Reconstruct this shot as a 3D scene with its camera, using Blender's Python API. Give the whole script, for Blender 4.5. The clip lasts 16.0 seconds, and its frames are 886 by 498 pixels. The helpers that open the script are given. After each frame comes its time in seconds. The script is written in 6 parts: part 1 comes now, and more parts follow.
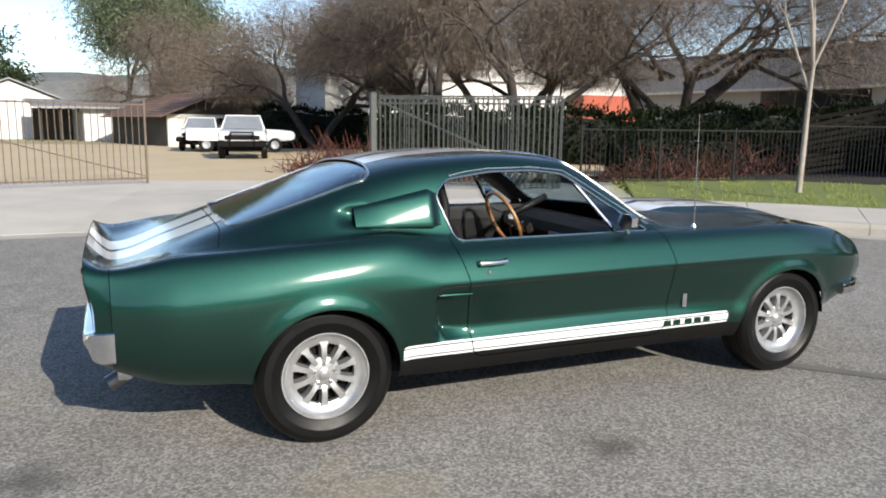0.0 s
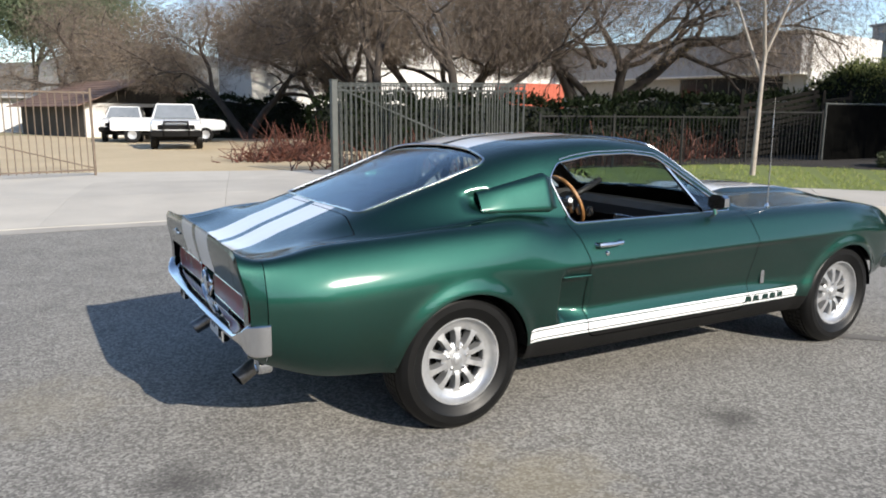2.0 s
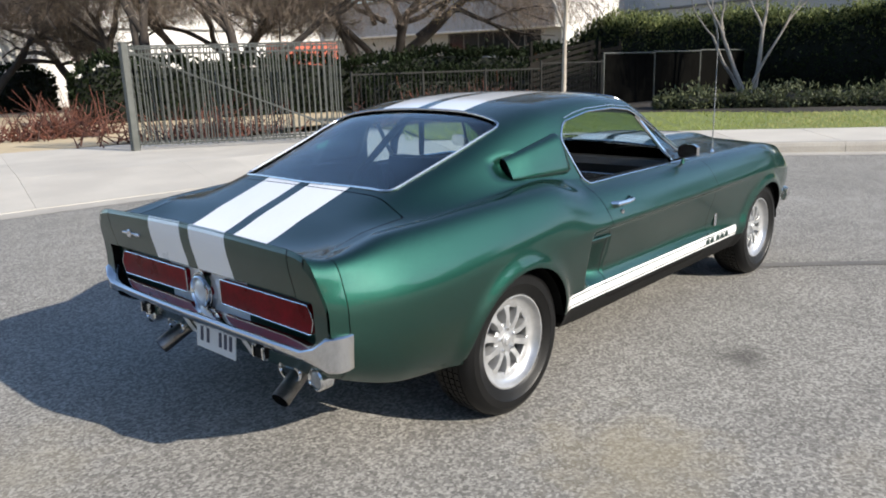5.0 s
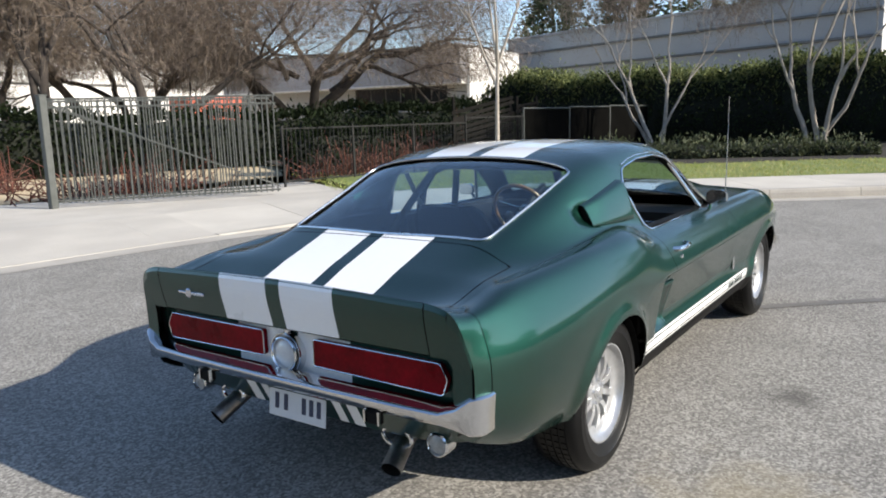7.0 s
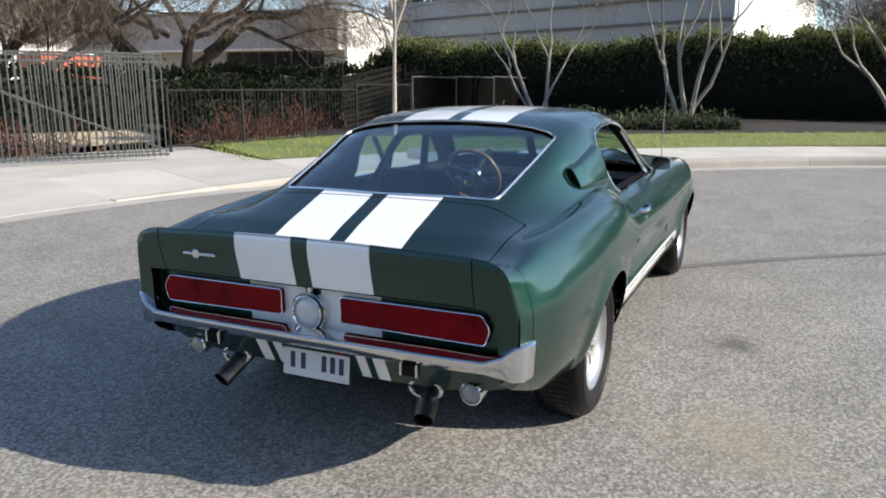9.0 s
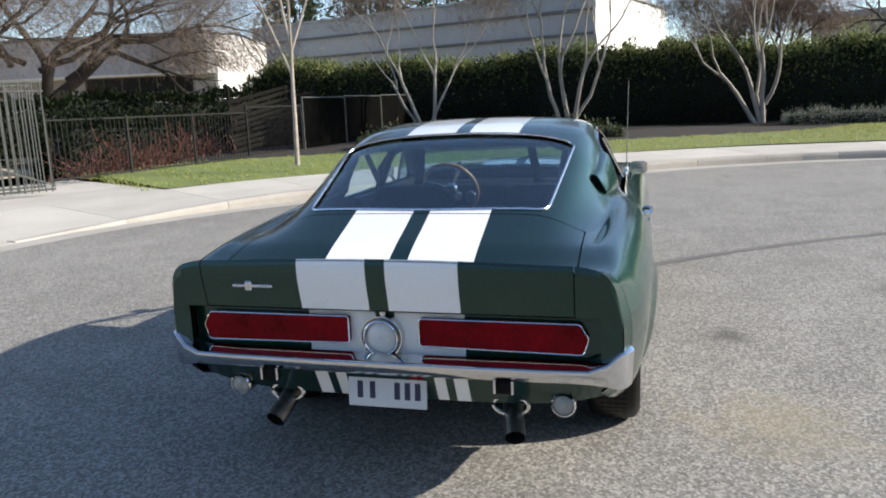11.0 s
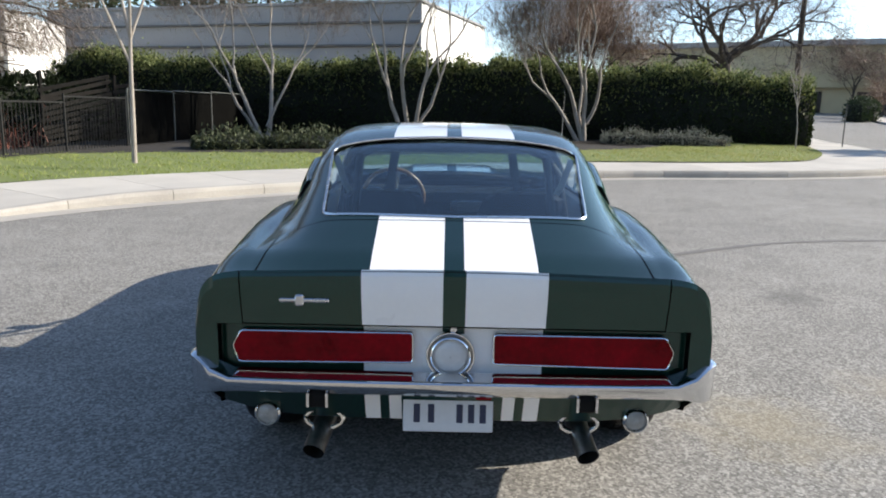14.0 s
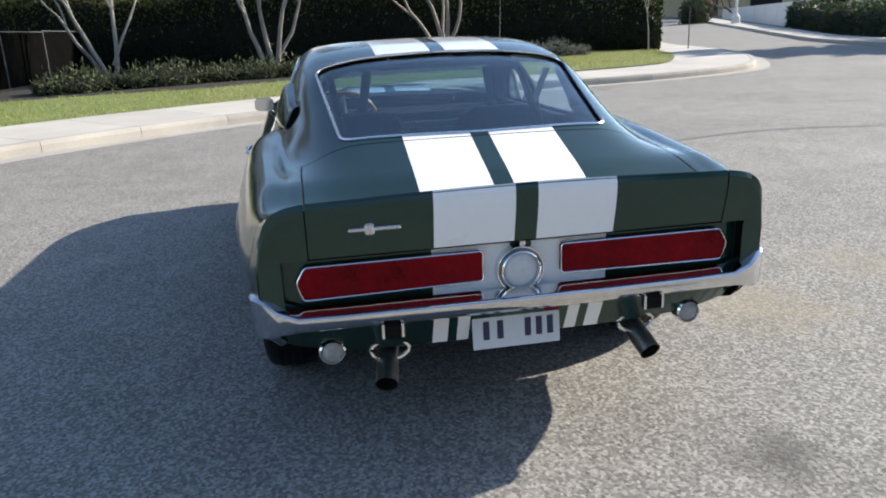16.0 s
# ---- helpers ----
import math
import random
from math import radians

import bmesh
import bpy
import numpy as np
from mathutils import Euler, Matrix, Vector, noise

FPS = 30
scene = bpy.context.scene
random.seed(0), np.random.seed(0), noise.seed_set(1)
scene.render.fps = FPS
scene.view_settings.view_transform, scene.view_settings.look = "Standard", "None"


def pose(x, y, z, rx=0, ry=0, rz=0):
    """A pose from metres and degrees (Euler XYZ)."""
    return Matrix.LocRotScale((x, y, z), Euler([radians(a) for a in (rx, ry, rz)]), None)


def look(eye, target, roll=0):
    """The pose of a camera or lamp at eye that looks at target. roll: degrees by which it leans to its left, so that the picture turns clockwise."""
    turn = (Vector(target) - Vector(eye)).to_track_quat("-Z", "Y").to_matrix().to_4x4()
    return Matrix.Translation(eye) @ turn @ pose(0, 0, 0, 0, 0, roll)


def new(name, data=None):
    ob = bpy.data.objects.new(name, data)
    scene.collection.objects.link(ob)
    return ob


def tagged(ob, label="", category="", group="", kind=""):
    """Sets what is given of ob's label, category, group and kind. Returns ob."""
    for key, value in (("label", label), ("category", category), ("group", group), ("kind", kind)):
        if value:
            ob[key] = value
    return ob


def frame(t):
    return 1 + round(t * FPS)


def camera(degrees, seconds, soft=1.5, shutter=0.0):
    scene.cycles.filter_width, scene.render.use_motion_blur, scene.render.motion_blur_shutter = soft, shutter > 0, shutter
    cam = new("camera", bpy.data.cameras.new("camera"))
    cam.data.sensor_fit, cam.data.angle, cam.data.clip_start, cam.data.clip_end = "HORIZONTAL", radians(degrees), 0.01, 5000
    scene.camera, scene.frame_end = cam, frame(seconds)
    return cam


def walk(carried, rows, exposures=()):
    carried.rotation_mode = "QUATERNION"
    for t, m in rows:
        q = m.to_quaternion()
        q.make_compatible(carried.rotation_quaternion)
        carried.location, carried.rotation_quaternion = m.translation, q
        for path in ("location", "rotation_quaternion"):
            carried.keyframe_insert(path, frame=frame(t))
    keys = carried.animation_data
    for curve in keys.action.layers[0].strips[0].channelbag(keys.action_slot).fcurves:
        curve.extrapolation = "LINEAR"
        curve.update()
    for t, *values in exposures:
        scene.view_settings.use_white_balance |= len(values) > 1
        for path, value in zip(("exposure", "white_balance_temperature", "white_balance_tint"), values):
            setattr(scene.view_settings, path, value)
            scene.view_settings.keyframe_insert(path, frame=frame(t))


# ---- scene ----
cam = camera(61.9, 16.0, 1.9)
PATH = [
    (0, (-0.009, 0.265, 1.439), (0.776, 2.075, 1.109), 0.7),
    (0.5, (-0.197, 0.378, 1.398), (0.523, 2.214, 1.063), 1.6),
    (1, (-0.407, 0.507, 1.411), (0.325, 2.338, 1.08), -2.1),
    (1.5, (-0.636, 0.596, 1.41), (0.193, 2.384, 1.069), -1.7),
    (2, (-0.867, 0.678, 1.41), (0.109, 2.387, 1.052), 0.4),
    (2.5, (-0.964, 0.874, 1.393), (0.071, 2.544, 1.02), -0.0),
    (3, (-1.053, 1.072, 1.409), (-0.028, 2.747, 1.031), -2.3),
    (3.5, (-1.23, 1.179, 1.412), (-0.064, 2.754, 1.011), -2.7),
    (4, (-1.376, 1.282, 1.413), (-0.076, 2.729, 0.945), -4.2),
    (4.2, (-1.393, 1.346, 1.439), (-0.068, 2.762, 0.951), -3.0),
    (6.3, (-1.911, 2.041, 1.417), (-0.323, 3.186, 1.01), -1.0),
    (6.5, (-1.932, 2.096, 1.416), (-0.33, 3.228, 1.022), -0.0),
    (7, (-1.921, 2.296, 1.417), (-0.302, 3.421, 1.08), -1.8),
    (7.5, (-1.937, 2.431, 1.418), (-0.273, 3.489, 1.084), -2.3),
    (8, (-2.071, 2.525, 1.418), (-0.347, 3.455, 1.013), -2.5),
    (8.5, (-2.227, 2.62, 1.421), (-0.47, 3.474, 0.994), -1.8),
    (8.7, (-2.254, 2.654, 1.414), (-0.494, 3.502, 0.985), -0.6),
    (10.8, (-2.395, 3.335, 1.385), (-0.507, 3.882, 1.015), -3.3),
    (11, (-2.445, 3.392, 1.392), (-0.549, 3.902, 1.009), -2.3),
    (11.5, (-2.459, 3.494, 1.392), (-0.544, 3.957, 1.048), -0.6),
    (12, (-2.374, 3.663, 1.369), (-0.442, 4.091, 1.079), -1.5),
    (12.5, (-2.26, 3.819, 1.373), (-0.304, 4.107, 1.071), -1.9),
    (13, (-2.293, 3.95, 1.367), (-0.322, 4.088, 1.055), -1.6),
    (13.5, (-2.377, 4.134, 1.356), (-0.415, 4.167, 0.969), -1.9),
    (14, (-2.371, 4.268, 1.374), (-0.405, 4.277, 1.005), 1.1),
    (14.5, (-2.198, 4.391, 1.361), (-0.226, 4.352, 1.033), -2.6),
    (15, (-2.117, 4.528, 1.358), (-0.153, 4.442, 0.991), 0.6),
    (15.5, (-2.214, 4.717, 1.34), (-0.279, 4.521, 0.876), -1.0),
    (16, (-2.254, 4.884, 1.336), (-0.368, 4.536, 0.771), -2.4),
]
walk(cam, [(t, look(eye, target, roll)) for t, eye, target, roll in PATH], [(0.0, 0.58, 6780, 10), (3.0, 0.75, 6780, 10), (8.0, 0.90, 6780, 10), (12.5, 0.90, 6780, 10), (16.0, 1.01, 6780, 10)])

# ---- light ----
world = bpy.data.worlds.new("sky")
scene.world = world
world.use_nodes = True
_wn = world.node_tree
_sky = _wn.nodes.new("ShaderNodeTexSky")
_sky.sky_type = "NISHITA"
_sky.sun_disc = False
_sky.sun_elevation = radians(27.5)
_sky.sun_rotation = radians(168)
_sky.air_density, _sky.dust_density, _sky.ozone_density = 0.8, 0.3, 1.5
_wn.links.new(_sky.outputs[0], _wn.nodes["Background"].inputs[0])
_wn.nodes["Background"].inputs[1].default_value = 0.15
SUN_DIR = Vector((0.40, -1.88, 1.0)).normalized()
_sun = bpy.data.lights.new("sun", "SUN")
_sun.energy, _sun.angle, _sun.color = 4.7, radians(0.53), (1.0, 0.95, 0.87)
_so = new("sun", _sun)
_so.matrix_world = look((8, -38, 22), Vector((8, -38, 22)) - SUN_DIR)


# ---- materials ----
def nodes_of(m):
    m.use_nodes = True
    return m.node_tree, m.node_tree.nodes["Principled BSDF"]


def surface(name, a, b=None, rough=0.7, metal=0.0, scale=3.0, fine=60.0, bump=0.2, coat=0.0, fine_mix=0.35, spread=0.0, sss=0.0, dist=0.02, rough_var=0.1, spec=0.5):
    """Two colours mixed by a broad and a fine noise, with a little relief."""
    m = bpy.data.materials.new(name)
    t, p = nodes_of(m)
    b = b or tuple(c * 0.7 for c in a)
    co = t.nodes.new("ShaderNodeTexCoord")
    n1, n2 = t.nodes.new("ShaderNodeTexNoise"), t.nodes.new("ShaderNodeTexNoise")
    n1.inputs["Scale"].default_value, n2.inputs["Scale"].default_value = scale, fine
    n1.inputs["Detail"].default_value, n2.inputs["Detail"].default_value = 6, 4
    for n in (n1, n2):
        t.links.new(co.outputs["Object"], n.inputs["Vector"])
    ad = t.nodes.new("ShaderNodeMix")
    ad.data_type = "FLOAT"
    ad.inputs[0].default_value = fine_mix
    t.links.new(n1.outputs[0], ad.inputs[2])
    t.links.new(n2.outputs[0], ad.inputs[3])
    src = ad.outputs[0]
    if spread:
        oi = t.nodes.new("ShaderNodeObjectInfo")
        mm = t.nodes.new("ShaderNodeMath")
        mm.operation = "MULTIPLY_ADD"
        t.links.new(oi.outputs["Random"], mm.inputs[0])
        mm.inputs[1].default_value = spread
        t.links.new(src, mm.inputs[2])
        m2 = t.nodes.new("ShaderNodeMath")
        m2.operation = "SUBTRACT"
        t.links.new(mm.outputs[0], m2.inputs[0])
        m2.inputs[1].default_value = spread / 2
        src = m2.outputs[0]
    r = t.nodes.new("ShaderNodeValToRGB")
    r.color_ramp.elements[0].position, r.color_ramp.elements[1].position = 0.32, 0.68
    r.color_ramp.elements[0].color, r.color_ramp.elements[1].color = (*b, 1), (*a, 1)
    t.links.new(src, r.inputs[0])
    t.links.new(r.outputs[0], p.inputs["Base Color"])
    p.inputs["Metallic"].default_value = metal
    p.inputs["Specular IOR Level"].default_value = spec
    rr = t.nodes.new("ShaderNodeMapRange")
    rr.inputs[3].default_value, rr.inputs[4].default_value = rough - rough_var, min(1, rough + rough_var)
    t.links.new(n1.outputs[0], rr.inputs[0])
    t.links.new(rr.outputs[0], p.inputs["Roughness"])
    p.inputs["Coat Weight"].default_value = coat
    p.inputs["Coat Roughness"].default_value = 0.04
    if bump:
        bu = t.nodes.new("ShaderNodeBump")
        bu.inputs["Strength"].default_value, bu.inputs["Distance"].default_value = bump, dist
        t.links.new(ad.outputs[0], bu.inputs["Height"])
        t.links.new(bu.outputs[0], p.inputs["Normal"])
    return m


def leaf_surface(name, a, b, rough=0.6, through_light=0.25, spec=0.3):
    """Leaves and twigs: colour varied leaf by leaf, some light let through."""
    m = bpy.data.materials.new(name)
    t, p = nodes_of(m)
    g = t.nodes.new("ShaderNodeNewGeometry")
    r = t.nodes.new("ShaderNodeValToRGB")
    r.color_ramp.elements[0].color, r.color_ramp.elements[1].color = (*b, 1), (*a, 1)
    t.links.new(g.outputs["Random Per Island"], r.inputs[0])
    t.links.new(r.outputs[0], p.inputs["Base Color"])
    p.inputs["Roughness"].default_value = rough
    p.inputs["Specular IOR Level"].default_value = spec
    if through_light:
        tr = t.nodes.new("ShaderNodeBsdfTranslucent")
        t.links.new(r.outputs[0], tr.inputs[0])
        mx = t.nodes.new("ShaderNodeMixShader")
        mx.inputs[0].default_value = through_light
        t.links.new(p.outputs[0], mx.inputs[1])
        t.links.new(tr.outputs[0], mx.inputs[2])
        t.links.new(mx.outputs[0], t.nodes["Material Output"].inputs[0])
    return m


def glass(name, tint, rough=0.0):
    m = bpy.data.materials.new(name)
    t, p = nodes_of(m)
    p.inputs["Base Color"].default_value = (*tint, 1)
    p.inputs["Roughness"].default_value = rough
    p.inputs["Transmission Weight"].default_value = 1.0
    p.inputs["IOR"].default_value = 1.48
    return m


def asphalt_surface():
    """Old grey asphalt: pale stones in darker binder, worn patches and faint tracks."""
    m = bpy.data.materials.new("asphalt")
    t, p = nodes_of(m)
    co = t.nodes.new("ShaderNodeTexCoord")
    vo = t.nodes.new("ShaderNodeTexVoronoi")
    vo.inputs["Scale"].default_value = 88
    big, mid, grit = (t.nodes.new("ShaderNodeTexNoise") for _ in range(3))
    for n, s in ((big, 0.35), (mid, 2.2), (grit, 78)):
        n.inputs["Scale"].default_value = s
        n.inputs["Detail"].default_value = 6
        t.links.new(co.outputs["Object"], n.inputs["Vector"])
    t.links.new(co.outputs["Object"], vo.inputs["Vector"])
    r = t.nodes.new("ShaderNodeValToRGB")
    e = r.color_ramp.elements
    e[0].position, e[0].color = 0.12, (0.085, 0.08, 0.073, 1)
    e[1].position, e[1].color = 0.92, (0.455, 0.435, 0.39, 1)
    k = e.new(0.5)
    k.color = (0.215, 0.204, 0.185, 1)
    sp = t.nodes.new("ShaderNodeSeparateColor")
    t.links.new(vo.outputs["Color"], sp.inputs[0])
    mx = t.nodes.new("ShaderNodeMix")
    mx.data_type = "FLOAT"
    mx.inputs[0].default_value = 0.5
    t.links.new(sp.outputs[0], mx.inputs[2])
    t.links.new(grit.outputs[0], mx.inputs[3])
    t.links.new(mx.outputs[0], r.inputs[0])
    w = t.nodes.new("ShaderNodeMapRange")
    w.inputs[1].default_value, w.inputs[2].default_value = 0.3, 0.7
    w.inputs[3].default_value, w.inputs[4].default_value = 0.78, 1.16
    mix2 = t.nodes.new("ShaderNodeMix")
    mix2.data_type = "FLOAT"
    mix2.inputs[0].default_value = 0.5
    t.links.new(big.outputs[0], mix2.inputs[2])
    t.links.new(mid.outputs[0], mix2.inputs[3])
    t.links.new(mix2.outputs[0], w.inputs[0])
    hv = t.nodes.new("ShaderNodeHueSaturation")
    t.links.new(w.outputs[0], hv.inputs["Value"])
    t.links.new(r.outputs[0], hv.inputs["Color"])
    src = hv.outputs[0]
    wob = t.nodes.new("ShaderNodeTexNoise")
    wob.inputs["Scale"].default_value, wob.inputs["Detail"].default_value = 6, 5
    t.links.new(co.outputs["Object"], wob.inputs["Vector"])
    # old oil spots and straw-coloured patches
    for (sx, sy), size, tint, amount in (((1.96, 2.88), 0.20, (0.06, 0.055, 0.05), 0.65), ((-0.43, 3.5), 0.22, (0.06, 0.055, 0.05), 0.7), ((0.75, 2.80), 0.55, (0.31, 0.26, 0.165), 0.42), ((-0.9, 4.6), 0.6, (0.30, 0.26, 0.18), 0.3), ((3.2, 1.6), 0.35, (0.09, 0.085, 0.08), 0.5), ((1.2, 1.9), 0.5, (0.30, 0.25, 0.165), 0.3)):
        vd = t.nodes.new("ShaderNodeVectorMath")
        vd.operation = "DISTANCE"
        vd.inputs[1].default_value = (sx, sy, 0)
        t.links.new(co.outputs["Object"], vd.inputs[0])
        ma = t.nodes.new("ShaderNodeMath")
        ma.operation = "MULTIPLY_ADD"
        t.links.new(wob.outputs[0], ma.inputs[0])
        ma.inputs[1].default_value = size * 1.5
        t.links.new(vd.outputs["Value"], ma.inputs[2])
        mr = t.nodes.new("ShaderNodeMapRange")
        mr.inputs[1].default_value, mr.inputs[2].default_value = size * 0.9, size * 1.6
        mr.inputs[3].default_value, mr.inputs[4].default_value = amount, 0.0
        t.links.new(ma.outputs[0], mr.inputs[0])
        mc = t.nodes.new("ShaderNodeMix")
        mc.data_type = "RGBA"
        t.links.new(mr.outputs[0], mc.inputs[0])
        t.links.new(src, mc.inputs[6])
        mc.inputs[7].default_value = (*tint, 1)
        src = mc.outputs[2]
    t.links.new(src, p.inputs["Base Color"])
    p.inputs["Roughness"].default_value = 0.85
    p.inputs["Specular IOR Level"].default_value = 0.3
    bu = t.nodes.new("ShaderNodeBump")
    bu.inputs["Strength"].default_value, bu.inputs["Distance"].default_value = 0.55, 0.006
    t.links.new(mx.outputs[0], bu.inputs["Height"])
    t.links.new(bu.outputs[0], p.inputs["Normal"])
    return m


def car_paint(name, a, flake, rough=0.34, metal=0.55):
    """Metallic paint under clear coat, with fine flake and a trace of dust."""
    m = bpy.data.materials.new(name)
    t, p = nodes_of(m)
    co = t.nodes.new("ShaderNodeTexCoord")
    n = t.nodes.new("ShaderNodeTexNoise")
    n.inputs["Scale"].default_value, n.inputs["Detail"].default_value = 900, 2
    d = t.nodes.new("ShaderNodeTexNoise")
    d.inputs["Scale"].default_value, d.inputs["Detail"].default_value = 5, 5
    for k in (n, d):
        t.links.new(co.outputs["Object"], k.inputs["Vector"])
    r = t.nodes.new("ShaderNodeValToRGB")
    r.color_ramp.elements[0].position, r.color_ramp.elements[1].position = 0.35, 0.75
    r.color_ramp.elements[0].color, r.color_ramp.elements[1].color = (*a, 1), (*flake, 1)
    t.links.new(n.outputs[0], r.inputs[0])
    t.links.new(r.outputs[0], p.inputs["Base Color"])
    rr = t.nodes.new("ShaderNodeMapRange")
    rr.inputs[3].default_value, rr.inputs[4].default_value = rough - 0.03, rough + 0.05
    t.links.new(d.outputs[0], rr.inputs[0])
    t.links.new(rr.outputs[0], p.inputs["Roughness"])
    p.inputs["Metallic"].default_value = metal
    p.inputs["Coat Weight"].default_value = 1.0
    p.inputs["Coat IOR"].default_value = 1.5
    p.inputs["Coat Roughness"].default_value = 0.09
    return m


M_PAINT = car_paint("green metallic paint", (0.004, 0.029, 0.0222), (0.0155, 0.071, 0.0545), rough=0.49, metal=0.97)
M_STRIPE = surface("white stripe paint", (0.87, 0.87, 0.86), (0.82, 0.82, 0.82), rough=0.3, bump=0, coat=1.0)
M_CHROME = surface("chrome", (0.78, 0.79, 0.80), (0.68, 0.69, 0.70), rough=0.09, metal=1.0, bump=0, rough_var=0.04)
M_BRIGHT = surface("bright trim", (0.70, 0.71, 0.72), (0.58, 0.59, 0.60), rough=0.25, metal=1.0, bump=0)
M_ALLOY = surface("cast alloy", (0.54, 0.545, 0.55), (0.42, 0.425, 0.43), rough=0.36, metal=0.75, bump=0.05, scale=20, dist=0.003)
M_RUBBER = surface("tyre rubber", (0.0034, 0.0034, 0.0036), (0.002, 0.002, 0.002), rough=0.45, spec=0.28, bump=0.1, scale=12, dist=0.003)
M_BLACK = surface("black vinyl", (0.007, 0.007, 0.0075), (0.004, 0.004, 0.0045), rough=0.55, spec=0.18, bump=0.2, scale=15, fine=250, dist=0.002)
M_UNDER = surface("underbody black", (0.006, 0.006, 0.006), (0.010, 0.0095, 0.009), rough=0.8, bump=0.2, spec=0.12)
M_PIPE = surface("dull steel pipe", (0.30, 0.29, 0.28), (0.16, 0.155, 0.15), rough=0.35, metal=1.0, bump=0.05, scale=25)
M_TAILRED = surface("red lamp lens", (0.25, 0.001, 0.007), (0.09, 0.0004, 0.002), rough=0.3, bump=0, coat=0.1, scale=9, spec=0.06)
M_WOOD = surface("steering wheel wood", (0.27, 0.135, 0.055), (0.17, 0.08, 0.03), rough=0.35, bump=0, coat=0.6, scale=14)
M_GLASS = glass("car glass", (0.52, 0.68, 0.75))
M_LENS = surface("frosted lens", (0.62, 0.63, 0.62), (0.5, 0.5, 0.5), rough=0.2, bump=0, coat=1.0)
M_LAMPLENS = surface("dull clear lens", (0.34, 0.345, 0.34), (0.24, 0.245, 0.24), rough=0.25, bump=0, coat=0.6, scale=30)
M_PLATE = surface("plate white", (0.62, 0.64, 0.66), (0.54, 0.56, 0.58), rough=0.4, bump=0)
M_INK = surface("dark blue ink", (0.02, 0.03, 0.07), (0.015, 0.02, 0.05), rough=0.5, bump=0)
M_ASPHALT = asphalt_surface()
M_CONCRETE = surface("pavement concrete", (0.50, 0.468, 0.412), (0.39, 0.363, 0.322), rough=0.9, scale=1.1, fine=55, bump=0.15, spread=0.25, dist=0.005)
M_KERB = surface("kerb concrete", (0.41, 0.383, 0.336), (0.30, 0.279, 0.247), rough=0.9, scale=1.6, fine=40, bump=0.2, spread=0.2, dist=0.006)
M_DIRT = surface("dry dirt", (0.52, 0.42, 0.275), (0.41, 0.325, 0.205), rough=0.95, scale=0.35, fine=7, bump=0.35, dist=0.04)
M_DRYGRASS = surface("dry field", (0.36, 0.30, 0.18), (0.22, 0.20, 0.11), rough=0.95, scale=0.2, fine=4, bump=0.4, dist=0.05)
M_LAWN = surface("lawn soil", (0.16, 0.19, 0.05), (0.11, 0.14, 0.035), rough=0.95, scale=0.8, fine=25, bump=0.3)
M_BLADE = leaf_surface("grass blades", (0.37, 0.41, 0.12), (0.21, 0.27, 0.06), through_light=0.4)
M_BLADEDRY = leaf_surface("dry grass blades", (0.48, 0.43, 0.20), (0.28, 0.31, 0.10), through_light=0.3)
# Clipped hedge in two colours: near-black for shaded sides, yellow-green for the sunlit top.
M_HEDGESHADE = leaf_surface("hedge leaves", (0.035, 0.052, 0.016), (0.008, 0.014, 0.005), spec=0.1)
M_HEDGELIT = leaf_surface("sunlit hedge tops", (0.26, 0.285, 0.105), (0.05, 0.07, 0.025), through_light=0.4)
# Near-black so the core reads as shade between the leaves.
M_HEDGECORE = surface("hedge inner shade", (0.010, 0.013, 0.007), (0.006, 0.008, 0.004), rough=1.0, scale=2, bump=0.5)
M_IVY = leaf_surface("ivy leaves", (0.018, 0.027, 0.011), (0.006, 0.010, 0.004), spec=0.08)
M_LAVENDER = leaf_surface("grey shrub leaves", (0.22, 0.22, 0.19), (0.09, 0.11, 0.08))
M_TWIG = leaf_surface("brown twigs", (0.25, 0.195, 0.15), (0.08, 0.063, 0.05), through_light=0.15)
M_TWIGGOLD = leaf_surface("ochre leaves", (0.42, 0.32, 0.13), (0.22, 0.16, 0.07), through_light=0.3)
M_TWIGPALE = leaf_surface("pale twigs", (0.46, 0.40, 0.34), (0.26, 0.21, 0.17), through_light=0.1)
M_TWIGRED = leaf_surface("reddish twigs", (0.30, 0.20, 0.14), (0.13, 0.085, 0.06), through_light=0.1)
M_EUCA = leaf_surface("grey-green leaves", (0.17, 0.20, 0.12), (0.06, 0.085, 0.045))
M_PINE = leaf_surface("dark green leaves", (0.05, 0.075, 0.03), (0.02, 0.032, 0.014))
M_BARK = surface("dark bark", (0.060, 0.048, 0.040), (0.028, 0.023, 0.019), rough=0.95, scale=4, fine=30, bump=0.6, dist=0.02)
M_BARKPALE = surface("pale bark", (0.38, 0.335, 0.285), (0.23, 0.20, 0.165), rough=0.8, scale=5, fine=30, bump=0.3, dist=0.008)
M_LOWSHRUB = leaf_surface("low shrub leaves", (0.115, 0.13, 0.065), (0.03, 0.04, 0.02))
M_BRUSH = leaf_surface("rusty brush twigs", (0.17, 0.062, 0.042), (0.045, 0.026, 0.02), through_light=0.1)
M_IRON = surface("grey-green painted iron", (0.078, 0.084, 0.077), (0.042, 0.046, 0.042), rough=0.6, bump=0.1, scale=6)
M_IRONDARK = surface("dark painted iron", (0.022, 0.022, 0.021), (0.013, 0.013, 0.012), spec=0.2, rough=0.7, bump=0.1, scale=6)
M_IRONRUST = surface("weathered brown iron", (0.16, 0.12, 0.085), (0.09, 0.065, 0.05), rough=0.75, bump=0.15, scale=6)
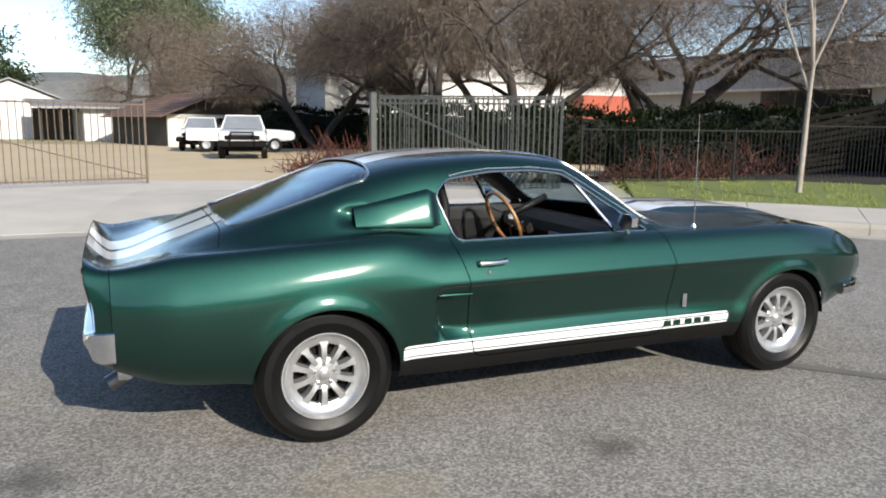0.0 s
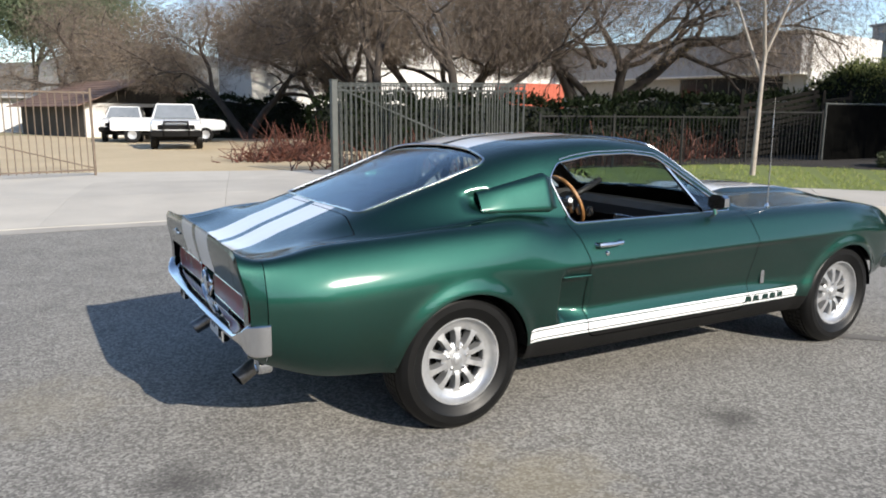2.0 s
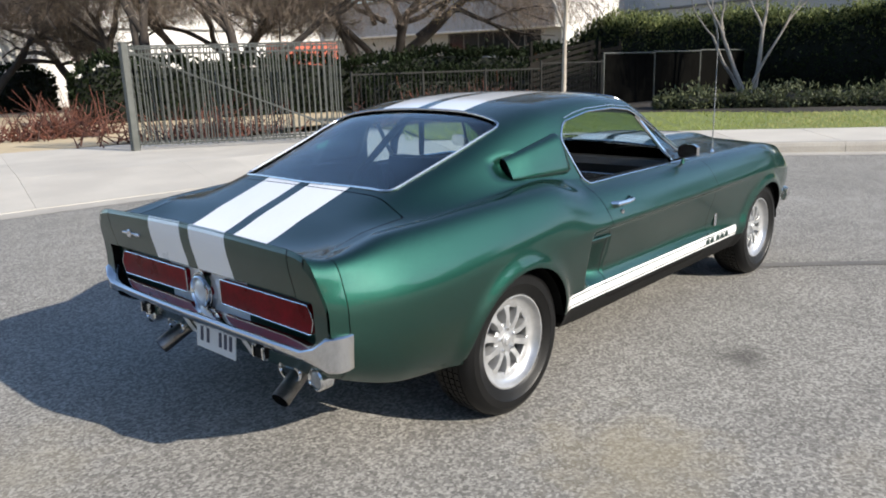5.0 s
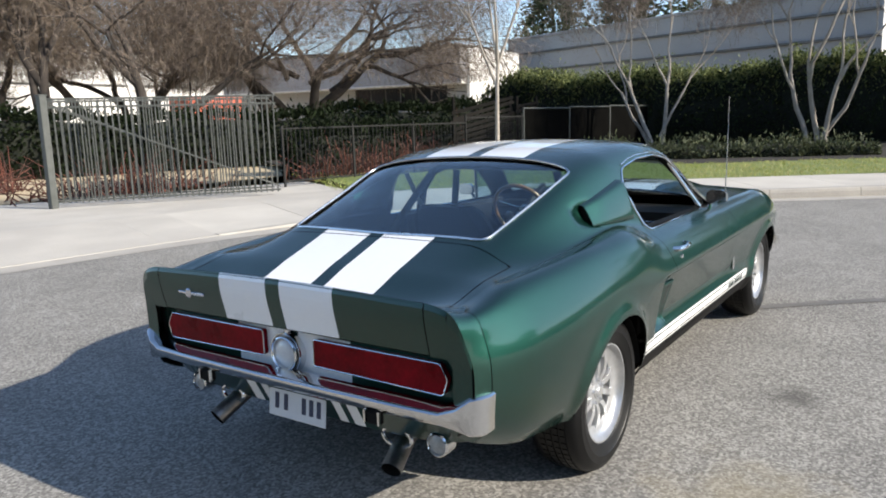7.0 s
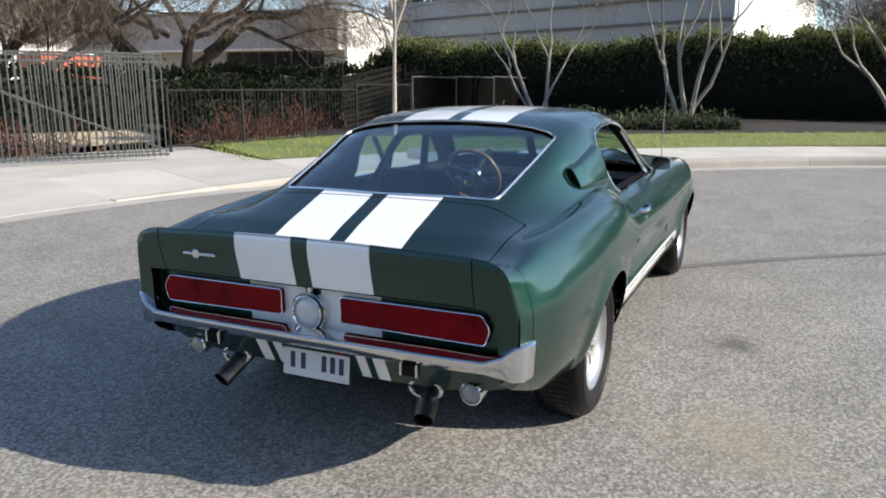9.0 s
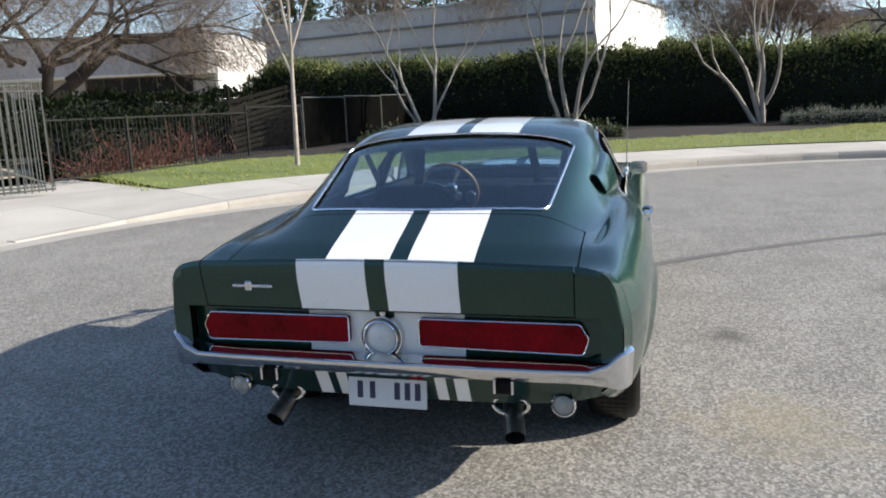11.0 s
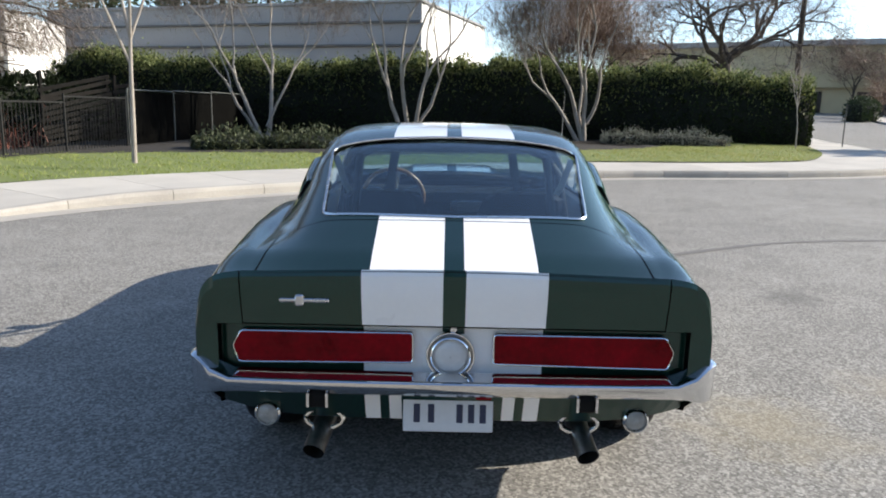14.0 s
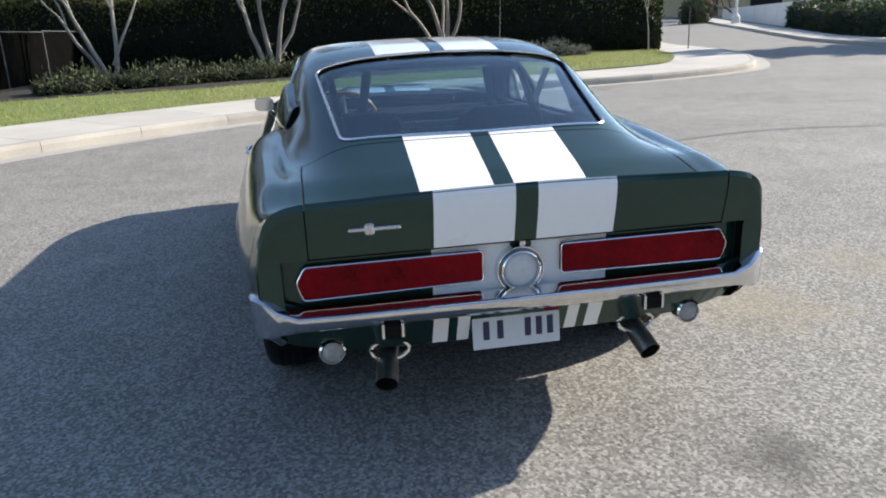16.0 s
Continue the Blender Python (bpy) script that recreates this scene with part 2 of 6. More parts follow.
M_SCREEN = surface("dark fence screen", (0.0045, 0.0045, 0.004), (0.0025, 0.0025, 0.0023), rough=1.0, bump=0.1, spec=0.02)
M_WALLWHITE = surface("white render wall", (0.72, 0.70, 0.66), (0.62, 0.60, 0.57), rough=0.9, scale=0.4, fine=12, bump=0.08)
# Greys that put shade into pale building walls; also used for plain grey parts.
M_WALLGREY = surface("white wall in shade and plain grey", (0.36, 0.36, 0.365), (0.30, 0.30, 0.305), rough=0.9, scale=0.3, fine=10, bump=0.08)
M_WALLBAND = surface("shaded banded wall and grey roof", (0.33, 0.325, 0.32), (0.27, 0.267, 0.262), rough=0.9, scale=0.3, fine=10, bump=0.08)
M_WALLTAN = surface("tan wall", (0.50, 0.42, 0.26), (0.41, 0.34, 0.21), rough=0.9, scale=0.4, fine=12, bump=0.08)
M_LEDGE = surface("dark ledge", (0.14, 0.135, 0.13), (0.09, 0.09, 0.085), rough=0.8)
M_ROOFBROWN = surface("brown roof shingle", (0.19, 0.115, 0.085), (0.12, 0.075, 0.06), rough=0.9, scale=3, fine=30, bump=0.3, spread=0.35)
M_ROOFGREY = surface("grey sheet roof", (0.30, 0.30, 0.30), (0.20, 0.20, 0.20), rough=0.6, metal=0.3, scale=2)
# Pale base colour paints the sky's reflection onto the truck glass.
M_WINDOWPALE = surface("windscreen paled as reflection", (0.22, 0.24, 0.26), (0.16, 0.175, 0.19), rough=0.15, bump=0, coat=1.0)
M_BELT = leaf_surface("unseen belt foliage", (0.055, 0.065, 0.03), (0.018, 0.024, 0.011))
M_WINDOWDARK = surface("dark window", (0.02, 0.022, 0.025), (0.012, 0.013, 0.015), rough=0.12, bump=0)
M_TRUCKWHITE = surface("white car paint", (0.78, 0.78, 0.77), (0.70, 0.70, 0.69), rough=0.3, bump=0, coat=1.0)
M_ORANGE = surface("orange painted steel", (0.45, 0.10, 0.055), (0.34, 0.075, 0.04), rough=0.6)
M_TIMBER = surface("weathered timber", (0.075, 0.064, 0.05), (0.034, 0.03, 0.025), rough=0.9, scale=4, fine=40, bump=0.3, spread=0.4)
# Weathered timber again, darkened to near-black to stand for shade.
M_TIMBERSHADE = surface("weathered timber in shade", (0.017, 0.015, 0.013), (0.008, 0.0075, 0.0065), rough=0.95, scale=4, fine=40, bump=0.3, spread=0.4, spec=0.1)
M_HILL = surface("distant hills", (0.17, 0.165, 0.155), (0.085, 0.095, 0.095), rough=1.0, scale=0.02, fine=0.12, bump=0)
M_BEDGROUND = surface("dark bed ground", (0.026, 0.020, 0.014), (0.012, 0.010, 0.007), rough=1.0, scale=3, fine=40, bump=0.5)
M_TAR = surface("tar seam", (0.15, 0.142, 0.13), (0.11, 0.104, 0.095), rough=0.8)


# ---- mesh tools ----
class Geo:
    """Collects vertices and faces, then becomes one mesh object."""

    def __init__(self):
        self.v, self.f, self.m = [], [], []

    def add(self, vs, fs, m=0):
        o = len(self.v)
        self.v.extend(tuple(p) for p in vs)
        self.f.extend(tuple(i + o for i in f) for f in fs)
        self.m.extend([m] * len(fs))
        return self

    def box(self, c, s, R=None, bev=0.0, m=0):
        """A box round c of size s, its edges chamfered by bev."""
        h = [k / 2 for k in s]
        b = min(bev, 0.45 * min(s))
        if b <= 0:
            vs = [Vector((x * h[0], y * h[1], z * h[2])) for x in (-1, 1) for y in (-1, 1) for z in (-1, 1)]
            fs = [(0, 1, 3, 2), (4, 6, 7, 5), (0, 4, 5, 1), (2, 3, 7, 6), (0, 2, 6, 4), (1, 5, 7, 3)]
        else:
            vs, idx = [], {}
            for x in (-1, 1):
                for y in (-1, 1):
                    for z in (-1, 1):
                        for a in range(3):
                            p = [x * (h[0] - b), y * (h[1] - b), z * (h[2] - b)]
                            p[a] = (x, y, z)[a] * h[a]
                            idx[x, y, z, a] = len(vs)
                            vs.append(Vector(p))
            fs = []
            for a in range(3):
                u, w = (a + 1) % 3, (a + 2) % 3
                for s1 in (-1, 1):
                    q = []
                    for du, dw in ((-1, -1), (1, -1), (1, 1), (-1, 1)):
                        k = [0, 0, 0]
                        k[a], k[u], k[w] = s1, du, dw
                        q.append(idx[(*k, a)])
                    fs.append(tuple(q if s1 > 0 else q[::-1]))
                for du in (-1, 1):
                    for dw in (-1, 1):
                        k1, k2 = [0, 0, 0], [0, 0, 0]
                        k1[a], k1[u], k1[w] = -1, du, dw
                        k2[a], k2[u], k2[w] = 1, du, dw
                        q = (idx[(*k1, u)], idx[(*k2, u)], idx[(*k2, w)], idx[(*k1, w)])
                        fs.append(q if du * dw < 0 else q[::-1])
            for x in (-1, 1):
                for y in (-1, 1):
                    for z in (-1, 1):
                        q = (idx[x, y, z, 0], idx[x, y, z, 1], idx[x, y, z, 2])
                        fs.append(q if x * y * z > 0 else q[::-1])
        c = Vector(c)
        return self.add([c + (R @ p if R else p) for p in vs], fs, m)

    def tube(self, pts, radii, n=8, caps=True, m=0, flat=1.0):
        pts = [Vector(p) for p in pts]
        if not hasattr(radii, "__len__"):
            radii = [radii] * len(pts)
        vs, fs = [], []
        up = None
        for i, p in enumerate(pts):
            d = (pts[min(i + 1, len(pts) - 1)] - pts[max(i - 1, 0)])
            d = d.normalized() if d.length > 1e-9 else Vector((0, 0, 1))
            if up is None:
                up = Vector((0, 0, 1)) if abs(d.z) < 0.9 else Vector((1, 0, 0))
            s = d.cross(up).normalized()
            up = s.cross(d).normalized()
            for k in range(n):
                a = 2 * math.pi * k / n
                vs.append(p + radii[i] * (math.cos(a) * s + flat * math.sin(a) * up))
        for i in range(len(pts) - 1):
            for k in range(n):
                fs.append((i * n + k, i * n + (k + 1) % n, (i + 1) * n + (k + 1) % n, (i + 1) * n + k))
        if caps:
            fs.append(tuple(range(n))[::-1])
            fs.append(tuple(range((len(pts) - 1) * n, len(pts) * n)))
        return self.add(vs, fs, m)

    def lathe(self, prof, c=(0, 0, 0), n=32, axis="y", m=0):
        """Turns a profile of (radius, along) about the axis through c."""
        vs, fs = [], []
        for r, a in prof:
            for k in range(n):
                t = 2 * math.pi * k / n
                q = (r * math.cos(t), a, r * math.sin(t)) if axis == "y" else (r * math.cos(t), r * math.sin(t), a) if axis == "z" else (a, r * math.cos(t), r * math.sin(t))
                vs.append((c[0] + q[0], c[1] + q[1], c[2] + q[2]))
        for i in range(len(prof) - 1):
            for k in range(n):
                fs.append((i * n + k, i * n + (k + 1) % n, (i + 1) * n + (k + 1) % n, (i + 1) * n + k))
        return self.add(vs, fs, m)

    def loft(self, rings, caps=True, m=0, closed=True):
        n = len(rings[0])
        vs = [p for r in rings for p in r]
        fs = []
        for i in range(len(rings) - 1):
            for k in range(n if closed else n - 1):
                fs.append((i * n + k, i * n + (k + 1) % n, (i + 1) * n + (k + 1) % n, (i + 1) * n + k))
        if caps:
            fs.append(tuple(range(n))[::-1])
            fs.append(tuple(range((len(rings) - 1) * n, len(rings) * n)))
        return self.add(vs, fs, m)

    def prism(self, outline, lo, hi, axis="z", m=0):
        """An outline of 2D points drawn out along an axis."""
        def at(p, a):
            return (p[0], p[1], a) if axis == "z" else (p[0], a, p[1]) if axis == "y" else (a, p[0], p[1])
        return self.loft([[at(p, lo) for p in outline], [at(p, hi) for p in outline]], True, m)

    def ob(self, name, mats, parent=None, label="", smooth=False, normals=None):
        me = bpy.data.meshes.new(name)
        me.from_pydata([tuple(p) for p in self.v], [], self.f)
        mats = mats if isinstance(mats, (list, tuple)) else [mats]
        for k in mats:
            me.materials.append(k)
        if len(mats) > 1:
            me.polygons.foreach_set("material_index", self.m)
        if normals is None:
            bm = bmesh.new()
            bm.from_mesh(me)
            bmesh.ops.recalc_face_normals(bm, faces=bm.faces)
            bm.to_mesh(me)
            bm.free()
        if smooth:
            me.polygons.foreach_set("use_smooth", [True] * len(me.polygons))
            if normals is not None:
                me.normals_split_custom_set_from_vertices([tuple(q) for q in normals])
            elif smooth == "angle":
                me.set_sharp_from_angle(angle=radians(38))
        me.update()
        o = new(name, me)
        if parent:
            o.parent = parent
        if label:
            tagged(o, label)
        return o


def thing(name, label, category, group="", kind="", at=(0, 0, 0), rz=0):
    e = new(name)
    e.empty_display_size = 0.2
    e.matrix_basis = pose(*at, 0, 0, rz)
    return tagged(e, label, category, group, kind)


def spline(xs, ys, x):
    """Monotone cubic through the points (xs, ys)."""
    xs, ys, x = np.asarray(xs, float), np.asarray(ys, float), np.asarray(x, float)
    h = np.diff(xs)
    d = np.diff(ys) / h
    s = np.zeros_like(ys)
    for i in range(1, len(xs) - 1):
        if d[i - 1] * d[i] > 0:
            w1, w2 = 2 * h[i] + h[i - 1], h[i] + 2 * h[i - 1]
            s[i] = (w1 + w2) / (w1 / d[i - 1] + w2 / d[i])
    s[0], s[-1] = d[0], d[-1]
    i = np.clip(np.searchsorted(xs, x) - 1, 0, len(h) - 1)
    t = np.clip((x - xs[i]) / h[i], 0, 1)
    return (ys[i] * (2 * t**3 - 3 * t**2 + 1) + h[i] * s[i] * (t**3 - 2 * t**2 + t)
            + ys[i + 1] * (3 * t**2 - 2 * t**3) + h[i] * s[i + 1] * (t**3 - t**2))


def sstep(a, b, x):
    t = np.clip((np.asarray(x, float) - a) / (b - a), 0, 1)
    return t * t * (3 - 2 * t)


def poly_dist(px, py, poly):
    """Signed distance to a closed polygon, negative inside."""
    px, py = np.asarray(px, float), np.asarray(py, float)
    best = np.full(px.shape, 1e9)
    inside = np.zeros(px.shape, bool)
    n = len(poly)
    for i in range(n):
        (x0, y0), (x1, y1) = poly[i], poly[(i + 1) % n]
        ex, ey = x1 - x0, y1 - y0
        t = np.clip(((px - x0) * ex + (py - y0) * ey) / (ex * ex + ey * ey), 0, 1)
        best = np.minimum(best, np.hypot(px - x0 - t * ex, py - y0 - t * ey))
        c = (y0 > py) != (y1 > py)
        xi = x0 + (py - y0) / np.where(abs(ey) < 1e-12, 1e-12, ey) * ex
        inside ^= c & (px < xi)
    return np.where(inside, -best, best)


def round_poly(poly, r, n=5):
    """Polygon with its corners rounded by about r."""
    out = []
    m = len(poly)
    for i in range(m):
        p0, p, p1 = (Vector(poly[j % m]) for j in (i - 1, i, i + 1))
        a, b = p0 - p, p1 - p
        k = min(r, 0.45 * a.length, 0.45 * b.length)
        s, e = p + a.normalized() * k, p + b.normalized() * k
        for j in range(n + 1):
            t = j / n
            out.append(tuple((1 - t) ** 2 * s + 2 * t * (1 - t) * p + t * t * e))
    return out


# ---- the car: its outer skin ----
CAR_AT = (0.783, 4.24, 0.0)
HUB_F, HUB_R, HUB_Z = 2.772, 0.0, 0.318
SX = (-0.97, -0.6, -0.3, 0, 0.3, 0.6, 2.4, 2.75, 3.1, 3.35, 3.5)
TX = (-0.97, -0.86, -0.6, -0.36, 0, 0.32, 0.6, 1.0, 1.35, 1.65, 1.9, 2.0, 2.8, 3.2, 3.5)
LINES = []


def line(table, ys, zs):
    """One long line of the skin: half-width and height along the car."""
    LINES.append((table, ys, zs))


line(SX, (0.74, 0.80, 0.82, 0.82, 0.81, 0.80, 0.81, 0.82, 0.78, 0.72, 0.66), (0.46, 0.34, 0.32, 0.30, 0.27, 0.25, 0.255, 0.28, 0.33, 0.38, 0.42))
line(SX, (0.795, 0.855, 0.87, 0.87, 0.86, 0.86, 0.868, 0.87, 0.85, 0.80, 0.72), (0.50, 0.40, 0.39, 0.38, 0.35, 0.335, 0.34, 0.36, 0.40, 0.44, 0.46))
line(SX, (0.81, 0.88, 0.90, 0.905, 0.895, 0.876, 0.882, 0.895, 0.875, 0.83, 0.76), (0.57, 0.52, 0.54, 0.55, 0.53, 0.53, 0.53, 0.54, 0.55, 0.56, 0.55))
line(SX, (0.81, 0.885, 0.905, 0.912, 0.915, 0.918, 0.912, 0.91, 0.89, 0.835, 0.765), (0.66, 0.66, 0.68, 0.70, 0.703, 0.708, 0.72, 0.72, 0.69, 0.65, 0.62))
line(SX, (0.795, 0.852, 0.872, 0.888, 0.90, 0.898, 0.89, 0.89, 0.87, 0.82, 0.755), (0.75, 0.78, 0.80, 0.81, 0.80, 0.775, 0.785, 0.79, 0.76, 0.70, 0.67))
line(SX, (0.785, 0.805, 0.825, 0.842, 0.86, 0.855, 0.855, 0.855, 0.84, 0.79, 0.735), (0.822, 0.865, 0.885, 0.90, 0.895, 0.85, 0.85, 0.85, 0.81, 0.735, 0.71))
line(TX, (0.745, 0.745, 0.752, 0.763, 0.782, 0.80, 0.79, 0.80, 0.80, 0.80, 0.80, 0.80, 0.81, 0.79, 0.71), (0.872, 0.850, 0.888, 0.905, 0.925, 0.935, 0.885, 0.878, 0.878, 0.88, 0.88, 0.88, 0.875, 0.83, 0.735))
line(TX, (0.66, 0.67, 0.69, 0.70, 0.72, 0.73, 0.755, 0.768, 0.768, 0.768, 0.77, 0.765, 0.77, 0.75, 0.68), (0.882, 0.838, 0.880, 0.888, 0.918, 0.944, 0.918, 0.893, 0.893, 0.888, 0.886, 0.886, 0.885, 0.842, 0.75))
line(TX, (0.56, 0.57, 0.60, 0.62, 0.65, 0.675, 0.69, 0.70, 0.70, 0.71, 0.735, 0.735, 0.72, 0.70, 0.64), (0.885, 0.823, 0.885, 0.92, 0.995, 1.06, 1.075, 1.06, 1.06, 0.98, 0.90, 0.893, 0.885, 0.85, 0.76))
line(TX, (0.46, 0.47, 0.51, 0.53, 0.575, 0.605, 0.62, 0.62, 0.61, 0.65, 0.69, 0.66, 0.64, 0.62, 0.57), (0.889, 0.815, 0.89, 0.97, 1.085, 1.185, 1.24, 1.268, 1.245, 1.08, 0.92, 0.903, 0.89, 0.856, 0.77))
line(TX, (0.32, 0.32, 0.36, 0.38, 0.42, 0.46, 0.47, 0.47, 0.46, 0.50, 0.53, 0.50, 0.48, 0.46, 0.42), (0.893, 0.81, 0.892, 0.977, 1.108, 1.225, 1.275, 1.297, 1.275, 1.125, 0.968, 0.928, 0.905, 0.866, 0.78))
line(TX, (0.16, 0.16, 0.18, 0.19, 0.20, 0.22, 0.22, 0.22, 0.22, 0.25, 0.26, 0.25, 0.25, 0.24, 0.22), (0.896, 0.805, 0.891, 0.979, 1.116, 1.235, 1.288, 1.307, 1.288, 1.142, 0.992, 0.945, 0.92, 0.874, 0.788))
line(TX, (0,) * 15, (0.897, 0.804, 0.890, 0.98, 1.118, 1.238, 1.291, 1.311, 1.291, 1.147, 1.0, 0.95, 0.925, 0.878, 0.79))

VENT = [(0.515, 0.652), (0.715, 0.648), (0.735, 0.56), (0.72, 0.445), (0.585, 0.445), (0.53, 0.54)]


def skin():
    """The skin as a grid of points: across from right sill over the roof to left sill, row by row along the car."""
    xs = np.unique(np.round(np.concatenate([
        np.arange(-0.97, 3.501, 0.0165), np.arange(0.16, 0.22, 0.004), np.arange(0.49, 0.74, 0.006),
        np.arange(-0.97, -0.84, 0.008), np.arange(1.85, 2.03, 0.008), np.arange(3.36, 3.5, 0.008)]), 4))
    cy, cz = [], []
    for k, (tab, ys, zs) in enumerate(LINES):
        y, z = spline(tab, ys, xs), spline(tab, zs, xs)
        if k == 3:
            s = spline((-0.97, 0.1, 0.45, 2.9, 3.5), (0.04, 0.04, 0.007, 0.007, 0.03), xs)
            cy += [y, y]
            cz += [z - s, z + s]
        elif k == 7:
            # the valley where the sail panel meets the haunch
            cy += [y + 0.010, y - 0.004]
            cz += [z, z + 0.002]
        else:
            cy.append(y)
            cz.append(z)
    half_y, half_z = np.array(cy).T, np.array(cz).T
    C_y = np.concatenate([-half_y, half_y[:, -2::-1]], 1)
    C_z = np.concatenate([half_z, half_z[:, -2::-1]], 1)
    C_y = np.concatenate([C_y[:, :1]] * 2 + [C_y] + [C_y[:, -1:]] * 2, 1)
    C_z = np.concatenate([C_z[:, :1]] * 2 + [C_z] + [C_z[:, -1:]] * 2, 1)
    spans, per = C_y.shape[1] - 3, 6
    Y, Z = [], []
    for i in range(spans):
        for j in range(per + (i == spans - 1)):
            t = j / per
            b = ((1 - t) ** 3 / 6, (3 * t**3 - 6 * t**2 + 4) / 6, (-3 * t**3 + 3 * t**2 + 3 * t + 1) / 6, t**3 / 6)
            Y.append(sum(b[q] * C_y[:, i + q] for q in range(4)))
            Z.append(sum(b[q] * C_z[:, i + q] for q in range(4)))
    Y, Z = np.array(Y).T, np.array(Z).T
    X = np.repeat(xs[:, None], Y.shape[1], 1)
    side = np.sign(Y) * sstep(0.45, 0.55, abs(Y))
    # wheel-arch lips
    for hx, r in ((HUB_R + 0.01, 0.338), (HUB_F - 0.02, 0.335)):
        d = np.hypot(X - hx, Z - 0.305)
        Y += side * (0.022 * np.exp(-((d - r) / 0.045) ** 2)) * sstep(0.15, 0.3, Z)
    # sill cove below the crease, deepening towards the side vent
    zc = 0.706 + 0.007 * (X - 0.6)
    cove = sstep(0.425, 0.45, Z) * (1 - sstep(-0.022, 0.0, Z - zc)) * sstep(0.505, 0.56, X) * (1 - sstep(1.6, 2.9, X))
    Y -= side * (0.016 + 0.026 * sstep(0.70, 0.46, Z)) * cove
    Y -= side * 0.045 * sstep(0.008, -0.010, poly_dist(X, Z, VENT)) * (1 - 0.9 * sstep(0.53, 0.72, X))
    # scoop on the sail panel, open to the rear
    pit = sstep(0.026, -0.014, poly_dist(X, Z, [(0.10, 0.992), (0.10, 1.036), (0.24, 1.048), (0.24, 0.978)]))
    Y -= side * 0.028 * pit * sstep(0.07, 0.18, X)
    # raised centre of the bonnet
    top = (1 - sstep(0.28, 0.36, abs(Y))) * sstep(0.8, 0.85, Z)
    Z += 0.028 * top * sstep(2.15, 2.35, X) * (1 - sstep(2.9, 3.45, X))
    # the short tail leans back to the lip of the spoiler
    tail = 1 - sstep(-0.97, -0.84, X)
    X = np.where(X < -0.866, -0.866 + (X + 0.866) * 0.6, X)
    X = X - 0.032 * sstep(0.66, 0.86, Z) * tail
    P = np.stack([X, Y, Z], 2)
    du, dv = np.gradient(P, axis=0), np.gradient(P, axis=1)
    N = np.cross(dv, du)
    N /= np.maximum(np.linalg.norm(N, axis=2, keepdims=True), 1e-9)
    turn = (N[:, :, 1] * Y + N[:, :, 2] * (Z - 0.5)).sum() < 0
    return xs, P, -N if turn else N, turn


GX, GP, GN, FLIP = skin()
MID = GP.shape[1] // 2


def column(x):
    i = int(np.clip(np.searchsorted(GX, x) - 1, 0, len(GX) - 2))
    t = min(max((x - GX[i]) / (GX[i + 1] - GX[i]), 0), 1)
    return GP[i] * (1 - t) + GP[i + 1] * t


def side_y(x, z):
    """Half-width of the skin at a place along the car and a height."""
    c = column(x)[MID:][::-1]
    zz = np.maximum.accumulate(c[:, 2] + np.arange(len(c)) * 1e-7)
    return float(np.interp(z, zz, c[:, 1]))


def top_z(x, y):
    """Height of the skin at a place along and across."""
    c = column(x)[MID:]
    yy = np.maximum.accumulate(c[:, 1] + np.arange(len(c)) * 1e-7)
    return float(np.interp(abs(y), yy, c[:, 2]))


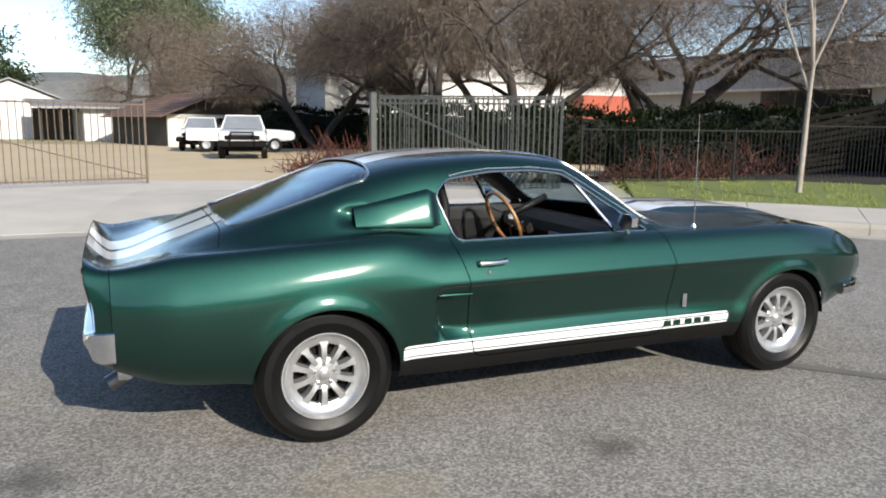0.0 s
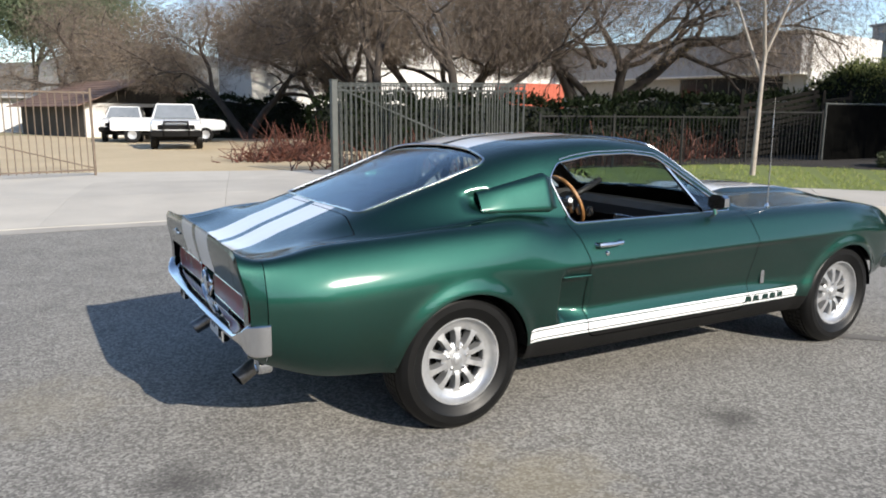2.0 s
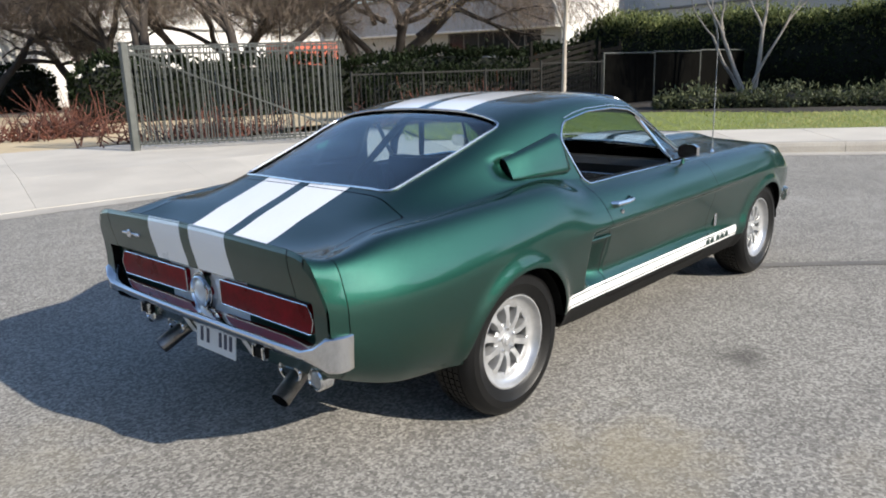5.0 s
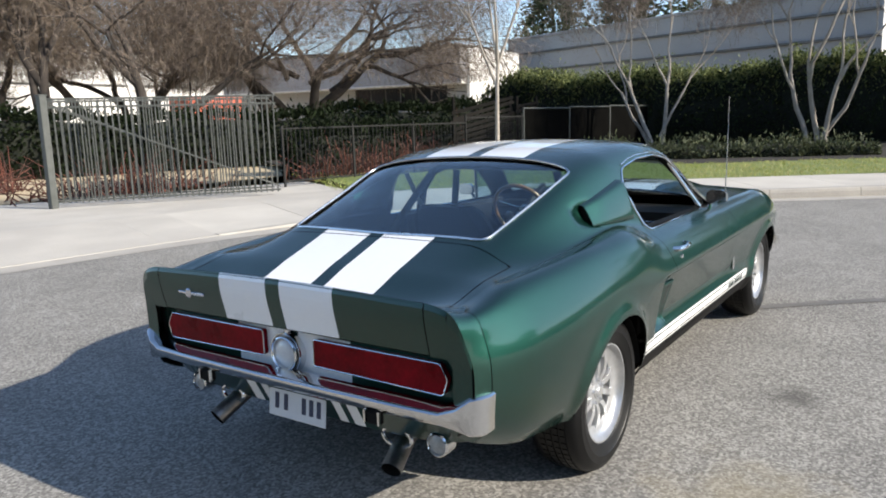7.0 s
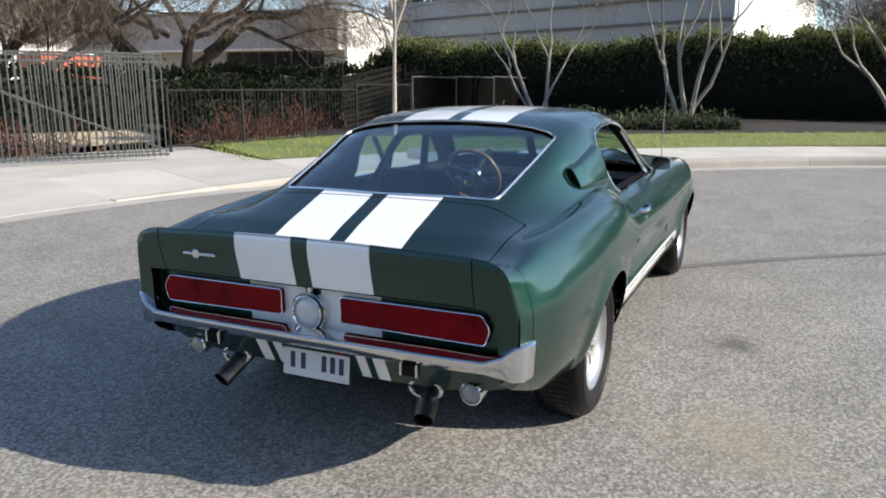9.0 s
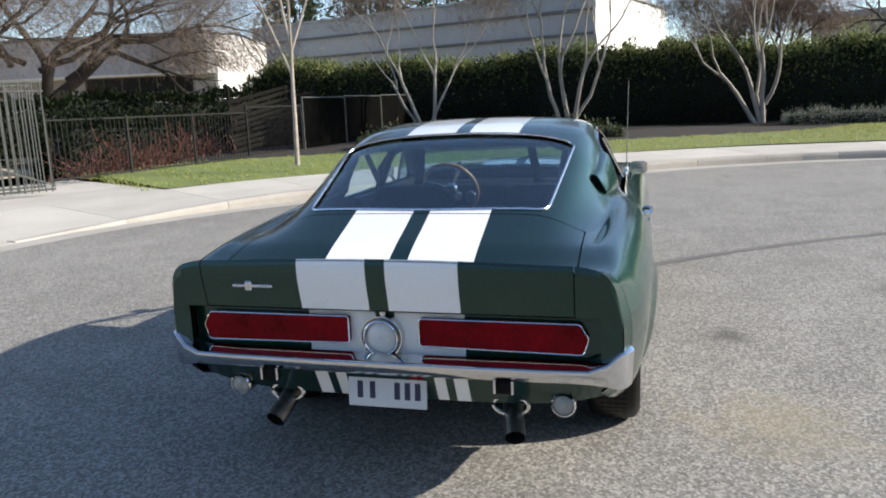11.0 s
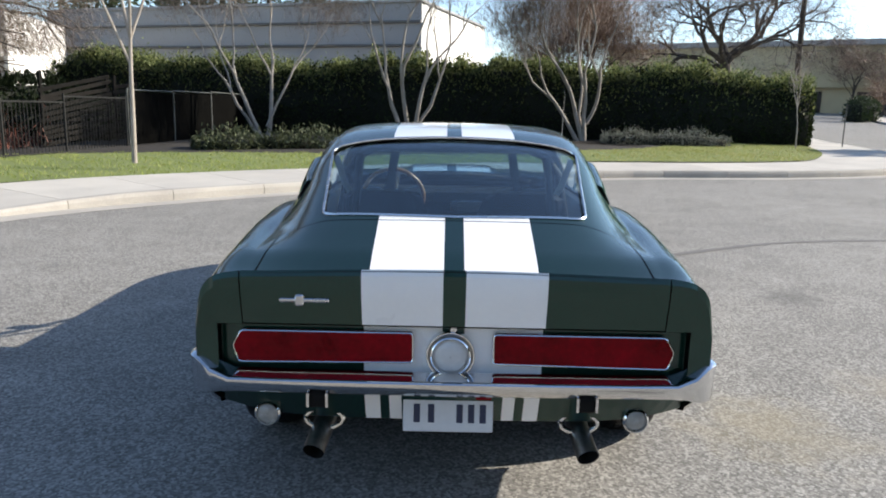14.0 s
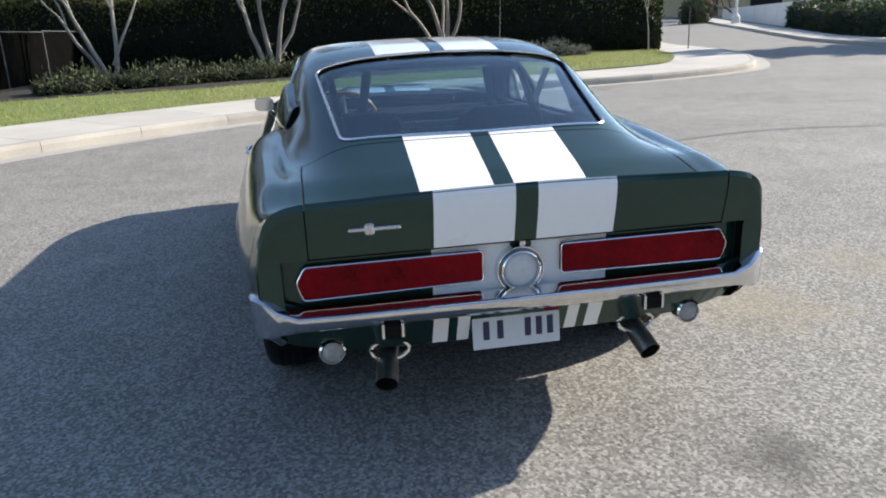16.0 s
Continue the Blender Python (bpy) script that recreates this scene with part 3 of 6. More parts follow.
class Shell:
    """A skin cut along level lines of functions, each piece kept as polygons."""

    def __init__(self, P, N):
        self.V = [tuple(p) for p in P.reshape(-1, 3)]
        self.N = [tuple(p) for p in N.reshape(-1, 3)]
        nu, nv = P.shape[:2]
        self.all = [((i * nv + j), (i * nv + j + 1), ((i + 1) * nv + j + 1), ((i + 1) * nv + j)) for i in range(nu - 1) for j in range(nv - 1)]
        if FLIP:
            self.all = [p[::-1] for p in self.all]

    def split(self, polys, func):
        A = np.array(self.V)
        vals = func(A[:, 0], A[:, 1], A[:, 2]).tolist()
        neg, pos, made = [], [], {}
        V, N = self.V, self.N
        for p in polys:
            s = [vals[i] for i in p]
            if min(s) >= 0:
                pos.append(p)
                continue
            if max(s) <= 0:
                neg.append(p)
                continue
            a, b = [], []
            n = len(p)
            for k in range(n):
                i, j = p[k], p[(k + 1) % n]
                si, sj = s[k], s[(k + 1) % n]
                (a if si < 0 else b).append(i)
                if si == 0:
                    a.append(i)
                if si * sj < 0:
                    key = (i, j) if i < j else (j, i)
                    if key not in made:
                        t = vals[key[0]] / (vals[key[0]] - vals[key[1]])
                        q, r = V[key[0]], V[key[1]]
                        V.append(tuple(q[c] + t * (r[c] - q[c]) for c in range(3)))
                        q, r = N[key[0]], N[key[1]]
                        m = [q[c] + t * (r[c] - q[c]) for c in range(3)]
                        L = math.sqrt(sum(c * c for c in m)) or 1
                        N.append(tuple(c / L for c in m))
                        made[key] = len(V) - 1
                    a.append(made[key])
                    b.append(made[key])
            if len(a) > 2:
                neg.append(tuple(a))
            if len(b) > 2:
                pos.append(tuple(b))
        return neg, pos

    def seam(self, polys, func, gap=0.0026):
        """Both sides of a shut line, with the gap left open."""
        inner, rest = self.split(polys, lambda x, y, z: func(x, y, z) + gap)
        _, outer = self.split(rest, lambda x, y, z: func(x, y, z) - gap)
        return inner, outer

    def ob(self, name, groups, mats, parent, label="", off=0.0, flip=False):
        g, idx, nn = Geo(), {}, []
        for m, polys in enumerate(groups):
            for p in polys:
                q = []
                for i in p:
                    if i not in idx:
                        idx[i] = len(g.v)
                        v, n = self.V[i], self.N[i]
                        g.v.append(tuple(v[c] + off * n[c] for c in range(3)))
                        nn.append(tuple(-c for c in n) if flip else n)
                    q.append(idx[i])
                g.f.append(tuple(q[::-1]) if flip else tuple(q))
                g.m.append(m)
        return g.ob(name, mats, parent, label, smooth=True, normals=nn)


WIN = round_poly([(0.668, 0.892), (0.592, 1.105), (0.66, 1.178), (0.90, 1.212), (1.16, 1.216), (1.335, 1.195), (1.815, 0.892)], 0.035)
WSHIELD = round_poly([(1.385, -0.50), (1.93, -0.655), (1.985, -0.40), (2.0, 0.0), (1.985, 0.40), (1.93, 0.655), (1.385, 0.50), (1.375, 0.0)], 0.05)
BACKL = round_poly([(-0.355, -0.505), (0.30, -0.56), (0.345, -0.3), (0.36, 0.0), (0.345, 0.3), (0.30, 0.56), (-0.355, 0.505), (-0.375, 0.0)], 0.05)
DOOR = round_poly([(0.62, 0.93), (0.685, 0.70), (0.715, 0.42), (0.74, 0.325), (1.86, 0.325), (1.905, 0.42), (1.905, 0.70), (1.86, 0.93)], 0.05)


def stripes(sh, polys):
    """Splits a piece into body colour and the two broad white stripes."""
    inside, out = sh.split(polys, lambda x, y, z: abs(abs(y) - 0.16) - 0.125)
    return out, inside


def build_skin(car):
    sh = Shell(GP, GN)
    P = sh.all
    for hx, r in ((HUB_R + 0.01, 0.338), (HUB_F - 0.02, 0.335)):
        _, P = sh.split(P, lambda x, y, z: np.where(abs(y) > 0.5, np.hypot(x - hx, z - 0.305) - r, 1.0))
    _, P = sh.split(P, lambda x, y, z: np.where(abs(y) > 0.45, poly_dist(x, z, WIN), 1.0))
    front, P = sh.split(P, lambda x, y, z: np.where(z > 0.87, poly_dist(x, y, WSHIELD), 1.0))
    back, P = sh.split(P, lambda x, y, z: np.where(z > 0.87, poly_dist(x, y, BACKL), 1.0))
    right, P = sh.seam(P, lambda x, y, z: np.where(y < -0.5, poly_dist(x, z, DOOR), 1.0))
    left, P = sh.seam(P, lambda x, y, z: np.where(y > 0.5, poly_dist(x, z, DOOR), 1.0))
    hood, P = sh.seam(P, lambda x, y, z: np.where(z > 0.7, np.maximum(np.maximum(2.03 + 0.05 * y * y - x, x - 3.47), abs(y) - 0.70), 1.0))
    boot, P = sh.seam(P, lambda x, y, z: np.where(z > 0.7, np.maximum(x + 0.398 + 0.16 * np.maximum(abs(y) - 0.48, 0), abs(y) - 0.655), 1.0))
    cap_a, cap_b = sh.seam(P, lambda x, y, z: np.where((abs(y) > 0.6) & (z > 0.4), x + 0.866, 1.0), 0.0018)
    P = cap_a + cap_b
    # door tops above the glass line belong to the roof
    def sill_bands(polys):
        band, rest = sh.split(polys, lambda x, y, z: np.where(abs(y) > 0.5, np.maximum(abs(z - 0.388) - 0.034, abs(x - 1.345) - 0.985), 1.0))
        lower, band = sh.split(band, lambda x, y, z: z - 0.364)
        pin, band = sh.split(band, lambda x, y, z: z - 0.370)
        band2, band = sh.split(band, lambda x, y, z: z - 0.406)
        pin2, band = sh.split(band, lambda x, y, z: z - 0.412)
        black, rest = sh.split(rest, lambda x, y, z: np.where(abs(y) > 0.5, np.maximum(z - 0.348, abs(x - 1.36) - 1.1), 1.0))
        return rest + pin + pin2, lower + band + band2, black
    paint, white, black = sill_bands(P)
    liner, _ = sh.split(paint, lambda x, y, z: np.where((x > 0.2) & (x < 1.95), 0.93 - z, 1.0))
    a, b = stripes(sh, [p for p in paint])
    lid_a, lid_b = stripes(sh, boot)
    hood_a, hood_b = stripes(sh, hood)
    # the stripes run along the top only
    low = [p for p in b if sh.V[p[0]][2] < 0.7]
    b = [p for p in b if sh.V[p[0]][2] >= 0.7]
    sh.ob("body_shell", [a + low, b + white, black], [M_PAINT, M_STRIPE, M_UNDER], car)
    # added dark liner that keeps light from leaking through the shut lines
    sh.ob("inner_skin", [paint + boot + hood + right + left], [M_UNDER], car, "dark liner added to stop light leaking through the seams", off=-0.007)
    sh.ob("headliner", [liner], [M_BLACK], car, "black headliner", off=-0.012, flip=True)
    sh.ob("hood", [hood_a, hood_b], [M_PAINT, M_STRIPE], car, "green bonnet with white stripes")
    sh.ob("boot_lid", [lid_a, lid_b], [M_PAINT, M_STRIPE], car, "green boot lid with white stripes")
    doors = []
    for polys, s in ((right, -1), (left, 1)):
        pa, wh, bl = sill_bands(polys)
        doors.append(sh.ob("door", [pa, wh, bl], [M_PAINT, M_STRIPE, M_UNDER], car))
    for name, polys in (("windshield", front), ("rear_window", back)):
        o = sh.ob(name, [polys], [M_GLASS], car, "clear curved glass", off=-0.010)
        o.visible_shadow = False
        o2 = sh.ob("inner_face", [polys], [M_GLASS], o, "", off=-0.014, flip=True)
        o2.visible_shadow = False
    return doors


def trim_loop(pts, r, mat, parent, name, label="", closed=True, n=6, flat=1.0):
    pts = list(pts) + ([pts[0], pts[1]] if closed else [])
    return Geo().tube(pts, r, n, not closed, flat=flat).ob(name, mat, parent, label, smooth="angle")


def dense(poly, step=0.03, closed=True):
    out = []
    m = len(poly)
    for i in range(m if closed else m - 1):
        a, b = Vector(poly[i]), Vector(poly[(i + 1) % m])
        k = max(1, int((b - a).length / step))
        out += [tuple(a.lerp(b, j / k)) for j in range(k)]
    return out


def build_wheel(car, x, s):
    """One wheel: tyre, ten-spoke cast rim, hub cap. s: side of the car."""
    w = new("wheel")
    w.parent = car
    w.matrix_basis = pose(x, s * 0.755, HUB_Z, 0, 0, 0 if s > 0 else 180)
    R = 0.318
    prof = [(0.196, -0.09), (0.212, -0.105), (0.26, -0.112), (0.297, -0.105), (R - 0.004, -0.085), (R, -0.06), (R, 0.06), (R - 0.004, 0.082), (0.300, 0.098), (0.283, 0.106), (0.280, 0.109), (0.250, 0.110), (0.246, 0.106), (0.215, 0.102), (0.200, 0.09)]
    g = Geo().lathe(prof, n=64)
    for a in range(64):
        t = 2 * math.pi * a / 64
        for y in (-0.045, -0.015, 0.015, 0.045):
            g.box((math.cos(t) * R, y, math.sin(t) * R), (0.008, 0.022, 0.026), Matrix.Rotation(-t, 3, "Y"))
    g.ob("tyre", M_RUBBER, w, "black rubber tyre", smooth="angle")
    rim = Geo().lathe([(0.206, -0.095), (0.195, -0.08), (0.17, -0.04), (0.150, 0.0), (0.141, 0.03), (0.142, 0.050), (0.150, 0.054), (0.165, 0.056), (0.180, 0.064), (0.190, 0.078), (0.196, 0.092), (0.202, 0.092), (0.203, 0.082)], n=64)
    for k in range(10):
        t = 2 * math.pi * (k + 0.5) / 10
        c, sn = math.cos(t), math.sin(t)
        def ring(r, y0, y1, wd):
            return [(r * c - q * sn, y, r * sn + q * c) for q, y in ((-wd, y0), (wd, y0), (wd * 0.7, y1), (-wd * 0.7, y1))]
        rim.loft([ring(0.055, 0.02, 0.052, 0.0165), ring(0.08, 0.02, 0.061, 0.0170), ring(0.11, 0.02, 0.062, 0.0172), ring(0.132, 0.015, 0.058, 0.0195), ring(0.152, 0.01, 0.055, 0.031)])
    rim.lathe([(0.03, 0.052), (0.070, 0.050), (0.078, 0.045), (0.08, 0.0)], n=40)
    rim.ob("rim", M_ALLOY, w, "silver ten-spoke cast rim", smooth="angle")
    Geo().lathe([(0.001, 0.066), (0.017, 0.066), (0.021, 0.063), (0.023, 0.058), (0.029, 0.056), (0.030, 0.046)], n=32).ob("hub_cap", M_ALLOY, w, "round metal hub cap", smooth="angle")
    for k in range(5):
        t = 2 * math.pi * k / 5 + 0.3
        Geo().lathe([(0.001, 0.064), (0.007, 0.063), (0.009, 0.045)], c=(0.049 * math.cos(t), 0, 0.049 * math.sin(t)), n=6).ob("wheel_nut", M_CHROME, w, "chrome wheel nut")
    Geo().lathe([(0.001, 0.0), (0.15, 0.0), (0.155, -0.02)], n=40).ob("brake_drum", M_UNDER, w, "dark brake drum", smooth="angle")


def build_tail(car):
    """Back of the car: spoiler face, end caps, recessed lamp panel, lamps, bumper, plate, pipes."""
    XB, ZS = -0.972, 0.714
    ys = sorted(set([round(k, 4) for k in np.linspace(-0.655, 0.655, 45)] + [s * k for s in (-1, 1) for k in (0.035, 0.285)]))

    def grid(ys, z0, z1, xf, g, stripe):
        rows = 10
        for a, b in zip(ys[:-1], ys[1:]):
            mid = abs((a + b) / 2)
            m = 1 if stripe and 0.035 < mid < 0.285 else 0
            for i in range(rows):
                q = []
                for y, k in ((a, i), (b, i), (b, i + 1), (a, i + 1)):
                    lo, hi = z0(y), z1(y)
                    z = hi + (lo - hi) * k / rows
                    q.append((xf(y, z, hi), y, z))
                g.add(q, [(0, 1, 2, 3)], m)

    zt = lambda y: top_z(-0.969, y)
    face = lambda y, z, hi: XB - 0.032 * float(sstep(0.66, 0.86, z)) - 0.006 * min(1, (hi - z) / 0.01)
    g = Geo()
    grid(ys, lambda y: ZS, zt, face, g, True)
    g.ob("spoiler", [M_PAINT, M_STRIPE], car, "upturned green rear spoiler with white stripes", smooth=True)
    for s in (-1, 1):
        g = Geo()
        grid([s * k for k in (0.659, 0.68, 0.70, 0.72, 0.738)], lambda y: ZS - 0.004, zt, face, g, False)
        grid([s * k for k in (0.738, 0.75, 0.76, 0.77, 0.78, 0.79, 0.80, 0.806)], lambda y: 0.5, lambda y: max(zt(y), 0.51), face, g, False)
        g.add([(XB + 0.03, s * 0.738, ZS), (-0.90, s * 0.735, ZS), (-0.90, s * 0.735, 0.5), (XB + 0.035, s * 0.738, 0.5)], [(0, 1, 2, 3)])
        g.ob("end_cap", M_PAINT, car, "green quarter end cap", smooth="angle")
    g = Geo()
    xp = lambda y, z, hi: -0.932
    grid(sorted(set([-0.74, 0.74] + ys)), lambda y: 0.50, lambda y: ZS, xp, g, True)
    g.add([(XB, -0.738, ZS), (XB, 0.738, ZS), (-0.93, 0.738, ZS + 0.002), (-0.93, -0.738, ZS + 0.002)], [(0, 1, 2, 3)], 0)
    g.ob("tail_panel", [M_PAINT, M_STRIPE], car, "recessed tail panel, green with white stripes")
    # added dark plates that block sunlight leaking through the tail gaps
    bk = Geo().box((-0.950, 0, 0.778), (0.012, 1.50, 0.115))
    bk.box((-0.915, 0, 0.607), (0.012, 1.57, 0.20))
    bk.ob("tail_backing", M_UNDER, car, "dark backing behind the tail panel")
    for s in (-1, 1):
        out = [(0.128, 0.592), (0.128, 0.688), (0.672, 0.688), (0.70, 0.640), (0.682, 0.585), (0.40, 0.588)]
        out = round_poly([(s * a, b) for a, b in out], 0.012, 3)
        lamp = Geo().prism(out, -0.952, -0.93, "x").ob("tail_lamp", M_TAILRED, car, "wide red sequential tail lamp")
        trim_loop([(-0.953, a, b) for a, b in dense(out, 0.02)], 0.0022, M_CHROME, lamp, "lamp_trim", "chrome lamp trim", n=6)
    cap = Geo().lathe([(0.054, 0.004), (0.056, -0.016), (0.060, -0.021), (0.064, -0.018), (0.065, 0.0), (0.070, 0.001), (0.072, -0.008), (0.076, -0.009), (0.078, -0.002), (0.079, 0.03)], c=(-0.952, 0.008, 0.618), n=48, axis="x").ob("fuel_cap", M_CHROME, car, "round chrome fuel cap", smooth="angle")
    Geo().lathe([(0.0645, -0.002), (0.071, -0.002)], c=(-0.952, 0.008, 0.618), n=48, axis="x").ob("cap_gap", M_PIPE, cap, "dull steel groove round the cap")
    Geo().lathe([(0.001, -0.020), (0.027, -0.018), (0.048, -0.012), (0.055, -0.004), (0.055, 0.02)], c=(-0.952, 0.008, 0.618), n=40, axis="x").ob("cap_disc", M_LENS, cap, "pale cap disc", smooth="angle")
    Geo().lathe([(0.001, -0.004), (0.010, -0.003), (0.012, 0.01)], c=(-0.953, 0.0, 0.703), n=16, axis="x").ob("boot_lock", M_CHROME, car, "small round lock")
    b = Geo()
    b.box((-1.006, 0.46, 0.795), (0.008, 0.155, 0.012), bev=0.003)
    b.box((-1.007, 0.475, 0.795), (0.012, 0.028, 0.036), bev=0.005)
    b.ob("badge", M_BRIGHT, car, "narrow metal bar badge")
    # bumper: a thin blade, taller where it wraps the corners
    path = [(-0.90, 0.832), (-0.93, 0.834), (-0.958, 0.825), (-0.985, 0.798), (-1.003, 0.758), (-1.013, 0.70), (-1.02, 0.55), (-1.025, 0.3), (-1.027, 0.0)]
    path = path + [(x, -y) for x, y in path[-2::-1]]
    rings = []
    for i, (x, y) in enumerate(path):
        p0, p1 = path[max(i - 1, 0)], path[min(i + 1, len(path) - 1)]
        n = Vector((p1[1] - p0[1], -(p1[0] - p0[0]), 0)).normalized()
        if n.x * (x + 0.5) + n.y * y < 0:
            n = -n
        e = float(sstep(0.72, 0.815, abs(y)))
        zb, zt2 = 0.492 - 0.010 * e, 0.553 + 0.058 * e
        zm = (zb + zt2) / 2
        rings.append([(x + n.x * o, y + n.y * o, z) for o, z in ((-0.062 + 0.02 * e, zt2 + 0.012), (-0.008, zt2 + 0.003), (0.003, zt2), (0.008, zt2 - 0.005), (0.008, zt2 - 0.011), (-0.004 + 0.008 * e, zm), (-0.026 + 0.028 * e, zb + 0.009), (-0.042 + 0.034 * e, zb), (-0.058 + 0.01 * e, zb + 0.004))])
    Geo().loft(rings).ob("rear_bumper", M_CHROME, car, "slim chrome rear bumper", smooth="angle")
    # valance under the bumper
    v = Geo()
    vy = sorted(set([round(k, 3) for k in np.linspace(-0.795, 0.795, 35)] + [s * k for s in (-1, 1) for k in (0.165, 0.205, 0.235, 0.285)]))
    fz = lambda y: 0.350 + 0.075 * (abs(y) / 0.795) ** 5
    v.add([q for y in vy for q in ((-0.955, y, 0.53), (-0.87, y, fz(y) + 0.015), (-0.79, y, fz(y) - 0.005))], [])
    for k, (a, c) in enumerate(zip(vy[:-1], vy[1:])):
        mid = abs((a + c) / 2)
        m = 1 if 0.165 < mid < 0.205 or 0.235 < mid < 0.285 else 0
        v.f += [(3 * k, 3 * k + 3, 3 * k + 4, 3 * k + 1), (3 * k + 1, 3 * k + 4, 3 * k + 5, 3 * k + 2)]
        v.m += [m, m]
    v.ob("rear_valance", [M_PAINT, M_STRIPE], car, "green lower valance with white stripe ends")
    plate = Geo().box((-0.915, 0.012, 0.412), (0.006, 0.295, 0.135), Matrix.Rotation(radians(6), 3, "Y"), 0.003).ob("number_plate", M_PLATE, car, "white number plate with dark bars")
    for y0 in (0.105, 0.058, -0.035, -0.073, -0.111):
        Geo().box((-0.9185, y0 + 0.009, 0.407), (0.004, 0.021, 0.062), Matrix.Rotation(radians(6), 3, "Y"), 0.001).ob("plate_bar", M_INK, plate, "dark plain bar")
    Geo().box((-0.9245, -0.103, 0.468), (0.004, 0.05, 0.018), Matrix.Rotation(radians(6), 3, "Y")).ob("plate_sticker", M_TAILRED, plate, "small red sticker")
    for s in (-1, 1):
        y = s * 0.425
        guard = Geo().box((-0.985, y, 0.475), (0.03, 0.062, 0.05), bev=0.008).ob("bumper_bracket", M_UNDER, car, "black bumper bracket")
        for k in (-0.03, 0.03):
            Geo().box((-1.001, y + k, 0.478), (0.008, 0.008, 0.045)).ob("bracket_edge", M_CHROME, guard, "bright edge")
        pipe = Geo().tube([(-0.45, s * 0.40, 0.33), (-0.66, s * 0.41, 0.345), (-0.76, y, 0.355), (-0.82, y, 0.345), (-0.945, s * 0.45, 0.275)], (0.028, 0.03, 0.034, 0.036, 0.037), 16, False)
        po = pipe.ob("exhaust_pipe", M_PIPE, car, "dull steel exhaust tail pipe", smooth="angle")
        Geo().tube([(-0.9452, s * 0.45, 0.2749), (-0.83, y, 0.345)], (0.0345, 0.03), 16, False).add([(-0.90 - 0.0 * a, s * 0.444 + 0.033 * math.cos(a), 0.302 + 0.033 * math.sin(a)) for a in np.linspace(0, 2 * math.pi, 12, endpoint=False)], [tuple(range(12))]).ob("pipe_bore", M_UNDER, po, "sooty black bore")
        trim_loop([(-0.872, y + 0.062 * math.cos(a), 0.362 + 0.034 * math.sin(a)) for a in np.linspace(0, 2 * math.pi, 24, endpoint=False)], 0.0075, M_CHROME, car, "exhaust_bezel", "oval chrome exhaust bezel")
        lamp = Geo().lathe([(0.042, 0.03), (0.043, -0.02), (0.037, -0.026), (0.034, -0.02)], c=(-0.875, s * 0.61, 0.383), n=24, axis="x").ob("reversing_lamp", M_CHROME, car, "round reversing lamp", smooth="angle")
        Geo().lathe([(0.001, -0.026), (0.025, -0.024), (0.035, -0.016)], c=(-0.875, s * 0.61, 0.383), n=24, axis="x").ob("lens", M_LAMPLENS, lamp, "clear lens", smooth="angle")


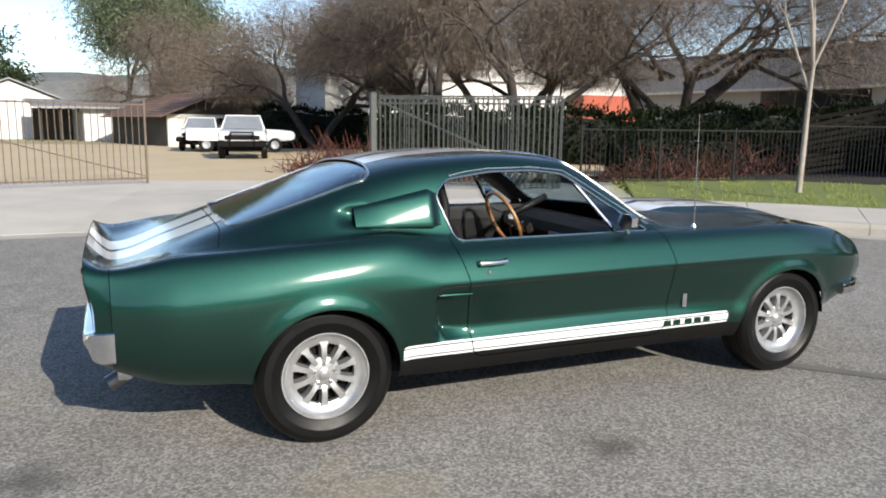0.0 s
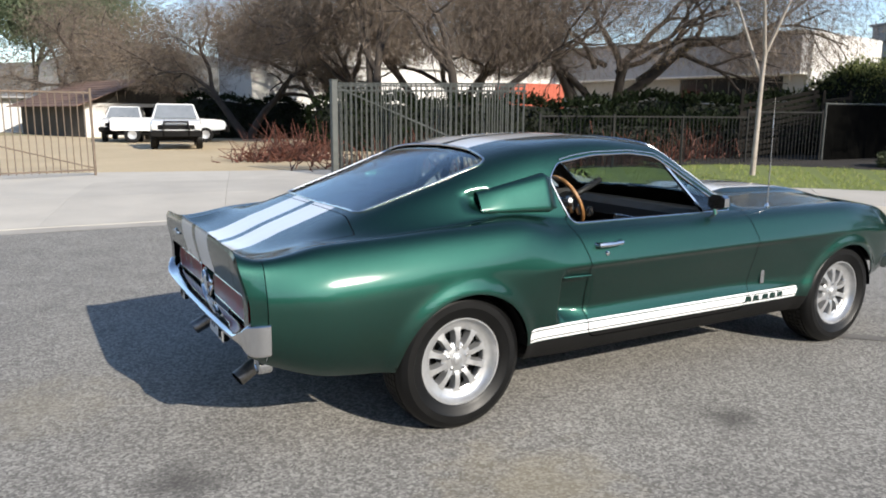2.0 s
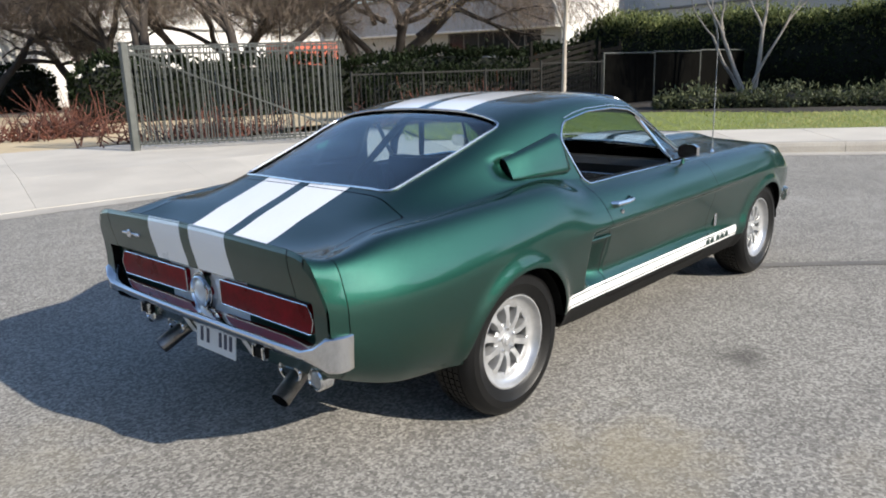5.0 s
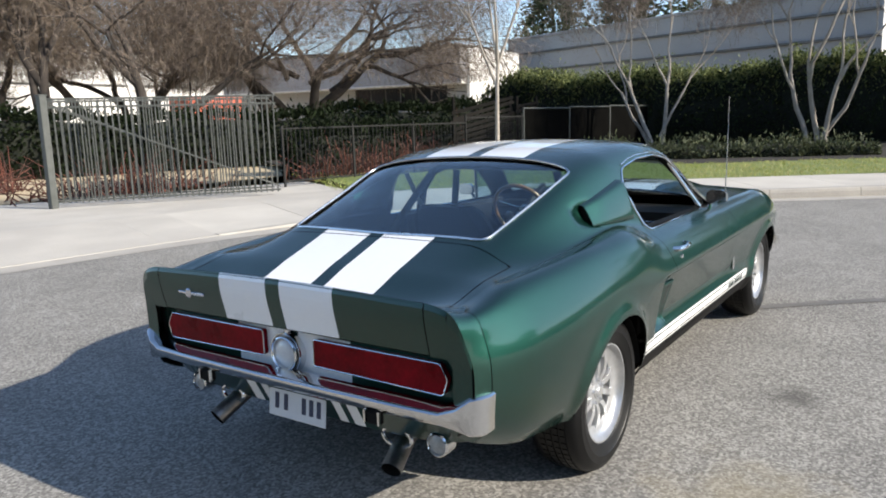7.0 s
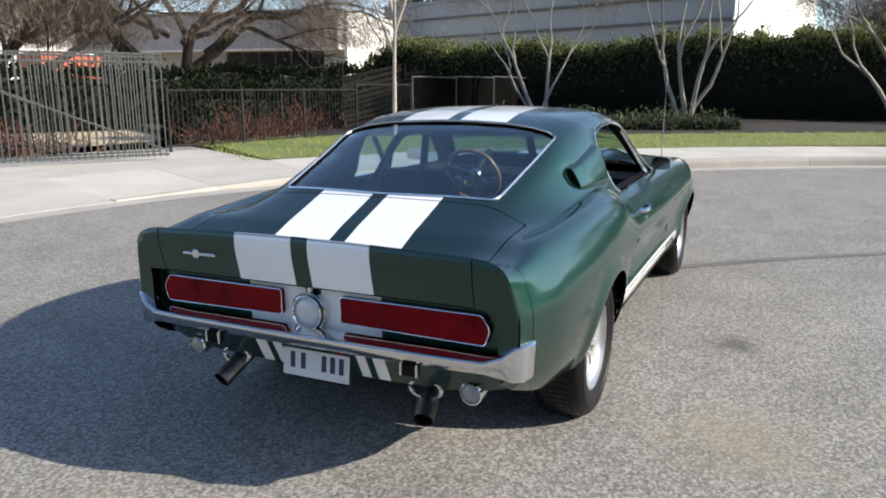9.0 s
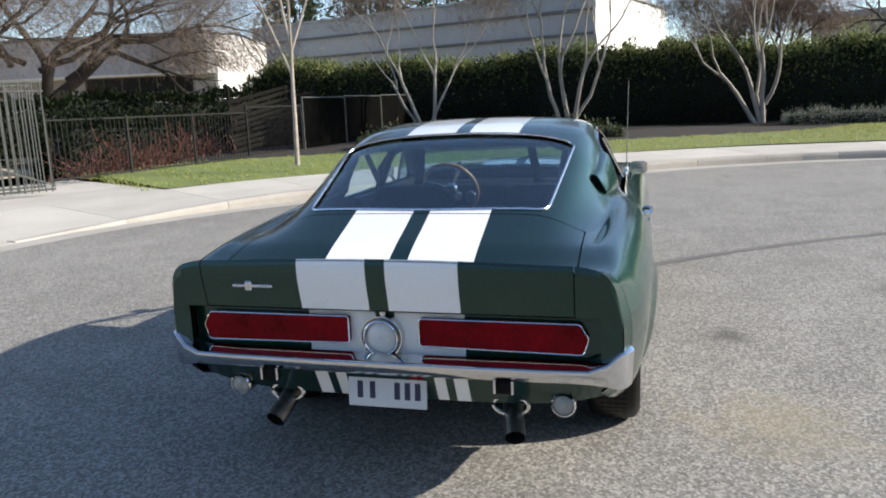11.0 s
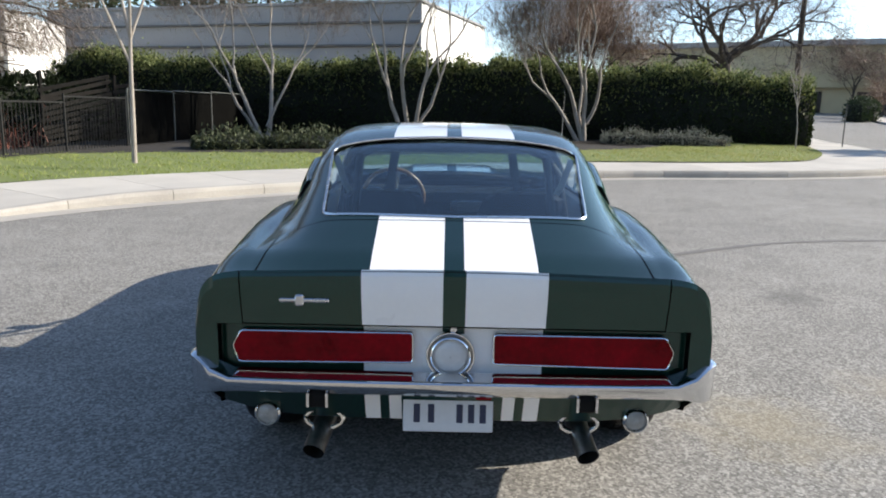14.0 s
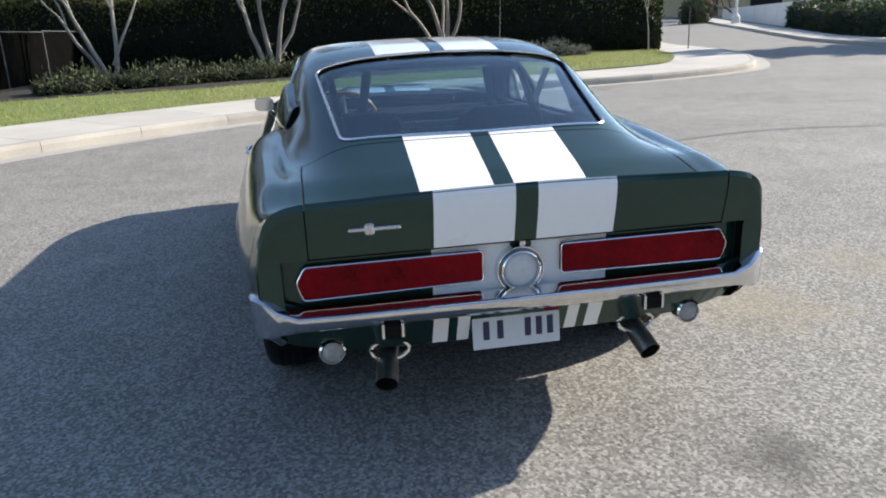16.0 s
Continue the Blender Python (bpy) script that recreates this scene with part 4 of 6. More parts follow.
def build_cabin(car):
    """Inside: floor, seats, dash, wheel, door panels, pillars."""
    g = Geo()
    g.box((1.2, 0, 0.30), (2.3, 1.5, 0.06))
    g.box((2.02, 0, 0.56), (0.06, 1.5, 0.56))
    g.box((0.55, 0, 0.50), (0.5, 1.46, 0.36), bev=0.05)
    g.box((0.0, 0, 0.72), (1.0, 1.66, 0.06), bev=0.02)
    g.box((1.3, 0, 0.38), (1.1, 0.24, 0.14), bev=0.04)
    g.ob("cabin_floor", M_BLACK, car, "black carpeted floor and rear shelf")
    g = Geo()
    g.loft([[(x, y, z) for x, z in ((1.98, 0.86), (1.80, 0.865), (1.69, 0.84), (1.67, 0.78), (1.72, 0.70), (1.98, 0.60))] for y in np.linspace(-0.70, 0.70, 9)])
    g.ob("dashboard", M_BLACK, car, "black dashboard")
    Geo().box((1.664, -0.3, 0.755), (0.01, 0.62, 0.07), bev=0.004).ob("dash_trim", M_BRIGHT, car, "bright metal dash trim")
    for y in (0.26, 0.36, 0.46, 0.54):
        Geo().lathe([(0.001, -0.004), (0.03, -0.003), (0.04, 0.005), (0.04, 0.03)], c=(1.668, y, 0.77), n=20, axis="x").ob("gauge", M_BRIGHT, car, "round gauge")
    for s in (-1, 1):
        y = s * 0.37
        seat = Geo().loft([[(x, y + w * c, z0 + dz) for c, dz in ((-1, 0), (-0.96, 0.05), (-0.75, 0.075), (0, 0.055), (0.75, 0.075), (0.96, 0.05), (1, 0))] for x, w, z0 in ((0.98, 0.24, 0.42), (1.05, 0.255, 0.44), (1.25, 0.26, 0.455), (1.42, 0.25, 0.465), (1.48, 0.22, 0.45))])
        seat.box((1.22, y, 0.40), (0.48, 0.46, 0.1), bev=0.02)
        seat.ob("front_seat", M_BLACK, car, "black vinyl bucket seat", smooth="angle")
        back = Geo().loft([[(0.98 - 0.30 * t + o, y + w * c, 0.46 + 0.50 * t) for c, o in ((-1, -0.02), (-0.9, 0.05), (-0.5, 0.035), (0.5, 0.035), (0.9, 0.05), (1, -0.02), (0.8, -0.07), (-0.8, -0.07))] for t, w in ((0, 0.245), (0.35, 0.255), (0.75, 0.24), (0.93, 0.21), (1.0, 0.15))])
        back.ob("seat_back", M_BLACK, car, "black vinyl seat back", smooth="angle")
        belt = Geo().tube([(0.62, s * 0.60, 1.14), (0.66, s * 0.56, 1.0), (0.72, s * 0.48, 0.82)], 0.017, 6, True, flat=0.2)
        belt.ob("seat_belt", M_LENS, car, "pale seat belt strap")
        panel = Geo()
        panel.loft([[(x, s * (side_y(x, 0.88) - 0.10 - 0.02 * k), z) for k, z in ((0.0, 0.885), (0.6, 0.86), (1.0, 0.80), (1.0, 0.60), (0.6, 0.40), (-1.5, 0.40), (-2.2, 0.885))] for x in np.linspace(0.72, 1.86, 6)])
        pa = panel.ob("door_panel", M_BLACK, car, "black door trim panel")
        for z in (0.80, 0.75, 0.70):
            Geo().box((1.22, s * 0.695, z), (0.72, 0.008, 0.012), bev=0.003).ob("panel_strip", M_BRIGHT, pa, "bright trim strip")
        Geo().box((1.1, s * 0.675, 0.66), (0.34, 0.05, 0.05), bev=0.015).ob("arm_rest", M_BLACK, pa, "black arm rest")
    # roll bar behind the seats, with its rear stays
    Geo().tube([(0.70, -0.60, 0.45), (0.70, -0.585, 0.85), (0.70, -0.545, 1.05), (0.70, -0.47, 1.15), (0.70, -0.38, 1.185), (0.70, 0.38, 1.185), (0.70, 0.47, 1.15), (0.70, 0.545, 1.05), (0.70, 0.585, 0.85), (0.70, 0.60, 0.45)], 0.024, 10).ob("roll_bar", M_BLACK, car, "black roll bar hoop", smooth=True)
    for s in (-1, 1):
        Geo().tube([(0.68, s * 0.48, 1.13), (0.15, s * 0.46, 0.76)], 0.02, 8).ob("roll_bar_stay", M_BLACK, car, "black roll bar stay", smooth=True)
        Geo().tube([(0.68, s * 0.3, 1.16), (0.70, s * 0.33, 0.98), (0.74, s * 0.36, 0.93)], 0.022, 6, True, flat=0.15).ob("harness_strap", M_BLACK, car, "black harness strap")
    # steering wheel in front of the left seat
    C, tilt = Vector((1.53, 0.37, 0.83)), Matrix.Rotation(radians(-24), 3, "Y")
    def on(r, a, d=0.0):
        return C + tilt @ Vector((d, r * math.cos(a), r * math.sin(a)))
    sw = Geo().tube([on(0.19, a) for a in np.linspace(0, 2 * math.pi, 40)] + [on(0.19, 0.16)], 0.0135, 10, False).ob("steering_wheel", M_WOOD, car, "wood-rimmed three-spoke steering wheel", smooth="angle")
    sp = Geo()
    for a in (math.pi / 2 * 3, math.pi * 0.14, math.pi * 0.86):
        sp.tube([on(0.03, a, 0.03), on(0.185, a)], 0.013, 6, True, flat=0.25)
    sp.lathe([(0.001, -0.01), (0.035, -0.008), (0.045, 0.02)], c=tuple(C + Vector((0.03, 0, 0))), n=20, axis="x")
    sp.ob("wheel_spokes", M_BRIGHT, sw, "bright metal spokes")
    Geo().tube([on(0, 0, 0.03), on(0, 0, 0.35)], 0.022, 10).ob("steering_column", M_BLACK, car, "black column", smooth=True)
    Geo().tube([(1.40, 0.0, 1.20), (1.37, 0.0, 1.255)], 0.008, 6).ob("mirror_stalk", M_CHROME, car, "chrome stalk")
    Geo().box((1.40, 0.0, 1.19), (0.02, 0.22, 0.05), bev=0.01).ob("inside_mirror", M_CHROME, car, "chrome inside mirror")


def build_car():
    car = thing("fastback_car", "dark green metallic vintage fastback with white racing stripes, parked on asphalt", "car", at=CAR_AT)
    doors = build_skin(car)
    before = set(car.children)
    build_tail(car)
    for o in set(car.children) - before:
        o.location.x += 0.042
        if o.name.split(".")[0] not in ("spoiler", "end_cap", "badge"):
            o.location.z -= 0.008
    build_cabin(car)
    for x in (HUB_R, HUB_F):
        for s in (-1, 1):
            build_wheel(car, x, s)
            # inner wheel housing
            g = Geo()
            hx = x + (0.01 if x == HUB_R else -0.02)
            arc = [(hx + 0.345 * math.cos(a), 0.305 + 0.345 * math.sin(a)) for a in np.linspace(0.10, math.pi - 0.10, 25)]
            g.loft([[(p, s * yy, q) for p, q in arc] for yy in (0.55, 0.86)], caps=False, closed=False)
            g.add([(p, s * 0.56, q) for p, q in arc], [tuple(range(len(arc)))])
            g.ob("wheel_housing", M_UNDER, car, "black inner wheel housing")
    u = Geo()
    u.box((1.37, 0, 0.29), (2.0, 1.54, 0.10), bev=0.03)
    u.box((-0.53, 0, 0.43), (0.5, 1.30, 0.14), bev=0.04)
    u.box((3.2, 0, 0.42), (0.45, 1.2, 0.14), bev=0.04)
    u.tube([(0.0, -0.62, HUB_Z), (0.0, 0.62, HUB_Z)], 0.045, 12)
    u.lathe([(0.001, -0.14), (0.10, -0.09), (0.13, 0), (0.10, 0.09), (0.001, 0.14)], c=(0, 0, HUB_Z), n=16, axis="x")
    u.ob("underbody", M_UNDER, car, "black underbody with rear axle")
    Geo().box((1.345, 0, 0.285), (1.86, 1.60, 0.09), bev=0.03).ob("rocker_underside", M_UNDER, car, "black sill underside")
    # front face, grille, lamps and bumper
    f = Geo()
    ring = [tuple(p) for p in GP[-1][::4]]
    inner = [(p[0] - 0.05, p[1] * 0.92, 0.58 + (p[2] - 0.58) * 0.85) for p in ring]
    f.loft([ring, inner], caps=False, closed=True)
    f.add(inner, [tuple(range(len(inner)))])
    f.ob("grille", M_UNDER, car, "dark recessed grille")
    for s in (-1, 1):
        hl = Geo().lathe([(0.001, 0.012), (0.05, 0.008), (0.078, 0.0), (0.086, -0.02)], c=(3.475, s * 0.60, 0.60), n=24, axis="x").ob("headlamp", M_LENS, car, "round headlamp", smooth="angle")
    path = [(3.24, 0.865), (3.36, 0.845), (3.47, 0.79), (3.53, 0.70), (3.55, 0.5), (3.56, 0.0)]
    path = path + [(x, -y) for x, y in path[-2::-1]]
    rings = []
    for i, (x, y) in enumerate(path):
        p0, p1 = path[max(i - 1, 0)], path[min(i + 1, len(path) - 1)]
        n = Vector((p1[1] - p0[1], -(p1[0] - p0[0]), 0)).normalized()
        if n.x * (x - 3.0) + n.y * y < 0:
            n = -n
        rings.append([(x + n.x * o, y + n.y * o, 0.475 + z) for o, z in ((-0.03, 0.032), (0.0, 0.035), (0.012, 0.012), (0.012, -0.012), (0.0, -0.035), (-0.03, -0.032))])
    Geo().loft(rings).ob("front_bumper", M_CHROME, car, "slim chrome front bumper", smooth="angle")
    # bright trim round the glass
    for s in (-1, 1):
        pts = [(x, s * (side_y(x, z) + 0.002), z) for x, z in dense(WIN, 0.04)]
        trim_loop(pts, 0.0048, M_CHROME, car, "window_trim", "chrome side window trim")
        rail = [(x, s * (side_y(x, z) + 0.004), z) for x, z in dense([(0.68, 1.194), (0.78, 1.214), (0.90, 1.227), (1.16, 1.231), (1.35, 1.211), (1.88, 0.893)], 0.05, False)]
        trim_loop(rail, 0.0034, M_BRIGHT, car, "drip_rail", "bright drip rail", closed=False)
        # quarter light
        vent = [(1.395, 1.162), (1.80, 0.902), (1.60, 0.898)]
        vp = [(x, s * (side_y(x, z) - 0.012), z) for x, z in vent]
        q = Geo().add(vp + [(x, y - s * 0.004, z) for x, y, z in vp], [(0, 1, 2), (5, 4, 3), (0, 3, 4, 1), (1, 4, 5, 2), (2, 5, 3, 0)]).ob("quarter_light", M_GLASS, car, "small triangular quarter light")
        q.visible_shadow = False
        Geo().tube([vp[0], vp[2]], 0.011, 6).ob("divider_bar", M_CHROME, q, "chrome divider bar")
        # door details
        d = doors[0 if s < 0 else 1]
        yh = side_y(0.76, 0.80)
        h = Geo().tube([(0.73, s * (yh - 0.01), 0.796), (0.735, s * (yh + 0.025), 0.798), (0.80, s * (yh + 0.036), 0.80), (0.87, s * (yh + 0.03), 0.803), (0.885, s * (yh + 0.0), 0.804)], (0.012, 0.013, 0.011, 0.011, 0.012), 8).ob("door_handle", M_CHROME, d, "chrome door handle", smooth="angle")
        Geo().lathe([(0.001, s * 0.008), (0.011, s * 0.006), (0.013, 0)], c=(0.785, s * (side_y(0.785, 0.755)), 0.755), n=16).ob("door_lock", M_CHROME, d, "round door lock")
        # fender badge and plain bars on the sill stripe
        Geo().box((2.02, s * (side_y(2.02, 0.505) + 0.004), 0.505), (0.03, 0.008, 0.085), bev=0.004).ob("fender_badge", M_BRIGHT, car, "small upright metal badge")
        for k, w in ((1.90, 0.05), (1.965, 0.05), (2.045, 0.05), (2.11, 0.05), (2.175, 0.05)):
            Geo().box((k, s * (side_y(k, 0.386) + 0.0012), 0.388), (w, 0.003, 0.03)).ob("stripe_bar", M_PAINT, car, "plain green bar on the sill stripe")
        yv = side_y(0.62, 0.66)
        Geo().tube([(0.515, s * (yv - 0.004), 0.655), (0.62, s * (yv + 0.003), 0.655), (0.70, s * (yv + 0.002), 0.653)], (0.005, 0.007, 0.005), 8).ob("vent_edge", M_PAINT, car, "raised upper edge of side vent", smooth="angle")
        # scoop: a fairing open to the rear, its mouth painted near-black as shade inside a thin lip
        def panel_y(x, z):
            t = min(max((x - 0.04) / 0.25, 0.0), 1.0)
            return side_y(x, z) if x > 0.29 else side_y(0.04, z) * (1 - t) + side_y(0.29, z) * t

        def scoop_ring(x, inset=0.0, lean=0.0):
            f, end = min(max((x - 0.185) / 0.37, 0.0), 1.0), float(sstep(0.545, 0.603, x))
            lo, hi = 0.966 - 0.012 * f + 0.014 * end + inset, 1.056 + 0.080 * f - 0.022 * end - inset
            fade = (0.014 + 0.017 * f) * (1 - end)
            ring = []
            for k, q in ((0.0, -0.7), (0.0, 0.3), (0.03, 0.62), (0.08, 0.84), (0.17, 0.96), (0.34, 1.02), (0.5, 1.04), (0.66, 1.02), (0.83, 0.96), (0.92, 0.84), (0.97, 0.62), (1.0, 0.3), (1.0, -0.7)):
                z, out = lo + (hi - lo) * k, (0.75 + 0.5 * k) * fade - inset
                ring.append((x + lean * q, s * (panel_y(x, z) + out * q + (0.002 if q > 0 else -0.02)), z))
            return ring
        sc = Geo().loft([scoop_ring(x) for x in (0.185, 0.20, 0.24, 0.29, 0.34, 0.39, 0.44, 0.48, 0.51, 0.535, 0.548, 0.556, 0.564, 0.572, 0.58, 0.588, 0.596, 0.604)], caps=False)
        sc.loft([scoop_ring(0.185), scoop_ring(0.184, 0.004)], caps=False)
        so = sc.ob("scoop", M_PAINT, car, "green rear-facing side scoop", smooth=True)
        mo = Geo().loft([scoop_ring(0.1845, 0.0038), scoop_ring(0.215, 0.006)], caps=False)
        mo.add(scoop_ring(0.20, 0.002), [tuple(range(13))])
        mo.ob("scoop_mouth", M_UNDER, so, "dark scoop opening")
        # door mirror
        mir = Geo().loft([[(1.60 + o, s * (0.80 + 0.045 + a * 0.055), 0.955 + b * 0.038) for a, b in ((-1, -0.6), (-0.6, -1), (0.6, -1), (1, -0.6), (1, 0.6), (0.6, 1), (-0.6, 1), (-1, 0.6))] for o in (0, 0.035)])
        mir.loft([[(1.635 + o, s * (0.845 + a * k), 0.955 + b * k * 0.7) for a, b in ((-1, -0.6), (-0.6, -1), (0.6, -1), (1, -0.6), (1, 0.6), (0.6, 1), (-0.6, 1), (-1, 0.6))] for o, k in ((0, 0.055), (0.03, 0.04), (0.045, 0.015))])
        mir.tube([(1.625, s * 0.81, 0.93), (1.66, s * 0.795, 0.885)], 0.011, 8)
        mir.ob("door_mirror", M_CHROME, car, "rectangular chrome door mirror", smooth="angle")
    for poly, name in ((BACKL, "rear_window_trim"), (WSHIELD, "windshield_trim")):
        trim_loop([(x, y, top_z(x, y) + 0.002) for x, y in dense(poly, 0.05)], 0.0058, M_BRIGHT, car, name, "bright glass surround")
    ant = Geo().tube([(2.13, -0.765, top_z(2.13, 0.765)), (2.122, -0.77, 1.22), (2.11, -0.776, 1.52)], (0.004, 0.003, 0.002), 6)
    ant.lathe([(0.014, 0.0), (0.013, 0.012), (0.006, 0.03), (0.001, 0.034)], c=(2.13, -0.765, top_z(2.13, 0.765) - 0.003), n=12, axis="z")
    ant.ob("aerial", M_CHROME, car, "thin chrome aerial")
    return car


build_car()


# ---- ground ----
rng = np.random.default_rng(7)


def rise(x):
    """The street climbs gently beyond the bend."""
    return 0.012 * max(0.0, min(x, 30.0) - 14.0) + 0.034 * max(0.0, min(x, 90.0) - 30.0)


def smooth_line(pts, step=0.75):
    p = np.array(pts, float)
    s = np.concatenate([[0], np.cumsum(np.hypot(*np.diff(p, axis=0).T))])
    t = np.arange(0, s[-1], step)
    return np.stack([spline(s, p[:, 0], t), spline(s, p[:, 1], t)], 1)


KERB = smooth_line([(-30, 10.2), (-8, 10.7), (0, 10.9), (3, 10.65), (5.1, 10.25), (7.1, 9.3), (8.7, 7.95), (10.0, 6.5), (11.5, 4.3), (13, 2.0), (13.9, -0.2), (14.3, -2.6), (15.0, -5.0), (16.1, -7.0), (18.4, -8.7), (21.5, -10.2), (26, -11.5), (33, -12.7), (47, -14.6), (75, -18)])
TAN = np.gradient(KERB, axis=0)
TAN /= np.linalg.norm(TAN, axis=1, keepdims=True)
OUTW = np.stack([-TAN[:, 1], TAN[:, 0]], 1)
if OUTW[20] @ np.array((1.0, 1.0)) < 0:
    OUTW = -OUTW
I_DRIVE = int(np.argmin(np.hypot(KERB[:, 0] - 4.4, KERB[:, 1] - 10.3)))


I_LAWN = int(np.argmin(np.hypot(KERB[:, 0] + OUTW[:, 0] * 2.35 - 8.9, KERB[:, 1] + OUTW[:, 1] * 2.35 - 11.6)))


def off(i, d):
    return KERB[i] + OUTW[i] * d


def ramp(j):
    """How far the kerb has risen out of the driveway."""
    return float(sstep(I_DRIVE, I_DRIVE + 6, j))


def kerb_side(x, y):
    """How far a place lies outside the kerb line."""
    k = int(np.argmin(np.hypot(KERB[:, 0] - x, KERB[:, 1] - y)))
    return float((np.array((x, y)) - KERB[k]) @ OUTW[k])


def lift(d):
    """The bank behind the pavement, by its distance from the kerb."""
    return 0.175 + 0.014 * min(max(d - 2.35, 0), 2.9)


def land(x, y):
    """Height of the planted ground outside the kerb."""
    return rise(x) + lift(kerb_side(x, y))


def sheet(name, xs, ys, zf, mat, label, cat):
    g = Geo()
    nx, ny = len(xs), len(ys)
    vs = [(x, y, zf(x, y)) for x in xs for y in ys]
    fs = [(i * ny + j, (i + 1) * ny + j, (i + 1) * ny + j + 1, i * ny + j + 1) for i in range(nx - 1) for j in range(ny - 1)]
    g.add(vs, fs)
    return tagged(g.ob(name, mat, None, label, smooth=True), label, cat, kind="structure")


far = [-1800, -600, -200, -90, -60]
sheet("ground", far + [-30, 0, 14, 30, 50, 70, 90, 130, 250, 700, 1800], [-1800, -600, -200, -60, 0, 30, 60, 120, 250, 700, 1800], lambda x, y: rise(x) - 0.12, M_DRYGRASS, "dry open ground reaching the horizon", "ground")
sheet("road", [-60, -30, -10, 0, 7, 14, 20, 30, 45, 60, 75, 90], [-70, -45, -30, -20, -10, 0, 5, 11, 14], lambda x, y: rise(x), M_ASPHALT, "worn grey asphalt street with exposed aggregate", "road")

# kerb stones, cut at joints, from the driveway round the bend
kerb = thing("kerb", "pale concrete kerb along the street", "kerb", kind="structure")
n_k = len(KERB)
for i in range(I_DRIVE, n_k - 3, 2):
    js = [i, i + 1, i + 2]
    rings = []
    for j in js:
        f = 0.1 + 0.9 * ramp(j)
        z0 = rise(KERB[j][0])
        sh = 0.004 if j == js[0] else -0.004 if j == js[2] else 0
        t = TAN[j] * sh
        q = [(0.0, -0.1), (0.0, 0.10 * f), (0.015, 0.14 * f + 0.008), (0.03, 0.15 * f + 0.01), (0.16, 0.155 * f + 0.01), (0.16, -0.1)]
        rings.append([(*(off(j, a) + t), z0 + b) for a, b in q])
    Geo().loft(rings).ob("kerb_stone", M_KERB, kerb)
gut = Geo()
gut.loft([[(*off(j, -0.38), rise(KERB[j][0]) + 0.004), (*off(j, 0.0), rise(KERB[j][0]) + 0.006)] for j in range(I_DRIVE - 26, n_k - 2)], caps=False, closed=False)
tagged(gut.ob("gutter", M_KERB, None, ""), "pale concrete gutter strip beside the kerb", "gutter", kind="structure")

# pavement slabs
pave = thing("pavement", "pale concrete pavement cast in slabs", "pavement", kind="structure")
W_PAVE = 2.35
for i in range(I_DRIVE, n_k - 3, 2):
    rings = []
    for j, sh in ((i, 0.006), (i + 1, 0), (i + 2, -0.006)):
        t = TAN[j] * sh
        z = rise(KERB[j][0]) + 0.02 + 0.138 * ramp(j)
        zo = rise(KERB[j][0]) + 0.115 + 0.063 * ramp(j)
        rings.append([(*(off(j, 0.166) + t), z - 0.2), (*(off(j, 0.166) + t), z), (*(off(j, W_PAVE) + t), zo), (*(off(j, W_PAVE) + t), z - 0.2)])
    Geo().loft(rings).ob("slab", M_CONCRETE, pave)

# driveway apron up to the gates
drive = thing("driveway", "broad pale concrete driveway apron", "driveway", kind="structure")


def gate_line(x):
    return float(np.interp(x, [-30, -14, 0.5, 5.8, 10.8], [23.0, 20.8, 18.4, 17.0, 15.2]))


cols = sorted(set(list(range(6, I_LAWN + 1, 3)) + [I_DRIVE, I_LAWN]))
for a, b in zip(cols[:-1], cols[1:]):
    for k in range(3):
        q = []
        for j, t in ((a, k / 3), (b, k / 3), (b, (k + 1) / 3), (a, (k + 1) / 3)):
            w = 1.0 if a >= I_DRIVE else 0.0
            p0 = off(j, W_PAVE * w)
            xg = float(np.interp(j, [6, I_DRIVE, I_LAWN], [-26, 6.5, 10.9]))
            p1 = np.array((xg, gate_line(xg)))
            p = p0 + (p1 - p0) * t
            q.append((p[0], p[1], (0.012 + 0.11 * float(sstep(0, 0.33, t))) * (1 - w) + w * ((0.113 + 0.06 * ramp(j)) * (1 - t) + 0.125 * t)))
        c = np.mean(np.array(q), axis=0)
        q = [tuple(c + (np.array(p) - c) * 0.9985) for p in q]
        Geo().loft([[(x, y, z - 0.1) for x, y, z in q], q]).ob("slab", M_CONCRETE, drive)

# planted strip behind the pavement
lawn = Geo()


def lawn_edge(j):
    """The lawn is narrow beside the fence and broad at the corner."""
    return float(np.interp(KERB[j][1], [-5.0, 0.0, 4.0, 6.5, 8.0], [7.2, 5.7, 5.7, 7.4, 8.2]))


bed = Geo()
bed.loft([[(*off(j, d), rise(off(j, d)[0]) + lift(d) + 0.03 * (d > lawn_edge(j))) for d in (lawn_edge(j), lawn_edge(j) + 0.4, 11, 16)] for j in range(I_LAWN, n_k - 2)], caps=False, closed=False)
tagged(bed.ob("planting_bed", M_BEDGROUND, None, "", smooth=True), "dark planting bed under the hedge", "planting bed", kind="structure")
rows = [[(*off(j, d), rise(off(j, d)[0]) + lift(d)) for d in np.linspace(W_PAVE, lawn_edge(j), 5)] for j in range(I_LAWN, n_k - 2)]
for a, b in zip(rows[:-1], rows[1:]):
    for k in range(4):
        lawn.add([a[k], b[k], b[k + 1], a[k + 1]], [(0, 1, 2, 3)])
tagged(lawn.ob("lawn", M_LAWN, None, "", smooth=True), "strip of lawn behind the pavement", "lawn", kind="structure")


